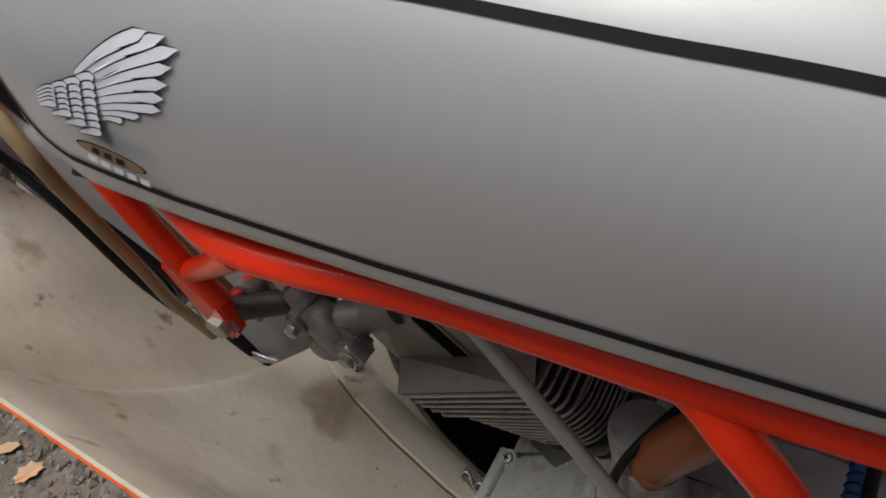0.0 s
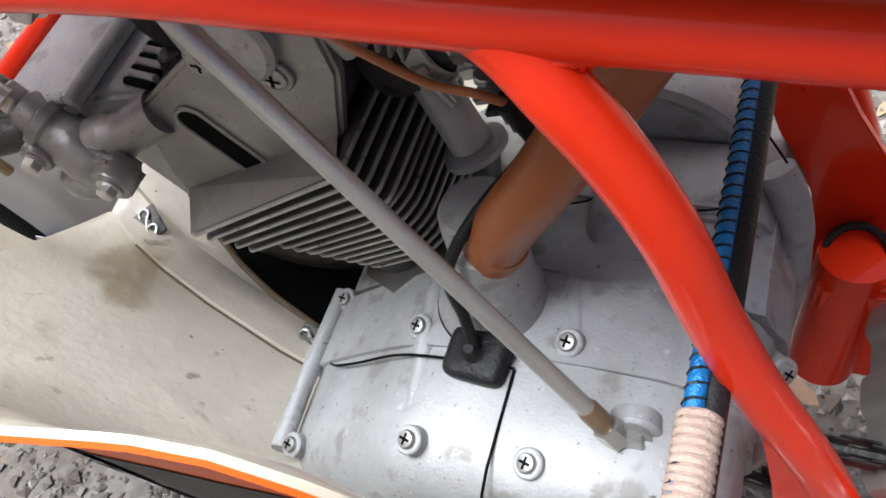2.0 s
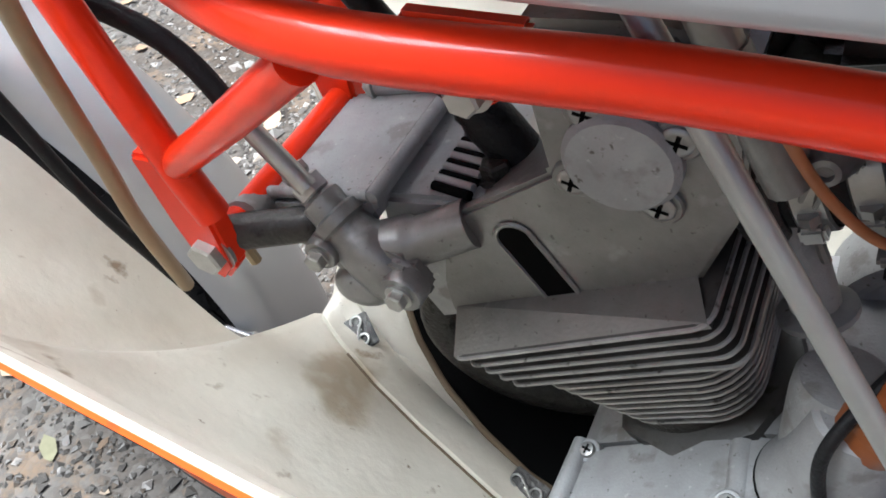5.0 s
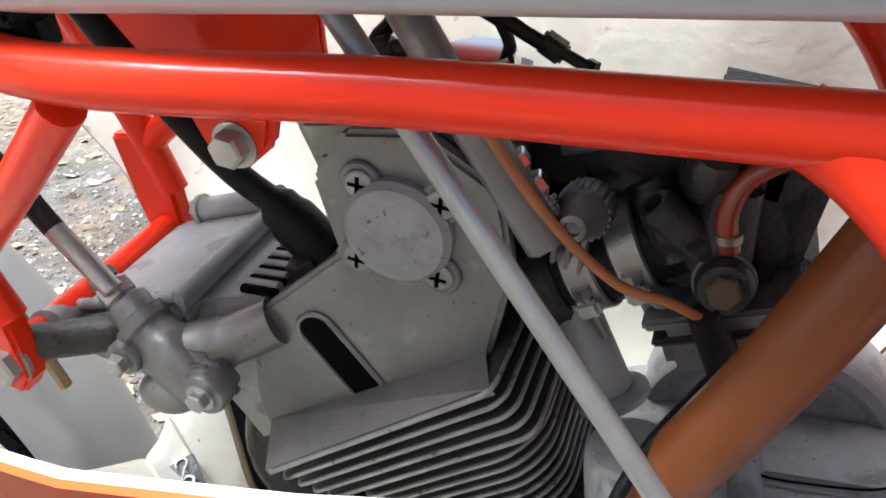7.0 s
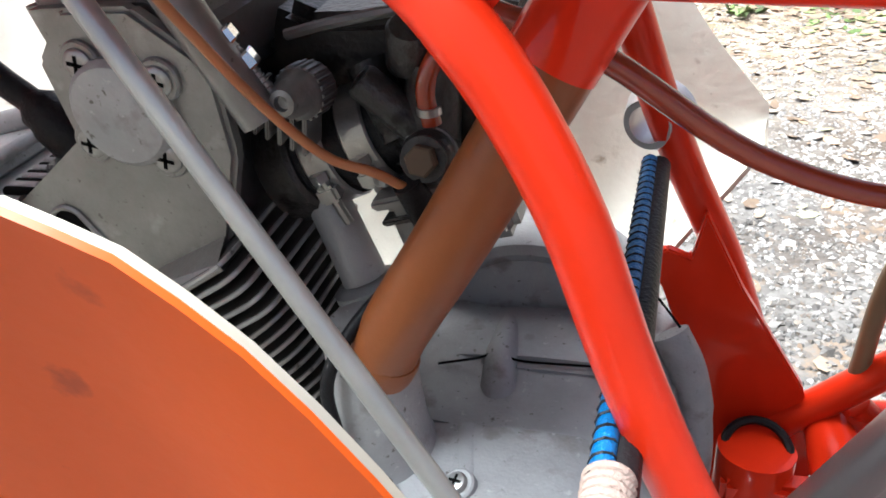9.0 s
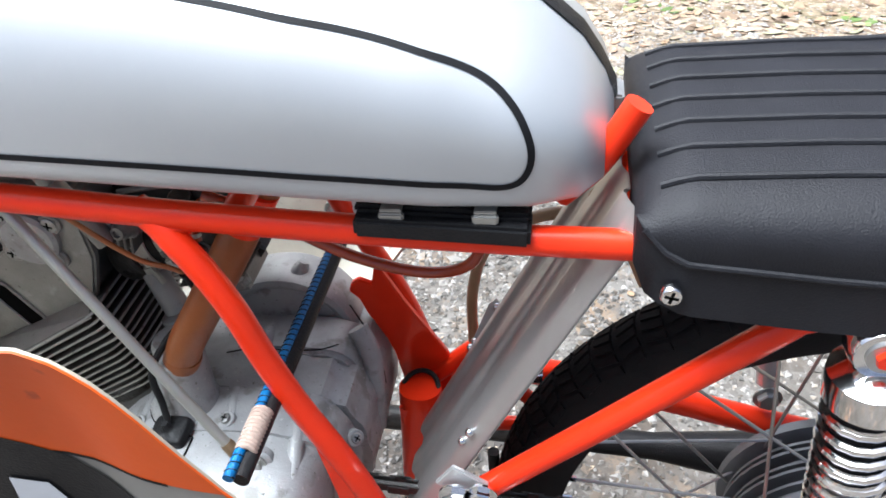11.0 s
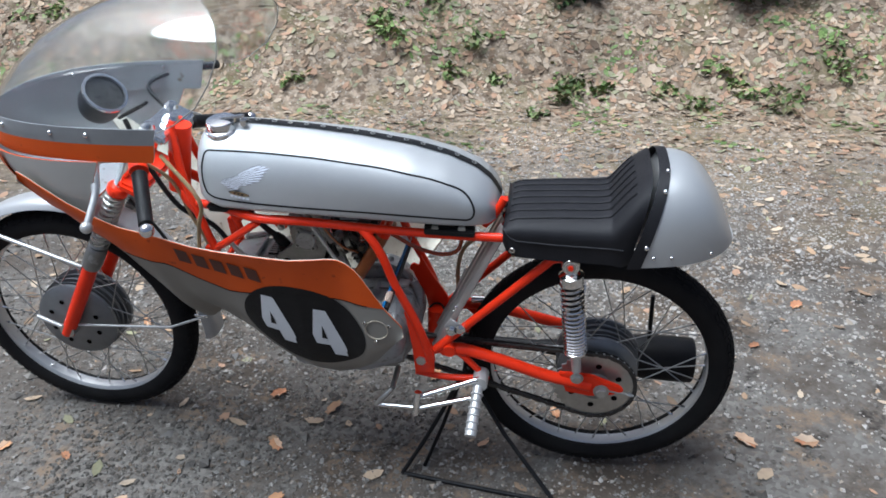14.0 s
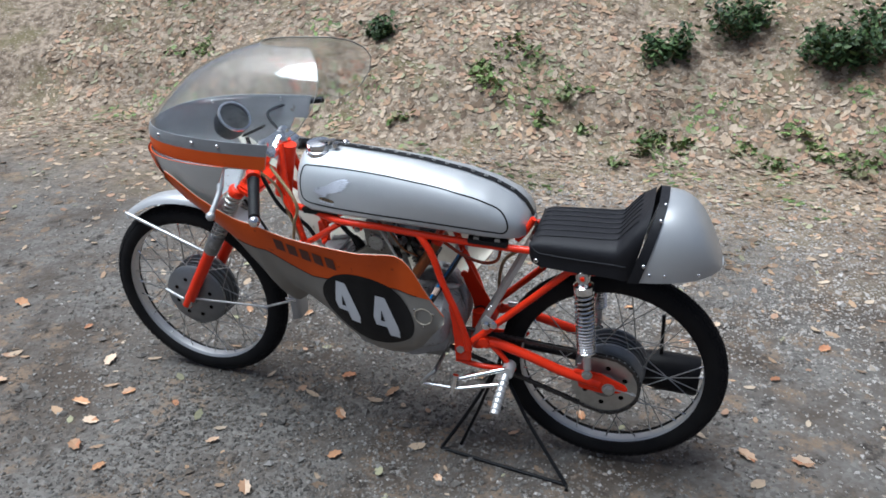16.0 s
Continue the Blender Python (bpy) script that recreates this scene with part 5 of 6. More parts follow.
def figure(x0, z0, w, h, shear, drop):
    """A painted figure four that follows the fairing's curve."""
    def place(u, v):
        return x0 + u * w + (1 - v) * shear, z0 + v * h - u * drop

    def shape(poly, lift):
        bm = bmesh.new()
        bm.faces.new([bm.verts.new((u, 0, v)) for u, v in poly])
        bmesh.ops.triangulate(bm, faces=bm.faces)
        for n in range(3):
            bmesh.ops.subdivide_edges(bm, edges=bm.edges[:], cuts=1, use_grid_fill=True)
        for q in bm.verts:
            x, z = place(q.co.x, q.co.z)
            q.co = (x, fair_side(x, z) - lift, z)
        return Geo().take(bm)

    fig = part("number_four", shape(FOUR, 0.0026), NUMBER, fair, "white painted figure four")
    part("counter", shape(HOLE, 0.0036), BLACK, fig)


figure(-0.060, 0.456, 0.056, 0.114, 0.026, 0.012)
figure(0.040, 0.424, 0.056, 0.117, 0.026, 0.012)
# five plain marks in place of the maker's name
for k in range(5):
    x = -0.186 + k * 0.0328
    z = 0.664 - k * 0.0088 + 0.0008 * (k - 2) ** 2
    pts = [(x + a, z + b - a * 0.30) for a, b in ((0, 0), (0.024, 0), (0.027, -0.030), (0.003, -0.030))]
    part("lettering_bar", Geo().add([(px, fair_side(px, pz) - 0.0022, pz) for px, pz in pts], [(0, 1, 2, 3)]), LETTER, fair, smooth=False)
# round inspection ring with screws at the rear
part("inspection_ring", Geo().lathe([(0.021, 0), (0.0225, 0.002), (0.0225, 0.004), (0.021, 0.004)], V(0.188, fair_side(0.188, 0.497) + 0.002, 0.497), (0, -1, 0), 36, closed=True), CREAMEDGE, fair)
for a in (0.4, 2.5, 4.6):
    screw(fair, (0.188 + 0.027 * math.cos(a), fair_side(0.188, 0.497), 0.497 + 0.027 * math.sin(a)), 0.004, material=CHROME)
# seam strip with wire clips on the belly, and the dark opening beside it
SEAM = [(-0.195, -0.020), (-0.171, -0.035), (-0.14, -0.050), (-0.105, -0.062), (-0.06, -0.073), (0.02, -0.085)]
HOLE_EDGE = [(-0.166, 0.030), (-0.137, -0.003), (-0.11, -0.022), (-0.082, -0.036), (-0.05, -0.046), (0.01, -0.052)]


def belly(x, y, lift=0.0):
    """Inner face of the fairing's floor at (x, y)."""
    side = -1 if y < YC else 1
    lo, hi = 0.0, 1.0
    for n in range(24):
        mid = (lo + hi) / 2
        if abs(fair_pt(x, mid, side)[1] - YC) > abs(y - YC):
            lo = mid
        else:
            hi = mid
    return V(x, y, fair_pt(x, lo, side)[2] + 0.004 + lift)


xs = [-0.193 + 0.205 * i / 40 for i in range(41)]
rows = [[belly(x, lerp_table(SEAM, x)[0] + w * 0.030, lift) for w, lift in ((0, 0.0), (0.08, 0.004), (0.5, 0.005), (0.92, 0.004), (1, 0.0))] for x in xs]
part("seam_strip", Geo().grid(rows), CREAM, fair)
part("seam_joint", Geo().tube([belly(x, lerp_table(SEAM, x)[0] - 0.0006, 0.0004) for x in xs[6:]], 0.0009, 6), BROWNDIRT, fair)
# Black sheet laid on the uncut floor for the shade in the opening.
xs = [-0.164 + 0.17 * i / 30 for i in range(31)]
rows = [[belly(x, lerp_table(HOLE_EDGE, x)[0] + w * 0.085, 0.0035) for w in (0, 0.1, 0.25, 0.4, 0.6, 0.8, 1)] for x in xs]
part("belly_opening_shade", Geo().grid(rows), VOID, fair, "black sheet for the shaded opening in the fairing floor")
part("opening_edge", Geo().tube([belly(x, lerp_table(HOLE_EDGE, x)[0], 0.004) for x in xs], 0.0022, 8), BROWNDIRT, fair)
for x, y, turn in ((-0.166, -0.020, 40), (-0.046, -0.058, 14)):
    c = belly(x, y, 0.0065)
    clip = part("keel_clip", Geo().box(c, (0.024, 0.017, 0.0024), 0.0008, (8, 16, -turn)), DARKMETAL, fair, "rusty plate with a bent wire catch")
    u = V(math.cos(radians(-turn)), math.sin(radians(-turn)), -0.27)
    w = V(-u.y, u.x, 0.1)
    for side in (-1, 1):
        ring = [c + u * (side * 0.0065) + V(0, 0, 0.0026) + u * (0.0034 * math.cos(a)) + w * (0.0034 * math.sin(a)) for a in (2 * math.pi * q / 16 for q in range(14))]
        part("wire_ring", Geo().tube(ring, 0.0008, 6), STEEL, clip)
    part("wire_bar", Geo().tube([c - u * 0.0045 + w * 0.003 + V(0, 0, 0.003), c + V(0, 0, 0.0042), c + u * 0.0045 - w * 0.003 + V(0, 0, 0.003)], 0.0008, 6), STEEL, clip)
    part("rivet", Geo().ball(c + V(0, 0, 0.0022), 0.0019, (1, 1, 0.7), 10), CHROME, clip)

# upper cowl: U-shaped levels (z, nose x, rear x, half width)
COWL = [(0.700, -0.40, -0.34, 0.168), (0.735, -0.485, -0.30, 0.176), (0.77, -0.545, -0.25, 0.183), (0.81, -0.574, -0.20, 0.187), (0.85, -0.586, -0.18, 0.189), (0.885, -0.584, -0.172, 0.190), (0.902, -0.576, -0.165, 0.190)]
SCREEN = [(0.895, -0.579, -0.165, 0.189), (0.91, -0.570, -0.13, 0.189), (0.94, -0.54, -0.085, 0.186), (0.98, -0.495, -0.055, 0.178), (1.02, -0.445, -0.04, 0.160), (1.05, -0.385, -0.045, 0.133), (1.075, -0.32, -0.065, 0.098), (1.092, -0.25, -0.10, 0.055)]


COWL_LOW = [(0.699, -0.40, -0.368, 0.168), (0.735, -0.485, -0.350, 0.176), (0.77, -0.545, -0.330, 0.183), (0.81, -0.574, -0.308, 0.187), (0.84, -0.5835, -0.292, 0.1887)]
COWLT = 0.003


def cowl_rows(table, lo, hi, n, m=48, far=0.0):
    rows = []
    for j in range(n + 1):
        z = lo + (hi - lo) * j / n
        xn, xr, hw = lerp_table(table, z)
        row = []
        for k in range(m + 1):
            a = math.pi * k / m
            s = math.sin(a) ** 0.85
            xe = xr - far if math.cos(a) < 0 else xr
            row.append((xe + (xn - xe) * s, 0.0 - hw * (abs(math.cos(a)) ** 0.75) * (1 if math.cos(a) >= 0 else -1), z))
        rows.append(row)
    return rows


cowl = two_sided("upper_cowl", cowl_rows(COWL, 0.838, 0.872, 6, far=0.07), ORANGE, COWLINSIDE, CREAMEDGE, bike, "orange and silver upper fairing cowl", COWLT)
two_sided("cowl_lower", cowl_rows(COWL_LOW, 0.700, 0.838, 12), NUMBERPLATE, COWLINSIDE, ORANGE, cowl, "pale silver lower cowl panel", COWLT)
band = [[(p[0] - 0.001, p[1] * 1.006, p[2]) for p in r] for r in cowl_rows(COWL_LOW, 0.699, 0.718, 3)]
part("cowl_edge", Geo().grid(band), ORANGE, cowl)
nose = [[(p[0] - 0.004, p[1] * 1.02, p[2]) for p in r[12:37]] for r in cowl_rows(COWL_LOW, 0.699, 0.840, 8)]
part("nose_band", Geo().grid(nose), ORANGE, cowl)
two_sided("cowl_top", cowl_rows(COWL, 0.872, 0.902, 4, far=0.07), RIMGREY, COWLINSIDE, RIMGREY, cowl, "grey upper rim of the cowl", COWLT)
rows = cowl_rows(SCREEN, 0.895, 1.092, 26)
inside = sheet(rows, 0.002)
h, w = len(rows), len(rows[0])
loop = [(0, i) for i in range(w)] + [(j, w - 1) for j in range(1, h)] + [(h - 1, i) for i in range(w - 2, -1, -1)] + [(j, 0) for j in range(h - 2, 0, -1)]
n = h * w
g = Geo().add([p for r in rows for p in r] + [p for r in inside for p in r],
              [q for j in range(h - 1) for i in range(w - 1) for q in ((j * w + i, j * w + i + 1, j * w + w + i + 1, j * w + w + i), (n + j * w + i, n + j * w + w + i, n + j * w + w + i + 1, n + j * w + i + 1))]
              + [(loop[k][0] * w + loop[k][1], loop[(k + 1) % len(loop)][0] * w + loop[(k + 1) % len(loop)][1], n + loop[(k + 1) % len(loop)][0] * w + loop[(k + 1) % len(loop)][1], n + loop[k][0] * w + loop[k][1]) for k in range(len(loop))])
screen = part("windscreen", g, GLASS, bike, "clear domed acrylic windscreen", angle=80)
screen.visible_shadow = False
edge = [r[0] for r in rows] + rows[-1] + [r[-1] for r in rows[::-1]]
part("screen_edge", Geo().tube(edge, 0.0011, 6), GREYSILVER, screen)
for a in (0.10, 0.16, 0.28, 0.72, 0.9):
    k = int(48 * a)
    p = cowl_rows(COWL, 0.889, 0.90, 1)[0][k]
    part("rivet", Geo().ball(p, 0.005, (1, 1, 1), 10), CHROME, cowl)

# ---- engine ----
AXU = V(-0.51, 0, 0.86)     # up along the cylinder
AXB = V(0.86, 0, 0.51)      # backwards, in the fins' plane


def ep(a, b, y):
    """Point of the engine's own axes."""
    return AXU * a + AXB * b + V(0, y, 0)


def exz(a, b):
    p = ep(a, b, 0)
    return (p.x, p.z)


engine = part("engine", Geo().prism([exz(0.45, 0.19), exz(0.445, 0.312), exz(0.53, 0.345), exz(0.545, 0.30), exz(0.505, 0.285), exz(0.502, 0.215)], -0.034, 0.05, 0.004), CASTDARK, bike, "grey air-cooled single cylinder engine with finned head")
# head side plate with a long slot
plate = [exz(0.452, 0.180), exz(0.443, 0.313), exz(0.470, 0.345), exz(0.50, 0.362), exz(0.533, 0.350), exz(0.548, 0.325), exz(0.540, 0.300), exz(0.510, 0.287), exz(0.505, 0.222), exz(0.47, 0.190)]
side = part("head_plate", Geo().prism(plate, -0.0385, -0.030, 0.002), CASTDARK, engine, "weathered alloy head plate")
slot = []
for k in range(24):
    t = 2 * math.pi * k / 24
    slot.append(exz(0.4695 + (0.0165 if math.sin(t) > 0 else -0.0165) + 0.0085 * math.sin(t), 0.2505 + 0.0092 * math.cos(t)))
# Black prism on the uncut plate stands for the slot's shaded depth.
part("slot", Geo().prism(slot, -0.0392, -0.030), VOID, side, smooth=False)
rim = [V(p[0], -0.039, p[1]) for p in slot]
part("slot_rim", Geo().tube(rim, 0.0014, 6, closed=True), CASTDARK, side)
# sloped skirt down to the first fin
part("skirt", Geo().add([ep(0.456, 0.186, -0.038), ep(0.447, 0.314, -0.038), ep(0.4435, 0.322, -0.060), ep(0.4435, 0.186, -0.060), ep(0.440, 0.322, -0.060), ep(0.440, 0.186, -0.060), ep(0.440, 0.314, 0.05), ep(0.440, 0.186, 0.05)],
                        [(0, 1, 2, 3), (3, 2, 4, 5), (5, 4, 6, 7)]), CASTDARK, side, smooth=False)
# round end cap with four screws
cc = ep(0.507, 0.319, -0.0385)
part("cam_cap", Geo().lathe([(0.0215, 0), (0.0215, 0.004), (0.019, 0.0065), (0.001, 0.0068)], cc, (0, -1, 0), 36), CAST, side, "round cam cover")
for p in ((0.004, 0.618), (-0.003, 0.586), (0.029, 0.580), (0.035, 0.611)):
    part("screw_boss", Geo().lathe([(0.0085, 0), (0.0085, 0.0022), (0.0078, 0.003)], V(p[0], -0.038, p[1]), (0, -1, 0), 22), CASTDARK, side)
    screw(side, (p[0], -0.0408, p[1]), 0.0060, h=0.0022)
# ribs at the back edge of the head
part("rib", Geo().tube([ep(0.53, 0.368, -0.036), ep(0.475, 0.362, -0.034)], 0.008, 14), CASTDARK, side)
part("rib", Geo().tube([ep(0.60, 0.375, -0.034), ep(0.53, 0.368, -0.036)], 0.007, 14), CASTDARK, side)


def fin(a, b0, b1, y0, y1, cut, name, parent, thick=0.0022):
    """A cooling fin with cut corners and rounded edges."""
    poly = []
    for cb, cy, a0 in ((b0 + cut, y0 + cut, 180), (b1 - cut, y0 + cut, 270), (b1 - cut, y1 - cut, 0), (b0 + cut, y1 - cut, 90)):
        poly += [(cb + cut * math.cos(radians(a0 + q)), cy + cut * math.sin(radians(a0 + q))) for q in (0, 18, 36, 54, 72, 90)]
    g = Geo()
    lo = [ep(a - thick / 2, b, y) for b, y in poly]
    hi = [ep(a + thick / 2, b, y) for b, y in poly]
    mid = [ep(a, b + (0.0012 if b > (b0 + b1) / 2 else -0.0012), y + (0.0012 if y > (y0 + y1) / 2 else -0.0012)) for b, y in poly]
    n = len(poly)
    g.add(lo + mid + hi, [tuple(range(n))] + [tuple(2 * n + i for i in range(n))] + [(i, (i + 1) % n, n + (i + 1) % n, n + i) for i in range(n)] + [(n + i, n + (i + 1) % n, 2 * n + (i + 1) % n, 2 * n + i) for i in range(n)])
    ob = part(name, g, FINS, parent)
    # Brighter line along the rim, for the light that catches it.
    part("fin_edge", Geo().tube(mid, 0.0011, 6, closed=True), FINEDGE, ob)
    return ob


# Dark barrel colour carries the shade of the gaps between fins.
barrel = part("cylinder", Geo().lathe([(0.040, 0.335), (0.040, 0.45)], ep(0, 0.254, -0.002), AXU, 32), DARKMETAL, engine, "finned cylinder barrel")
for k in range(5):
    fin(0.4425 - 0.0066 * k, 0.187 + 0.0035 * k, 0.322, -0.0605 + 0.001 * k, 0.055, 0.008, "fin", barrel)
for k in range(8):
    fin(0.4085 - 0.0066 * k, 0.212 + 0.002 * k, 0.316 - 0.003 * k, -0.054 + 0.002 * k, 0.052 - 0.002 * k, 0.02, "fin", barrel)
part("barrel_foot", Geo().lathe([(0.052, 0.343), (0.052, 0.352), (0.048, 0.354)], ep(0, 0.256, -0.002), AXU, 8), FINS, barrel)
# head front: louvred block and forward cover
front = part("head_front", Geo().prism([(-0.105, 0.546), (-0.012, 0.560), (-0.03, 0.49), (-0.09, 0.46), (-0.11, 0.50)], -0.030, 0.050, 0.003), CAST, engine)
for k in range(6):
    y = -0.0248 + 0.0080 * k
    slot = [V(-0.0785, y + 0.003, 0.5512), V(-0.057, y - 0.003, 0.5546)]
    # Black bar set in the surface stands for the shade inside the slot.
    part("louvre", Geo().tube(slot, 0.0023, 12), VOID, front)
    part("louvre_rib", Geo().tube([p + V(0, 0.0043, 0.0008) for p in slot], [0.0021, 0.0021], 10), CAST, front)
part("cooling_rib", Geo().box((-0.034, 0.006, 0.558), (0.020, 0.060, 0.004), 0.0015, (0, -8.5, 0)), CASTDARK, front)
cov = [(-0.182, 0.541), (-0.10, 0.5575), (-0.098, 0.545), (-0.13, 0.505), (-0.172, 0.515)]
part("front_cover", Geo().prism(cov, -0.043, 0.045, 0.004), CAST, front)
part("cover_ridge", Geo().tube([(-0.099, -0.042, 0.557), (-0.099, 0.044, 0.557)], 0.0035, 10), CAST, front)
part("cover_ridge", Geo().tube([(-0.176, -0.040, 0.5435), (-0.101, -0.040, 0.557)], 0.003, 10), CAST, front)
part("head_stud", Geo().tube([(-0.144, 0.043, 0.553), (-0.092, 0.043, 0.563)], 0.0068, 14), CAST, front)
bolt("stud_nut", front, (-0.145, 0.043, 0.553), 0.0068, axis=(-1, 0, -0.15), h=0.006)
bolt("cover_nut", front, (-0.050, -0.012, 0.555), 0.0075, axis=(-0.15, 0, 1), h=0.008, material=DARKMETAL)
part("base_arm", Geo().tube([(-0.172, -0.03, 0.535), (-0.165, -0.06, 0.545)], 0.010, 14), CAST, front)
part("cam_tower", Geo().prism([(-0.012, 0.565), (0.05, 0.60), (0.055, 0.632), (0.03, 0.642), (-0.03, 0.640), (-0.02, 0.60)], -0.028, 0.045, 0.006), CASTDARK, front)
# plug lead and cap
part("plug_lead", Geo().tube(curve([(-0.032, 0.0, 0.540), (-0.048, 0.0, 0.563), (-0.064, 0.0, 0.583), (-0.088, 0.0, 0.606), (-0.127, 0.0, 0.662), (-0.150, 0.0, 0.705)]), [0.0115] * 7 + [0.0118] * 4 + [0.0102] * 2 + [0.0064] * 18, 14), BLACK, engine, "black spark plug lead")

# rev counter drive on the left of the head
hd = V(-0.126, -0.047, 0.557) - V(-0.092, -0.056, 0.528)
hd.normalize()
h0 = V(-0.092, -0.055, 0.528)
drive = part("drive_housing", Geo().lathe([(0.004, -0.016), (0.0105, -0.013), (0.0138, -0.005), (0.0145, 0.006), (0.0138, 0.016), (0.0118, 0.019), (0.0118, 0.026), (0.0136, 0.0275), (0.0136, 0.033), (0.0105, 0.0345), (0.0100, 0.043), (0.0075, 0.045)], h0, hd, 28), CASTDARK, engine, "cast cable drive housing")
part("housing_arm", Geo().tube(curve([(-0.096, -0.050, 0.533), (-0.078, -0.043, 0.537), (-0.055, -0.034, 0.545)]), [0.0135] * 6 + [0.0115] * 7, 20), CASTDARK, drive)
part("housing_lobe", Geo().ball((-0.103, -0.060, 0.519), 0.0135, (1.2, 0.8, 0.8), 18), CASTDARK, drive)
part("housing_web", Geo().prism([(-0.122, 0.532), (-0.113, 0.546), (-0.075, 0.541), (-0.066, 0.522), (-0.082, 0.512), (-0.106, 0.514)], -0.062, -0.050, 0.004, 3), CASTDARK, drive)
for c, r in ((V(-0.079, -0.058, 0.526), 0.0108), (V(-0.119, -0.056, 0.538), 0.0085)):
    part("boss", Geo().lathe([(r, 0), (r, 0.008), (r * 0.92, 0.0095)], c, (0, -1, 0), 24), CASTDARK, drive)
    part("washer", Geo().lathe([(r * 0.62, 0), (r * 0.62, 0.0022)], c + V(0, -0.0088, 0), (0, -1, 0), 22), STEEL, drive)
    bolt("housing_bolt", drive, c + V(0, -0.011, 0), 0.0050, h=0.0045, washer=False, n=6)
part("cable_nut", Geo().lathe([(0.0075, 0), (0.0086, 0.0012), (0.0086, 0.0085), (0.0072, 0.010)], h0 + hd * 0.045, hd, 6), STEEL, drive, smooth=False)
part("lock_nut", Geo().lathe([(0.0066, 0), (0.0072, 0.001), (0.0072, 0.005), (0.006, 0.0058)], h0 + hd * 0.0565, hd, 6), STEEL, drive, smooth=False)
part("cable_ferrule", Geo().tube([(-0.125, -0.050, 0.565), (-0.148, -0.047, 0.593)], 0.005, 12), STEEL, drive)
part("drive_cable", Geo().tube(curve([(-0.148, -0.047, 0.593), (-0.178, -0.044, 0.632), (-0.23, -0.06, 0.68), (-0.27, -0.06, 0.76), (-0.31, -0.04, 0.86)]), 0.0052, 10), BLACK, drive, "black rev counter cable")
part("mount_link", Geo().tube([(-0.168, -0.070, 0.545), (-0.135, -0.05, 0.54), (-0.11, -0.03, 0.545)], 0.009, 12), DARKMETAL, drive)

# pushrod-like brace rod across the engine
r0, r1 = V(0.055, -0.088, 0.652), V(0.172, -0.116, 0.458)
rod = part("tie_rod", Geo().tube([r0 + (r0 - r1) * 0.25, r1 + (r0 - r1).normalized() * 0.02], 0.0038, 16), ROD, bike, "grey steel clutch cable rod")
dr = (r1 - r0).normalized()
part("ferrule", Geo().lathe([(0.0042, 0), (0.0048, 0.002), (0.0048, 0.012), (0.0042, 0.014)], r1 - dr * 0.026, dr, 16), BRASS, rod)
part("adjuster_nut", Geo().lathe([(0.0062, 0), (0.0062, 0.010)], r1 - dr * 0.012, dr, 6), STEEL, rod, smooth=False)
part("adjuster_boss", Geo().lathe([(0.0112, -0.006), (0.0112, 0.001), (0.0098, 0.0025), (0.0075, 0.003)], r1 + V(0.004, 0.006, -0.002), (0.1, -1, 0.25), 24), CAST, rod)
bolt("lock_nut", rod, r1 + V(0.003, 0.002, 0.0), 0.0068, axis=(0.1, -1, 0.25), h=0.005)

# crankcase: main casting and left cover
case = part("crankcase", Geo().prism([(-0.018, 0.385), (0.03, 0.420), (0.065, 0.446), (0.10, 0.456), (0.15, 0.450), (0.19, 0.452), (0.213, 0.448), (0.228, 0.428), (0.236, 0.395), (0.230, 0.345), (0.20, 0.305), (0.12, 0.288), (0.03, 0.295), (-0.02, 0.34)], -0.050, 0.085, 0.012, 3), CAST, engine, "grey cast alloy crankcase")
TOP = [(-0.020, 0.384), (-0.005, 0.400), (0.03, 0.4265), (0.064, 0.4505), (0.082, 0.456), (0.11, 0.459), (0.15, 0.4625), (0.19, 0.462), (0.214, 0.452), (0.228, 0.425), (0.23, 0.385), (0.21, 0.335), (0.12, 0.300), (0.03, 0.31), (-0.02, 0.35)]
cover = part("clutch_cover", Geo().prism(TOP, -0.094, -0.040, 0.006, 3), CAST, case, "cast alloy left engine cover")
LOWC = [(-0.016, 0.380), (-0.002, 0.3985), (0.03, 0.4225), (0.064, 0.447), (0.082, 0.4535), (0.12, 0.4585), (0.15, 0.4605), (0.188, 0.459), (0.212, 0.447), (0.222, 0.42), (0.215, 0.375), (0.12, 0.362), (0.03, 0.352), (-0.016, 0.358)]
ring = [V(p[0], 0, p[1]) for p in LOWC]
ring = [q for k in range(len(ring)) for q in (ring[k] * 0.75 + ring[k - 1] * 0.25, ring[k] * 0.75 + ring[(k + 1) % len(ring)] * 0.25)]
mid = V(0.105, 0, 0.395)
rows = []
for k in range(15):
    u = max(0.0, (k - 2) / 12)
    f = max(0.02, (1 - u ** 3.2)) ** 0.42
    rows.append([mid + (q - mid) * f + V(0, (-0.07 if k == 0 else -0.100 if k == 1 else -0.112 - 0.052 * u), 0) for q in ring])
part("cover_bulge", Geo().grid(rows, closed_u=True, cap=True), CAST, cover, angle=60)
part("joint", Geo().tube([(0.1205, -0.095, 0.4592), (0.1205, -0.140, 0.4585), (0.1205, -0.150, 0.455), (0.1205, -0.1572, 0.446), (0.1205, -0.1578, 0.40)], 0.0007, 6), VOID, cover)
part("front_rail", Geo().tube([(-0.014, -0.040, 0.393), (-0.016, -0.10, 0.392), (-0.012, -0.140, 0.396)], 0.0055, 12), CAST, cover)


def case_top(x):
    return lerp_table([(a, b) for a, b in TOP[:11]], x)[0]


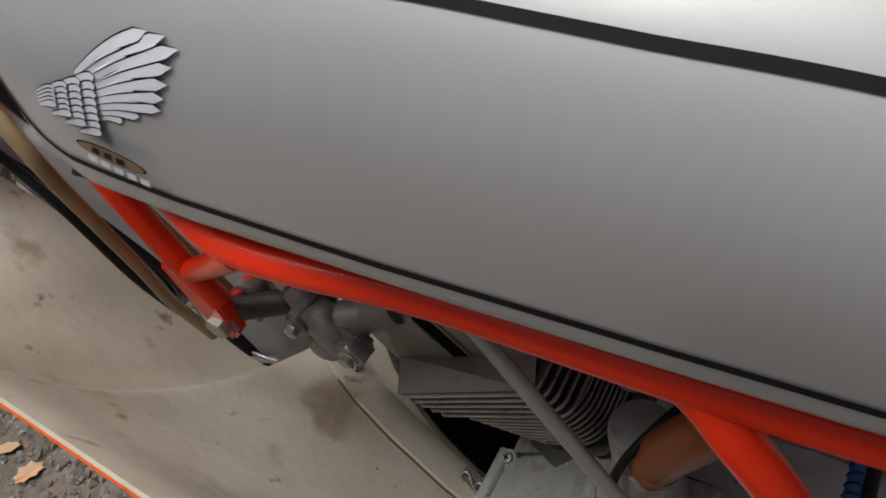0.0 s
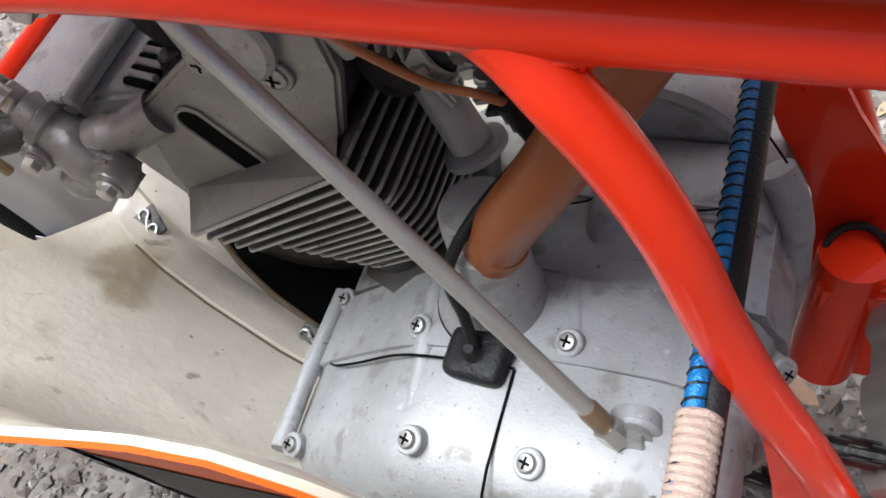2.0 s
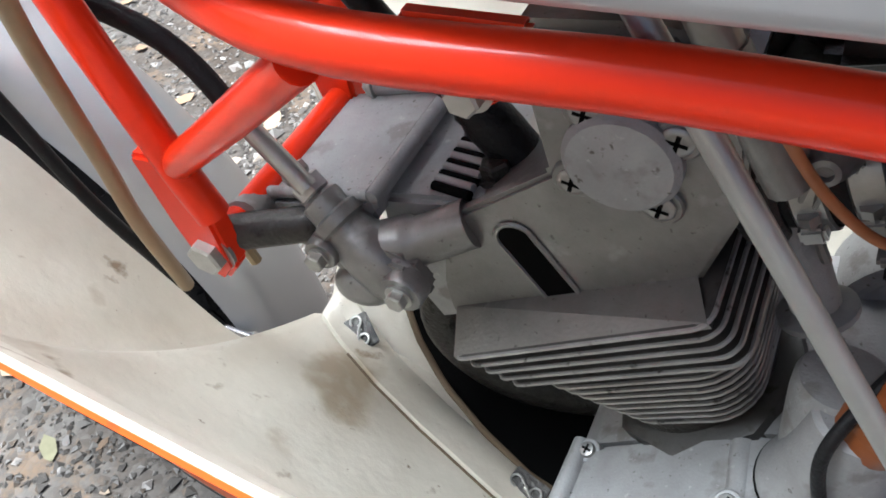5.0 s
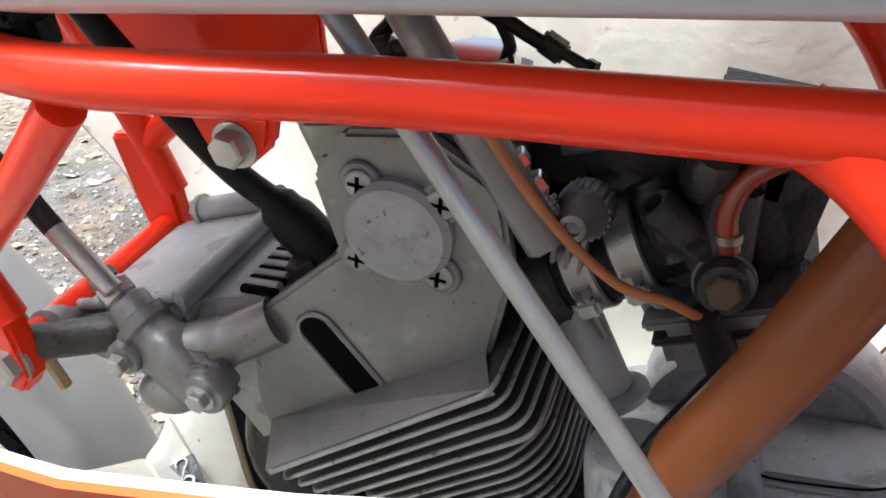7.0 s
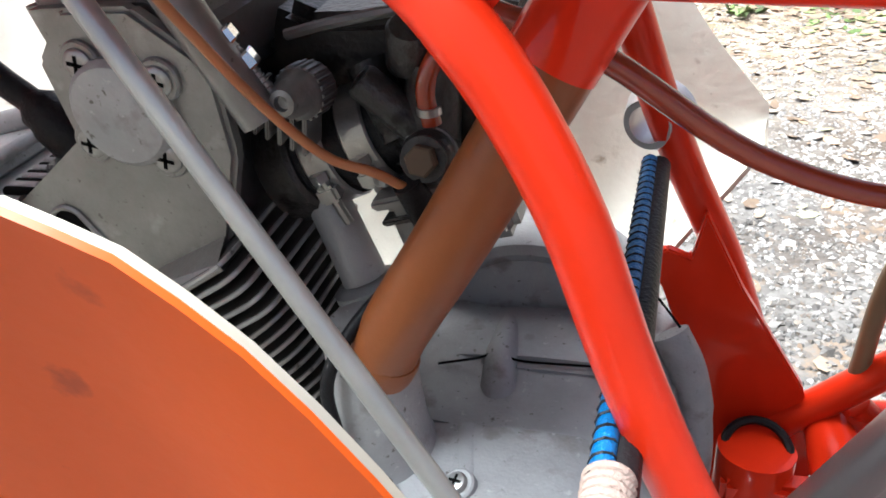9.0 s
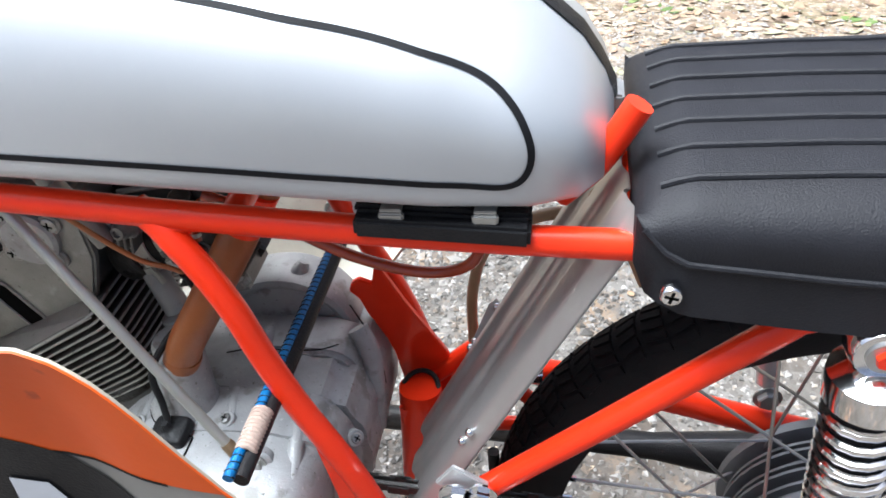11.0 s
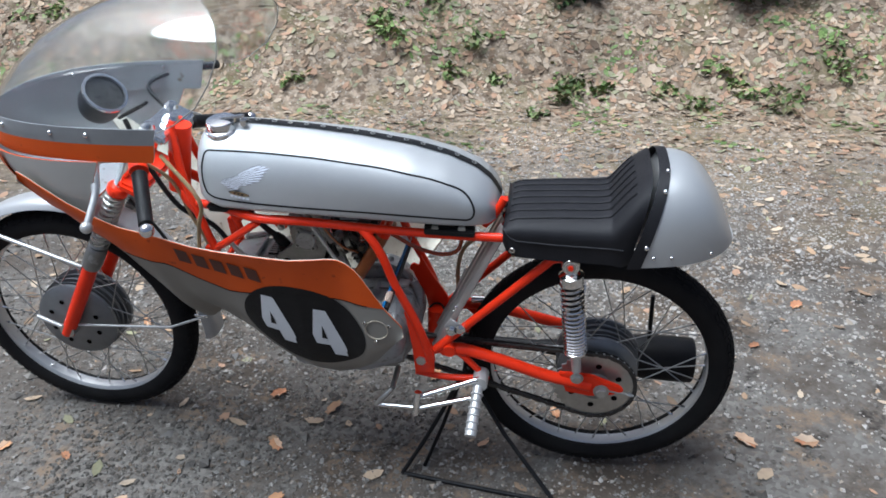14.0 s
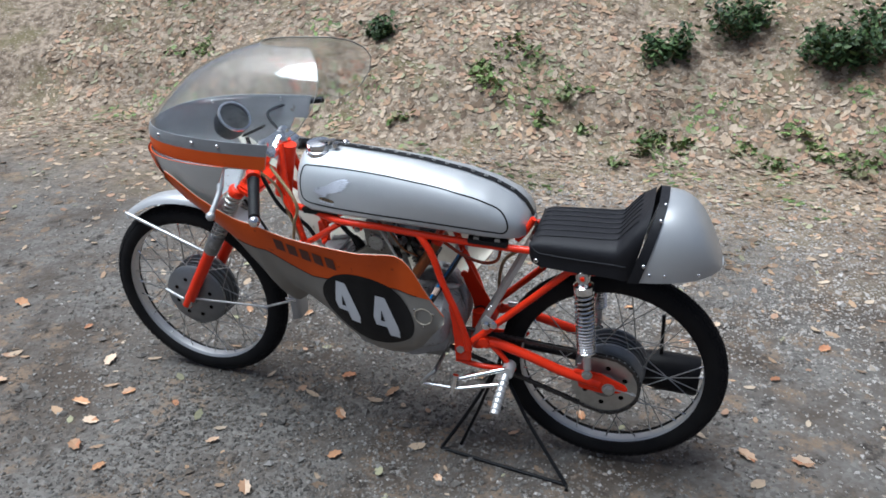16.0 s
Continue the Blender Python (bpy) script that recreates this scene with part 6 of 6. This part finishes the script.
for p in ((-0.009, -0.046, 0.397), (0.067, -0.079, 0.452), (0.142, -0.079, 0.463), (-0.004, -0.137, 0.400), (0.082, -0.135, 0.456), (0.231, -0.058, 0.425), (0.137, -0.134, 0.459)):
    axis = (-0.25, -0.3, 1.0) if p[0] < 0.18 else (0.6, -0.6, 0.6)
    part("screw_boss", Geo().lathe([(0.0068, -0.02), (0.0068, 0.0003), (0.006, 0.001)], V(*p), axis, 18), CAST, cover)
    screw(cover, V(*p) + V(*axis).normalized() * 0.001, 0.0044, axis, 0.0026)
def dome_z(x, y):
    """Height of the domed cover at (x, y)."""
    u = max(0.0, (-0.112 - y) / 0.052)
    return 0.395 + (lerp_table([(p, q) for p, q in LOWC[:9]], x)[0] - 0.395) * max(0.02, 1 - u ** 3.2) ** 0.42


# raised ribs running down the cover from the screws
for x, y1 in ((0.067, -0.128), (0.137, -0.084), (0.192, -0.124)):
    pts = [(x + 0.010 * k / 8, -0.046 + (y1 + 0.046) * k / 8) for k in range(9)]
    part("cover_rib", Geo().tube([(px, py, (case_top(px) if py > -0.095 else dome_z(px, py)) - 0.0049 - 0.0008 * (k / 8)) for k, (px, py) in enumerate(pts)], [0.0062] * 6 + [0.0060, 0.0056, 0.0045], 12), CAST, cover)
g = Geo().tube(curve([(0.005, -0.0915, 0.4095), (0.012, -0.0935, 0.4145), (0.03, -0.0945, 0.4278), (0.064, -0.0945, 0.4515), (0.10, -0.0945, 0.4588), (0.1205, -0.0945, 0.4603)]), 0.0007, 6)
part("joint", g, VOID, cover)
# rubber grommet and lead
gm = pose(0.1035, -0.092, 0.4585, 10, -6, -6)
rows = []
for h, k in ((0.0, 1.0), (0.0042, 1.0), (0.0062, 0.965), (0.0074, 0.88), (0.0080, 0.70), (0.0083, 0.40), (0.0095, 0.30), (0.0125, 0.22), (0.0145, 0.17)):
    e = 0.36 if k > 0.5 else 1.0
    rows.append([gm @ V(0.0150 * k * abs(math.cos(a)) ** e * (1 if math.cos(a) >= 0 else -1), 0.0122 * k * abs(math.sin(a)) ** e * (1 if math.sin(a) >= 0 else -1), h) for a in (2 * math.pi * (q + 0.5) / 40 for q in range(40))])
gr = part("grommet", Geo().grid(rows, closed_u=True, cap=True), BLACK, cover, "black rubber cable grommet")
part("lead", Geo().tube(curve([(0.1035, -0.092, 0.467), (0.099, -0.084, 0.483), (0.096, -0.078, 0.508), (0.106, -0.062, 0.526), (0.122, -0.038, 0.536), (0.133, -0.027, 0.542)]), 0.0027, 10), BLACK, gr)
# round breather tower and brown hose
tw = V(0.101, -0.060, 0.4535)
ax = V(0.03, 0.02, 0.30).normalized()
tower = part("breather_tower", Geo().lathe([(0.0275, 0.0), (0.0275, 0.003), (0.0262, 0.006), (0.0235, 0.012), (0.0208, 0.022), (0.0190, 0.034), (0.0176, 0.046), (0.0168, 0.052), (0.0145, 0.054)], tw, ax, 36), CAST, case, "round cast breather tower")
part("tower_ear", Geo().lathe([(0.019, 0.0), (0.0185, 0.045), (0.0178, 0.0525), (0.016, 0.0555), (0.010, 0.0562), (0.0005, 0.0562)], V(0.0985, -0.046, 0.4545), V(0.0, 0.05, 1.0), 32), CAST, tower)
part("tower_seam", Geo().lathe([(0.0281, 0), (0.0281, 0.0012)], tw, ax, 36), VOID, tower)
hose = part("breather_hose", Geo().tube(curve([(0.1085, -0.060, 0.500), (0.119, -0.060, 0.522), (0.147, -0.055, 0.565), (0.197, -0.036, 0.645)]), 0.0132, 24), BROWN, bike, "brown translucent breather hose")
part("hose_collar", Geo().lathe([(0.0136, 0), (0.0140, 0.008), (0.0134, 0.010)], V(0.1095, -0.060, 0.502), V(0.05, 0.0, 0.1), 24), BROWN, hose)
# right-hand gear housing seen beyond
gear = part("gear_housing", Geo().lathe([(0.0500, 0.028), (0.0500, -0.002), (0.0555, -0.0045), (0.0605, -0.003), (0.0625, 0.002), (0.0625, 0.034), (0.058, 0.040), (0.050, 0.040)], V(0.148, 0.050, 0.4315), (0, 1, 0), 56, closed=True), CAST, case, "round cast gear housing")
part("hollow_face", Geo().lathe([(0.0505, 0.0), (0.0495, 0.012), (0.048, 0.026), (0.001, 0.030)], V(0.148, 0.0475, 0.4315), (0, 1, 0), 48), CAST, gear)
part("case_stud", Geo().tube([(0.156, 0.058, 0.483), (0.164, 0.064, 0.494), (0.1665, 0.066, 0.4985)], [0.0072, 0.0066, 0.0045], 16), CAST, gear)
flange = part("case_flange", Geo().prism([(0.098, 0.440), (0.102, 0.4525), (0.128, 0.4545), (0.150, 0.4565), (0.196, 0.4560), (0.212, 0.450), (0.222, 0.434), (0.222, 0.40), (0.098, 0.40)], 0.002, 0.048, 0.004, 3), CAST, case)
part("flange_boss", Geo().tube([(0.1385, 0.040, 0.4490), (0.1405, 0.006, 0.4560), (0.1420, -0.010, 0.4500), (0.1430, -0.022, 0.437)], [0.006, 0.0075, 0.0085, 0.008], 18), CAST, flange)
part("case_seam", Geo().tube(curve([(0.112, -0.004, 0.4555), (0.132, 0.0005, 0.4580), (0.140, 0.0035, 0.4615), (0.148, 0.0005, 0.4585), (0.166, 0.0, 0.4585), (0.19, 0.003, 0.4575), (0.204, 0.012, 0.4555)]), 0.0006, 6), VOID, flange)
part("case_back", Geo().lathe([(0.046, -0.03), (0.052, 0.02), (0.049, 0.040), (0.040, 0.050), (0.03, 0.054)], V(0.182, 0.010, 0.398), (0, -1, 0), 40), CAST, case)
part("case_rib", Geo().tube(curve([(0.2165, 0.030, 0.458), (0.226, 0.022, 0.440), (0.231, 0.010, 0.41), (0.229, 0.0, 0.37)]), [0.009] * 10 + [0.008] * 9, 14), CAST, case)
part("case_seam", Geo().tube(curve([(0.2080, 0.045, 0.4700), (0.2200, 0.034, 0.4600), (0.2330, 0.026, 0.4430), (0.2385, 0.014, 0.41)]), 0.0006, 6), VOID, case)
part("gear_pedal_shaft", Geo().tube([(0.19, -0.07, 0.30), (0.19, -0.14, 0.30)], 0.006, 12), STEEL, case)
part("sump", Geo().prism([(0.04, 0.32), (0.21, 0.33), (0.19, 0.275), (0.06, 0.27)], -0.05, 0.07, 0.012, 3), CASTDARK, case)

# carburettor
ca = V(0.93, 0.05, 0.37).normalized()
c0 = V(0.074, 0.012, 0.560)
carb = part("carburettor", Geo().box((0.132, 0.020, 0.588), (0.052, 0.050, 0.080), 0.008, (0, 14, 0)).box((0.130, 0.012, 0.612), (0.034, 0.046, 0.034), 0.006, (0, 14, 0)), DARKMETAL, engine, "dark oily carburettor")
part("insulator", Geo().lathe([(0.020, -0.030), (0.0255, -0.026), (0.0255, -0.012), (0.0235, -0.010)], c0, ca, 32), DARKMETAL, carb)
part("rubber_sleeve", Geo().lathe([(0.0215, -0.014), (0.0215, 0.040), (0.0165, 0.044)], c0, ca, 32), BLACK, carb, "black rubber inlet sleeve")
for h in (0.0, 0.021):
    clamp = part("inlet_clamp", Geo().lathe([(0.0225, -0.0065), (0.0235, -0.0055), (0.0235, 0.0055), (0.0225, 0.0065)], c0 + ca * h, ca, 36, closed=True), STEEL, carb, "steel hose clamp")
    e = c0 + ca * h + V(0.004, -0.0225, -0.010)
    part("clamp_lug", Geo().box(e, (0.010, 0.008, 0.008), 0.0015, (0, -20, 0)), STEEL, clamp)
    part("clamp_screw", Geo().tube([e + V(-0.002, -0.001, 0.007), e + V(0.006, 0, -0.014)], 0.0022, 8).lathe([(0.0042, 0), (0.0042, 0.004)], e + V(-0.002, -0.001, 0.006), V(-0.3, 0, 0.9), 6), STEEL, clamp)
bowl = part("float_bowl", Geo().box((0.131, 0.004, 0.545), (0.052, 0.046, 0.030), 0.005, (0, -14, 0), 3), CASTDARK, carb)
part("bowl_rim", Geo().box((0.128, 0.003, 0.557), (0.058, 0.050, 0.005), 0.0015, (0, -14, 0)), CASTDARK, bowl)
part("bowl_rib", Geo().box((0.1305, 0.003, 0.549), (0.056, 0.049, 0.003), 0.001, (0, -14, 0)), DARKMETAL, bowl)
for p in ((0.106, -0.018, 0.561), (0.150, -0.018, 0.550)):
    bolt("bowl_screw", bowl, p, 0.0042, axis=(0.2, -0.2, 0.9), h=0.004, washer=False, n=10)
part("slide_housing", Geo().tube([(0.100, -0.002, 0.603), (0.113, -0.010, 0.576)], [0.0085, 0.0075], 16), DARKMETAL, carb)
part("slide_housing", Geo().tube([(0.130, -0.010, 0.606), (0.125, -0.012, 0.575)], [0.010, 0.012], 16), DARKMETAL, carb)
bc, bd = V(0.1285, -0.026, 0.576), V(0.05, -1, 0.30).normalized()
banjo = part("banjo", Geo().lathe([(0.0098, -0.014), (0.0100, 0), (0.0098, 0.004), (0.0085, 0.0055), (0.0085, 0.0075)], bc, bd, 28), DARKMETAL, carb, "oily banjo union")
bolt("banjo_bolt", banjo, bc + bd * 0.0075, 0.0060, axis=bd, h=0.005, material=BROWNDIRT, washer=False)
part("union_ring", Geo().lathe([(0.0108, 0.0), (0.0111, 0.0012), (0.0108, 0.0026)], bc - bd * 0.004, bd, 28), CASTDARK, banjo)
part("fuel_stub", Geo().tube(curve([bc + V(0.001, 0.006, 0.010), bc + V(0.000, 0.007, 0.024), bc + V(0.006, 0.010, 0.036), bc + V(0.020, 0.012, 0.044)]), 0.0040, 12), AMBER, carb, "short translucent brown fuel line")
part("stub_clip", Geo().lathe([(0.0048, 0), (0.0048, 0.003)], bc + V(0.0005, 0.0063, 0.014), V(0, 0, 1), 14), STEEL, carb)
kc, kd = V(0.0795, -0.020, 0.5980), V(-0.05, -1, 0.12).normalized()
kn = part("mixture_screw", Geo().lathe([(0.0100, -0.010), (0.0100, 0.002), (0.0092, 0.004), (0.0076, 0.0055), (0.0070, 0.010), (0.0054, 0.0115), (0.0050, 0.0145), (0.0030, 0.015), (0.0026, 0.0125), (0.0003, 0.0122)], kc, kd, 26), CASTDARK, carb, "knurled grey adjusting screw")
e1 = kd.orthogonal().normalized()
e2 = kd.cross(e1)
for k in range(22):
    a = 2 * math.pi * k / 22
    p = kc + (e1 * math.cos(a) + e2 * math.sin(a)) * 0.0100
    part("knurl", Geo().tube([p - kd * 0.009, p + kd * 0.002], 0.0008, 6), CASTDARK, kn)
n1, n2 = V(0.0655, -0.0295, 0.6140), V(0.0605, -0.0310, 0.6235)
nd = (n2 - n1).normalized()
stop = part("stop_screw", Geo().tube([n1 - nd * 0.018, n2 + nd * 0.002], 0.0020, 10), STEEL, carb, "threaded stop screw with bright nuts")
for k in range(10):
    part("thread", Geo().lathe([(0.0020, -0.0003), (0.0025, 0.0), (0.0020, 0.0003)], n1 - nd * (0.014 - 0.0022 * k), nd, 10), STEEL, stop)
for p, h in ((n1, 0.0065), (n2, 0.0058)):
    part("nut", Geo().lathe([(0.0046, 0), (0.0050, 0.0008), (0.0050, h - 0.0008), (0.0046, h)], p - nd * h * 0.5, nd, 6), CHROME, stop, smooth=False)
for k in range(5):
    part("heat_slat", Geo().box((0.0600 + 0.0048 * k, -0.016, 0.592 - 0.0022 * k), (0.0018, 0.016, 0.020), 0.0005, (0, 12, 0)), CASTDARK, carb)
part("choke_tube", Geo().lathe([(0.0070, 0), (0.0070, 0.026), (0.0058, 0.028), (0.0040, 0.028), (0.0038, 0.020)], V(0.1220, -0.016, 0.583), V(-0.52, -0.15, 0.62), 20), DARKMETAL, carb)
part("cover_bead", Geo().tube(curve([(0.070, -0.004, 0.615), (0.092, -0.006, 0.620), (0.118, -0.006, 0.624)]), 0.0022, 8), CASTDARK, carb)
part("cover_lug", Geo().lathe([(0.0085, 0), (0.0085, 0.016), (0.0070, 0.018)], V(0.120, -0.010, 0.606), V(0.25, -0.4, 0.8), 18), DARKMETAL, carb)
pill = part("inlet_pillar", Geo().tube([(0.068, 0.002, 0.545), (0.083, -0.004, 0.503)], [0.0095, 0.0105], 22), CAST, carb, "grey alloy pillar standing on the crankcase")
part("pillar_foot", Geo().lathe([(0.0165, 0), (0.0165, 0.003), (0.0125, 0.005)], V(0.0850, -0.0045, 0.4975), V(-0.33, 0.13, 0.93), 24), CAST, pill)
# Added dark plates that keep the bright far fairing from showing behind the carburettor.
part("added_backing_plate", Geo().box((0.075, 0.050, 0.578), (0.110, 0.026, 0.055), 0.008, (0, 8, 0)), DARKMETAL, carb)
part("added_backing_plate", Geo().box((0.112, 0.056, 0.560), (0.075, 0.026, 0.070), 0.008, (0, 14, 0)), DARKMETAL, carb)
part("sleeve_wire", Geo().tube(curve([(0.064, -0.082, 0.668), (0.068, -0.065, 0.64), (0.080, -0.050, 0.606), (0.096, -0.042, 0.583), (0.112, -0.039, 0.5755), (0.1235, -0.036, 0.567)]), 0.0019, 10), COPPER, carb, "copper coloured sleeved wire")
part("wire_boot", Geo().tube([(0.1225, -0.036, 0.570), (0.131, -0.028, 0.540)], [0.0055, 0.0075], 12), BLACK, carb)
# More added dark boxes, filling the dim space behind the carburettor.
for i, (p, s) in enumerate((((0.10, 0.03, 0.604), (0.06, 0.05, 0.03)), ((0.128, 0.04, 0.590), (0.05, 0.04, 0.05)), ((0.07, 0.03, 0.602), (0.04, 0.03, 0.03)), ((0.137, 0.03, 0.548), (0.035, 0.05, 0.05)))):
    part("added_filler_block", Geo().box(p, s, 0.006, (0, 12 * i, 0)), DARKMETAL, carb)
for pts, r in (([(-0.015, 0.02, 0.640), (-0.010, 0.02, 0.651), (0.0, 0.02, 0.664), (-0.012, 0.02, 0.70), (-0.10, 0.01, 0.73)], 0.0032),
               ([(0.0475, 0.0195, 0.636), (0.0450, 0.018, 0.654), (0.036, 0.015, 0.664), (-0.02, 0.01, 0.70), (-0.11, 0.005, 0.735)], 0.0026),
               ([(0.066, 0.0155, 0.645), (0.055, 0.012, 0.654), (0.043, 0.010, 0.663), (-0.02, 0.0, 0.705), (-0.11, 0.0, 0.74)], 0.0030)):
    part("throttle_cable", Geo().tube(curve(pts), r, 8), BLACK, carb)
part("cable_end", Geo().box((0.064, 0.0155, 0.6475), (0.011, 0.008, 0.008), 0.0012, (0, 38, 0)).tube([(0.064, 0.0155, 0.6475), (0.0785, 0.0105, 0.6405)], 0.0024, 8).lathe([(0.0042, 0), (0.0042, 0.004)], V(0.0765, 0.011, 0.6410), V(0.9, -0.3, -0.4), 6), DARKMETAL, carb, "dark cable connector")
part("cable_nut", Geo().lathe([(0.0055, -0.004), (0.0055, 0.004), (0.0042, 0.006)], V(-0.004, 0.012, 0.6495), (0.9, 0, 0.2), 8).tube([(-0.012, 0.012, 0.649), (0.010, 0.012, 0.6505)], 0.0036, 10), DARKMETAL, carb)
part("carb_top", Geo().lathe([(0.016, -0.02), (0.016, 0.0), (0.0145, 0.003), (0.0125, 0.003)], V(0.036, 0.012, 0.6455), (0.1, 0, 1), 28), CHROME, carb)

# hoses
fuel = part("fuel_hose", Geo().tube(curve([(0.15, -0.03, 0.632), (0.19, -0.03, 0.615), (0.24, -0.018, 0.575), (0.29, -0.012, 0.557), (0.325, -0.018, 0.572), (0.338, -0.028, 0.615)]), 0.0043, 12), AMBER, bike, "translucent red fuel hose")
part("fuel_tap", Geo().lathe([(0.012, 0), (0.014, 0.004), (0.014, 0.018), (0.009, 0.022), (0.009, 0.04)], V(0.334, -0.030, 0.612), (0, 0, 1), 10), DARKMETAL, fuel)
part("overflow_hose", Geo().tube(curve([(0.43, 0.03, 0.585), (0.37, 0.035, 0.575), (0.33, 0.045, 0.54), (0.312, 0.06, 0.48), (0.308, 0.067, 0.41)]), 0.0048, 12), TAN, bike, "tan vent hose")
part("overflow_hose", Geo().tube(curve([(0.405, -0.03, 0.64), (0.42, -0.03, 0.62), (0.44, -0.03, 0.57)]), 0.0048, 12), TAN, bike)
# blue braided strap with black hose, bound with cord
tieA, tieB = V(0.2060, -0.178, 0.5325), V(0.2075, 0.060, 0.530)
tie = part("black_hose", Geo().tube([tieA, tieB], 0.0052, 16), BLACK, bike, "black hose with blue braided cord tied along it")
off = V(-0.0055, -0.003, 0.005)
blue = part("blue_cord", Geo().tube([tieA + off, tieA.lerp(tieB, 0.5) + off * 0.8, tieB + off * 0.7], 0.0035, 14), BLUE, tie, "blue and black braided cord")
pts = []
for k in range(46 * 8):
    t = k / (46 * 8)
    a = 2 * math.pi * 46 * t
    c = (tieA + off).lerp(tieB + off * 0.7, t)
    dd = (tieB - tieA).normalized()
    e1 = dd.orthogonal().normalized()
    e2 = dd.cross(e1)
    pts.append(c + (e1 * math.cos(a) + e2 * math.sin(a)) * 0.0034)
part("braid", Geo().tube(pts, 0.0006, 5), BLACK, blue)
for k in range(11):
    c = tieA.lerp(tieB, 0.085 + 0.0125 * k) + off * 0.5
    dd = (tieB - tieA).normalized()
    e1 = dd.orthogonal().normalized()
    e2 = dd.cross(e1)
    part("cord_turn", Geo().tube([c + (e1 * math.cos(a) + e2 * math.sin(a)) * 0.0056 for a in (2 * math.pi * q / 20 for q in range(20))], 0.0019, 8, closed=True), CORD, tie)
part("eye_flange", Geo().lathe([(0.018, 0), (0.018, 0.003), (0.012, 0.016), (0.009, 0.016), (0.009, 0.0)], V(0.208, 0.085, 0.545), V(-0.3, -0.6, 0.0), 24, closed=True), ALU, tie)

# footrest, gear lever and rear-set linkage
rest = part("footrest", Geo().tube([(0.372, TL - 0.01, 0.318), (0.362, -0.215, 0.252)], [0.010, 0.012], 14), ALU, bike, "silver footrest and gear linkage")
for k in range(6):
    t = 0.3 + 0.12 * k
    c = V(0.372, TL - 0.01, 0.318).lerp(V(0.362, -0.215, 0.252), t)
    part("grip_ring", Geo().lathe([(0.0128, -0.002), (0.0138, 0), (0.0128, 0.002)], c, V(-0.010, -0.105, -0.066), 16), ALU, rest)
part("rest_boss", Geo().lathe([(0.016, -0.02), (0.016, 0.02)], V(0.374, TL - 0.012, 0.316), (0, 1, 0), 20), ALU, rest)
part("linkage_rod", Geo().tube([(0.374, -0.125, 0.326), (0.25, -0.15, 0.290)], 0.0065, 12), CHROME, rest)
part("linkage_rod", Geo().tube([(0.355, -0.14, 0.285), (0.25, -0.16, 0.268), (0.20, -0.155, 0.266), (0.16, -0.15, 0.262)], 0.0055, 12), CHROME, rest)
part("linkage_joint", Geo().tube([(0.248, -0.152, 0.305), (0.240, -0.165, 0.255)], 0.008, 12), CHROME, rest)
part("gear_lever", Geo().tube(curve([(0.19, -0.14, 0.30), (0.172, -0.15, 0.285), (0.155, -0.15, 0.262)]), 0.0055, 10), STEEL, rest)

# cables between bars and engine
part("control_cable", Geo().tube(curve([(-0.275, -0.09, 0.80), (-0.235, -0.06, 0.74), (-0.21, -0.06, 0.66), (-0.19, -0.06, 0.60), (-0.185, -0.05, 0.50)]), 0.0035, 8), TAN, bike, "tan control cable")

part("control_cable", Geo().tube(curve([(-0.235, -0.075, 0.80), (-0.163, -0.103, 0.720), (-0.179, -0.096, 0.660), (-0.195, -0.088, 0.600), (-0.207, -0.083, 0.555), (-0.224, -0.070, 0.49)]), 0.0042, 10), TAN, bike, "brown control cable running down behind the fairing")
part("control_cable", Geo().tube(curve([(-0.33, -0.07, 0.70), (-0.28, -0.072, 0.625), (-0.252, -0.075, 0.555), (-0.232, -0.07, 0.50)]), 0.0036, 10), BLACK, bike, "black control cable running down behind the fairing")

# ---- prop stand: bent wire under the bike ----
def gz(x, y):
    return ground_z(x, y) + 0.005


stand = part("prop_stand", Geo().tube(curve([(0.33, -0.03, 0.27), (0.26, -0.075, 0.14), (0.185, -0.115, gz(0.185, -0.115))]), 0.0052, 10), BLACK, None)
tagged(stand, "black bent wire prop stand holding the motorcycle up", "stand")
part("wire", Geo().tube([(0.33, -0.03, 0.27), (0.42, -0.09, 0.14), (0.535, -0.165, gz(0.535, -0.165))], 0.0052, 10), BLACK, stand)
part("wire", Geo().tube([(0.185, -0.115, gz(0.185, -0.115)), (0.35, -0.14, gz(0.35, -0.14)), (0.535, -0.165, gz(0.535, -0.165)), (0.54, -0.185, gz(0.54, -0.185))], 0.0052, 10), BLACK, stand)
part("wire", Geo().tube([(0.33, -0.03, 0.27), (0.275, -0.06, 0.12), (0.232, -0.085, gz(0.232, -0.085))], 0.0045, 10), BLACK, stand)
part("wire", Geo().tube([(0.33, -0.03, 0.27), (0.33, 0.0, 0.30), (0.33, 0.0, 0.345)], 0.0052, 10), BLACK, stand)
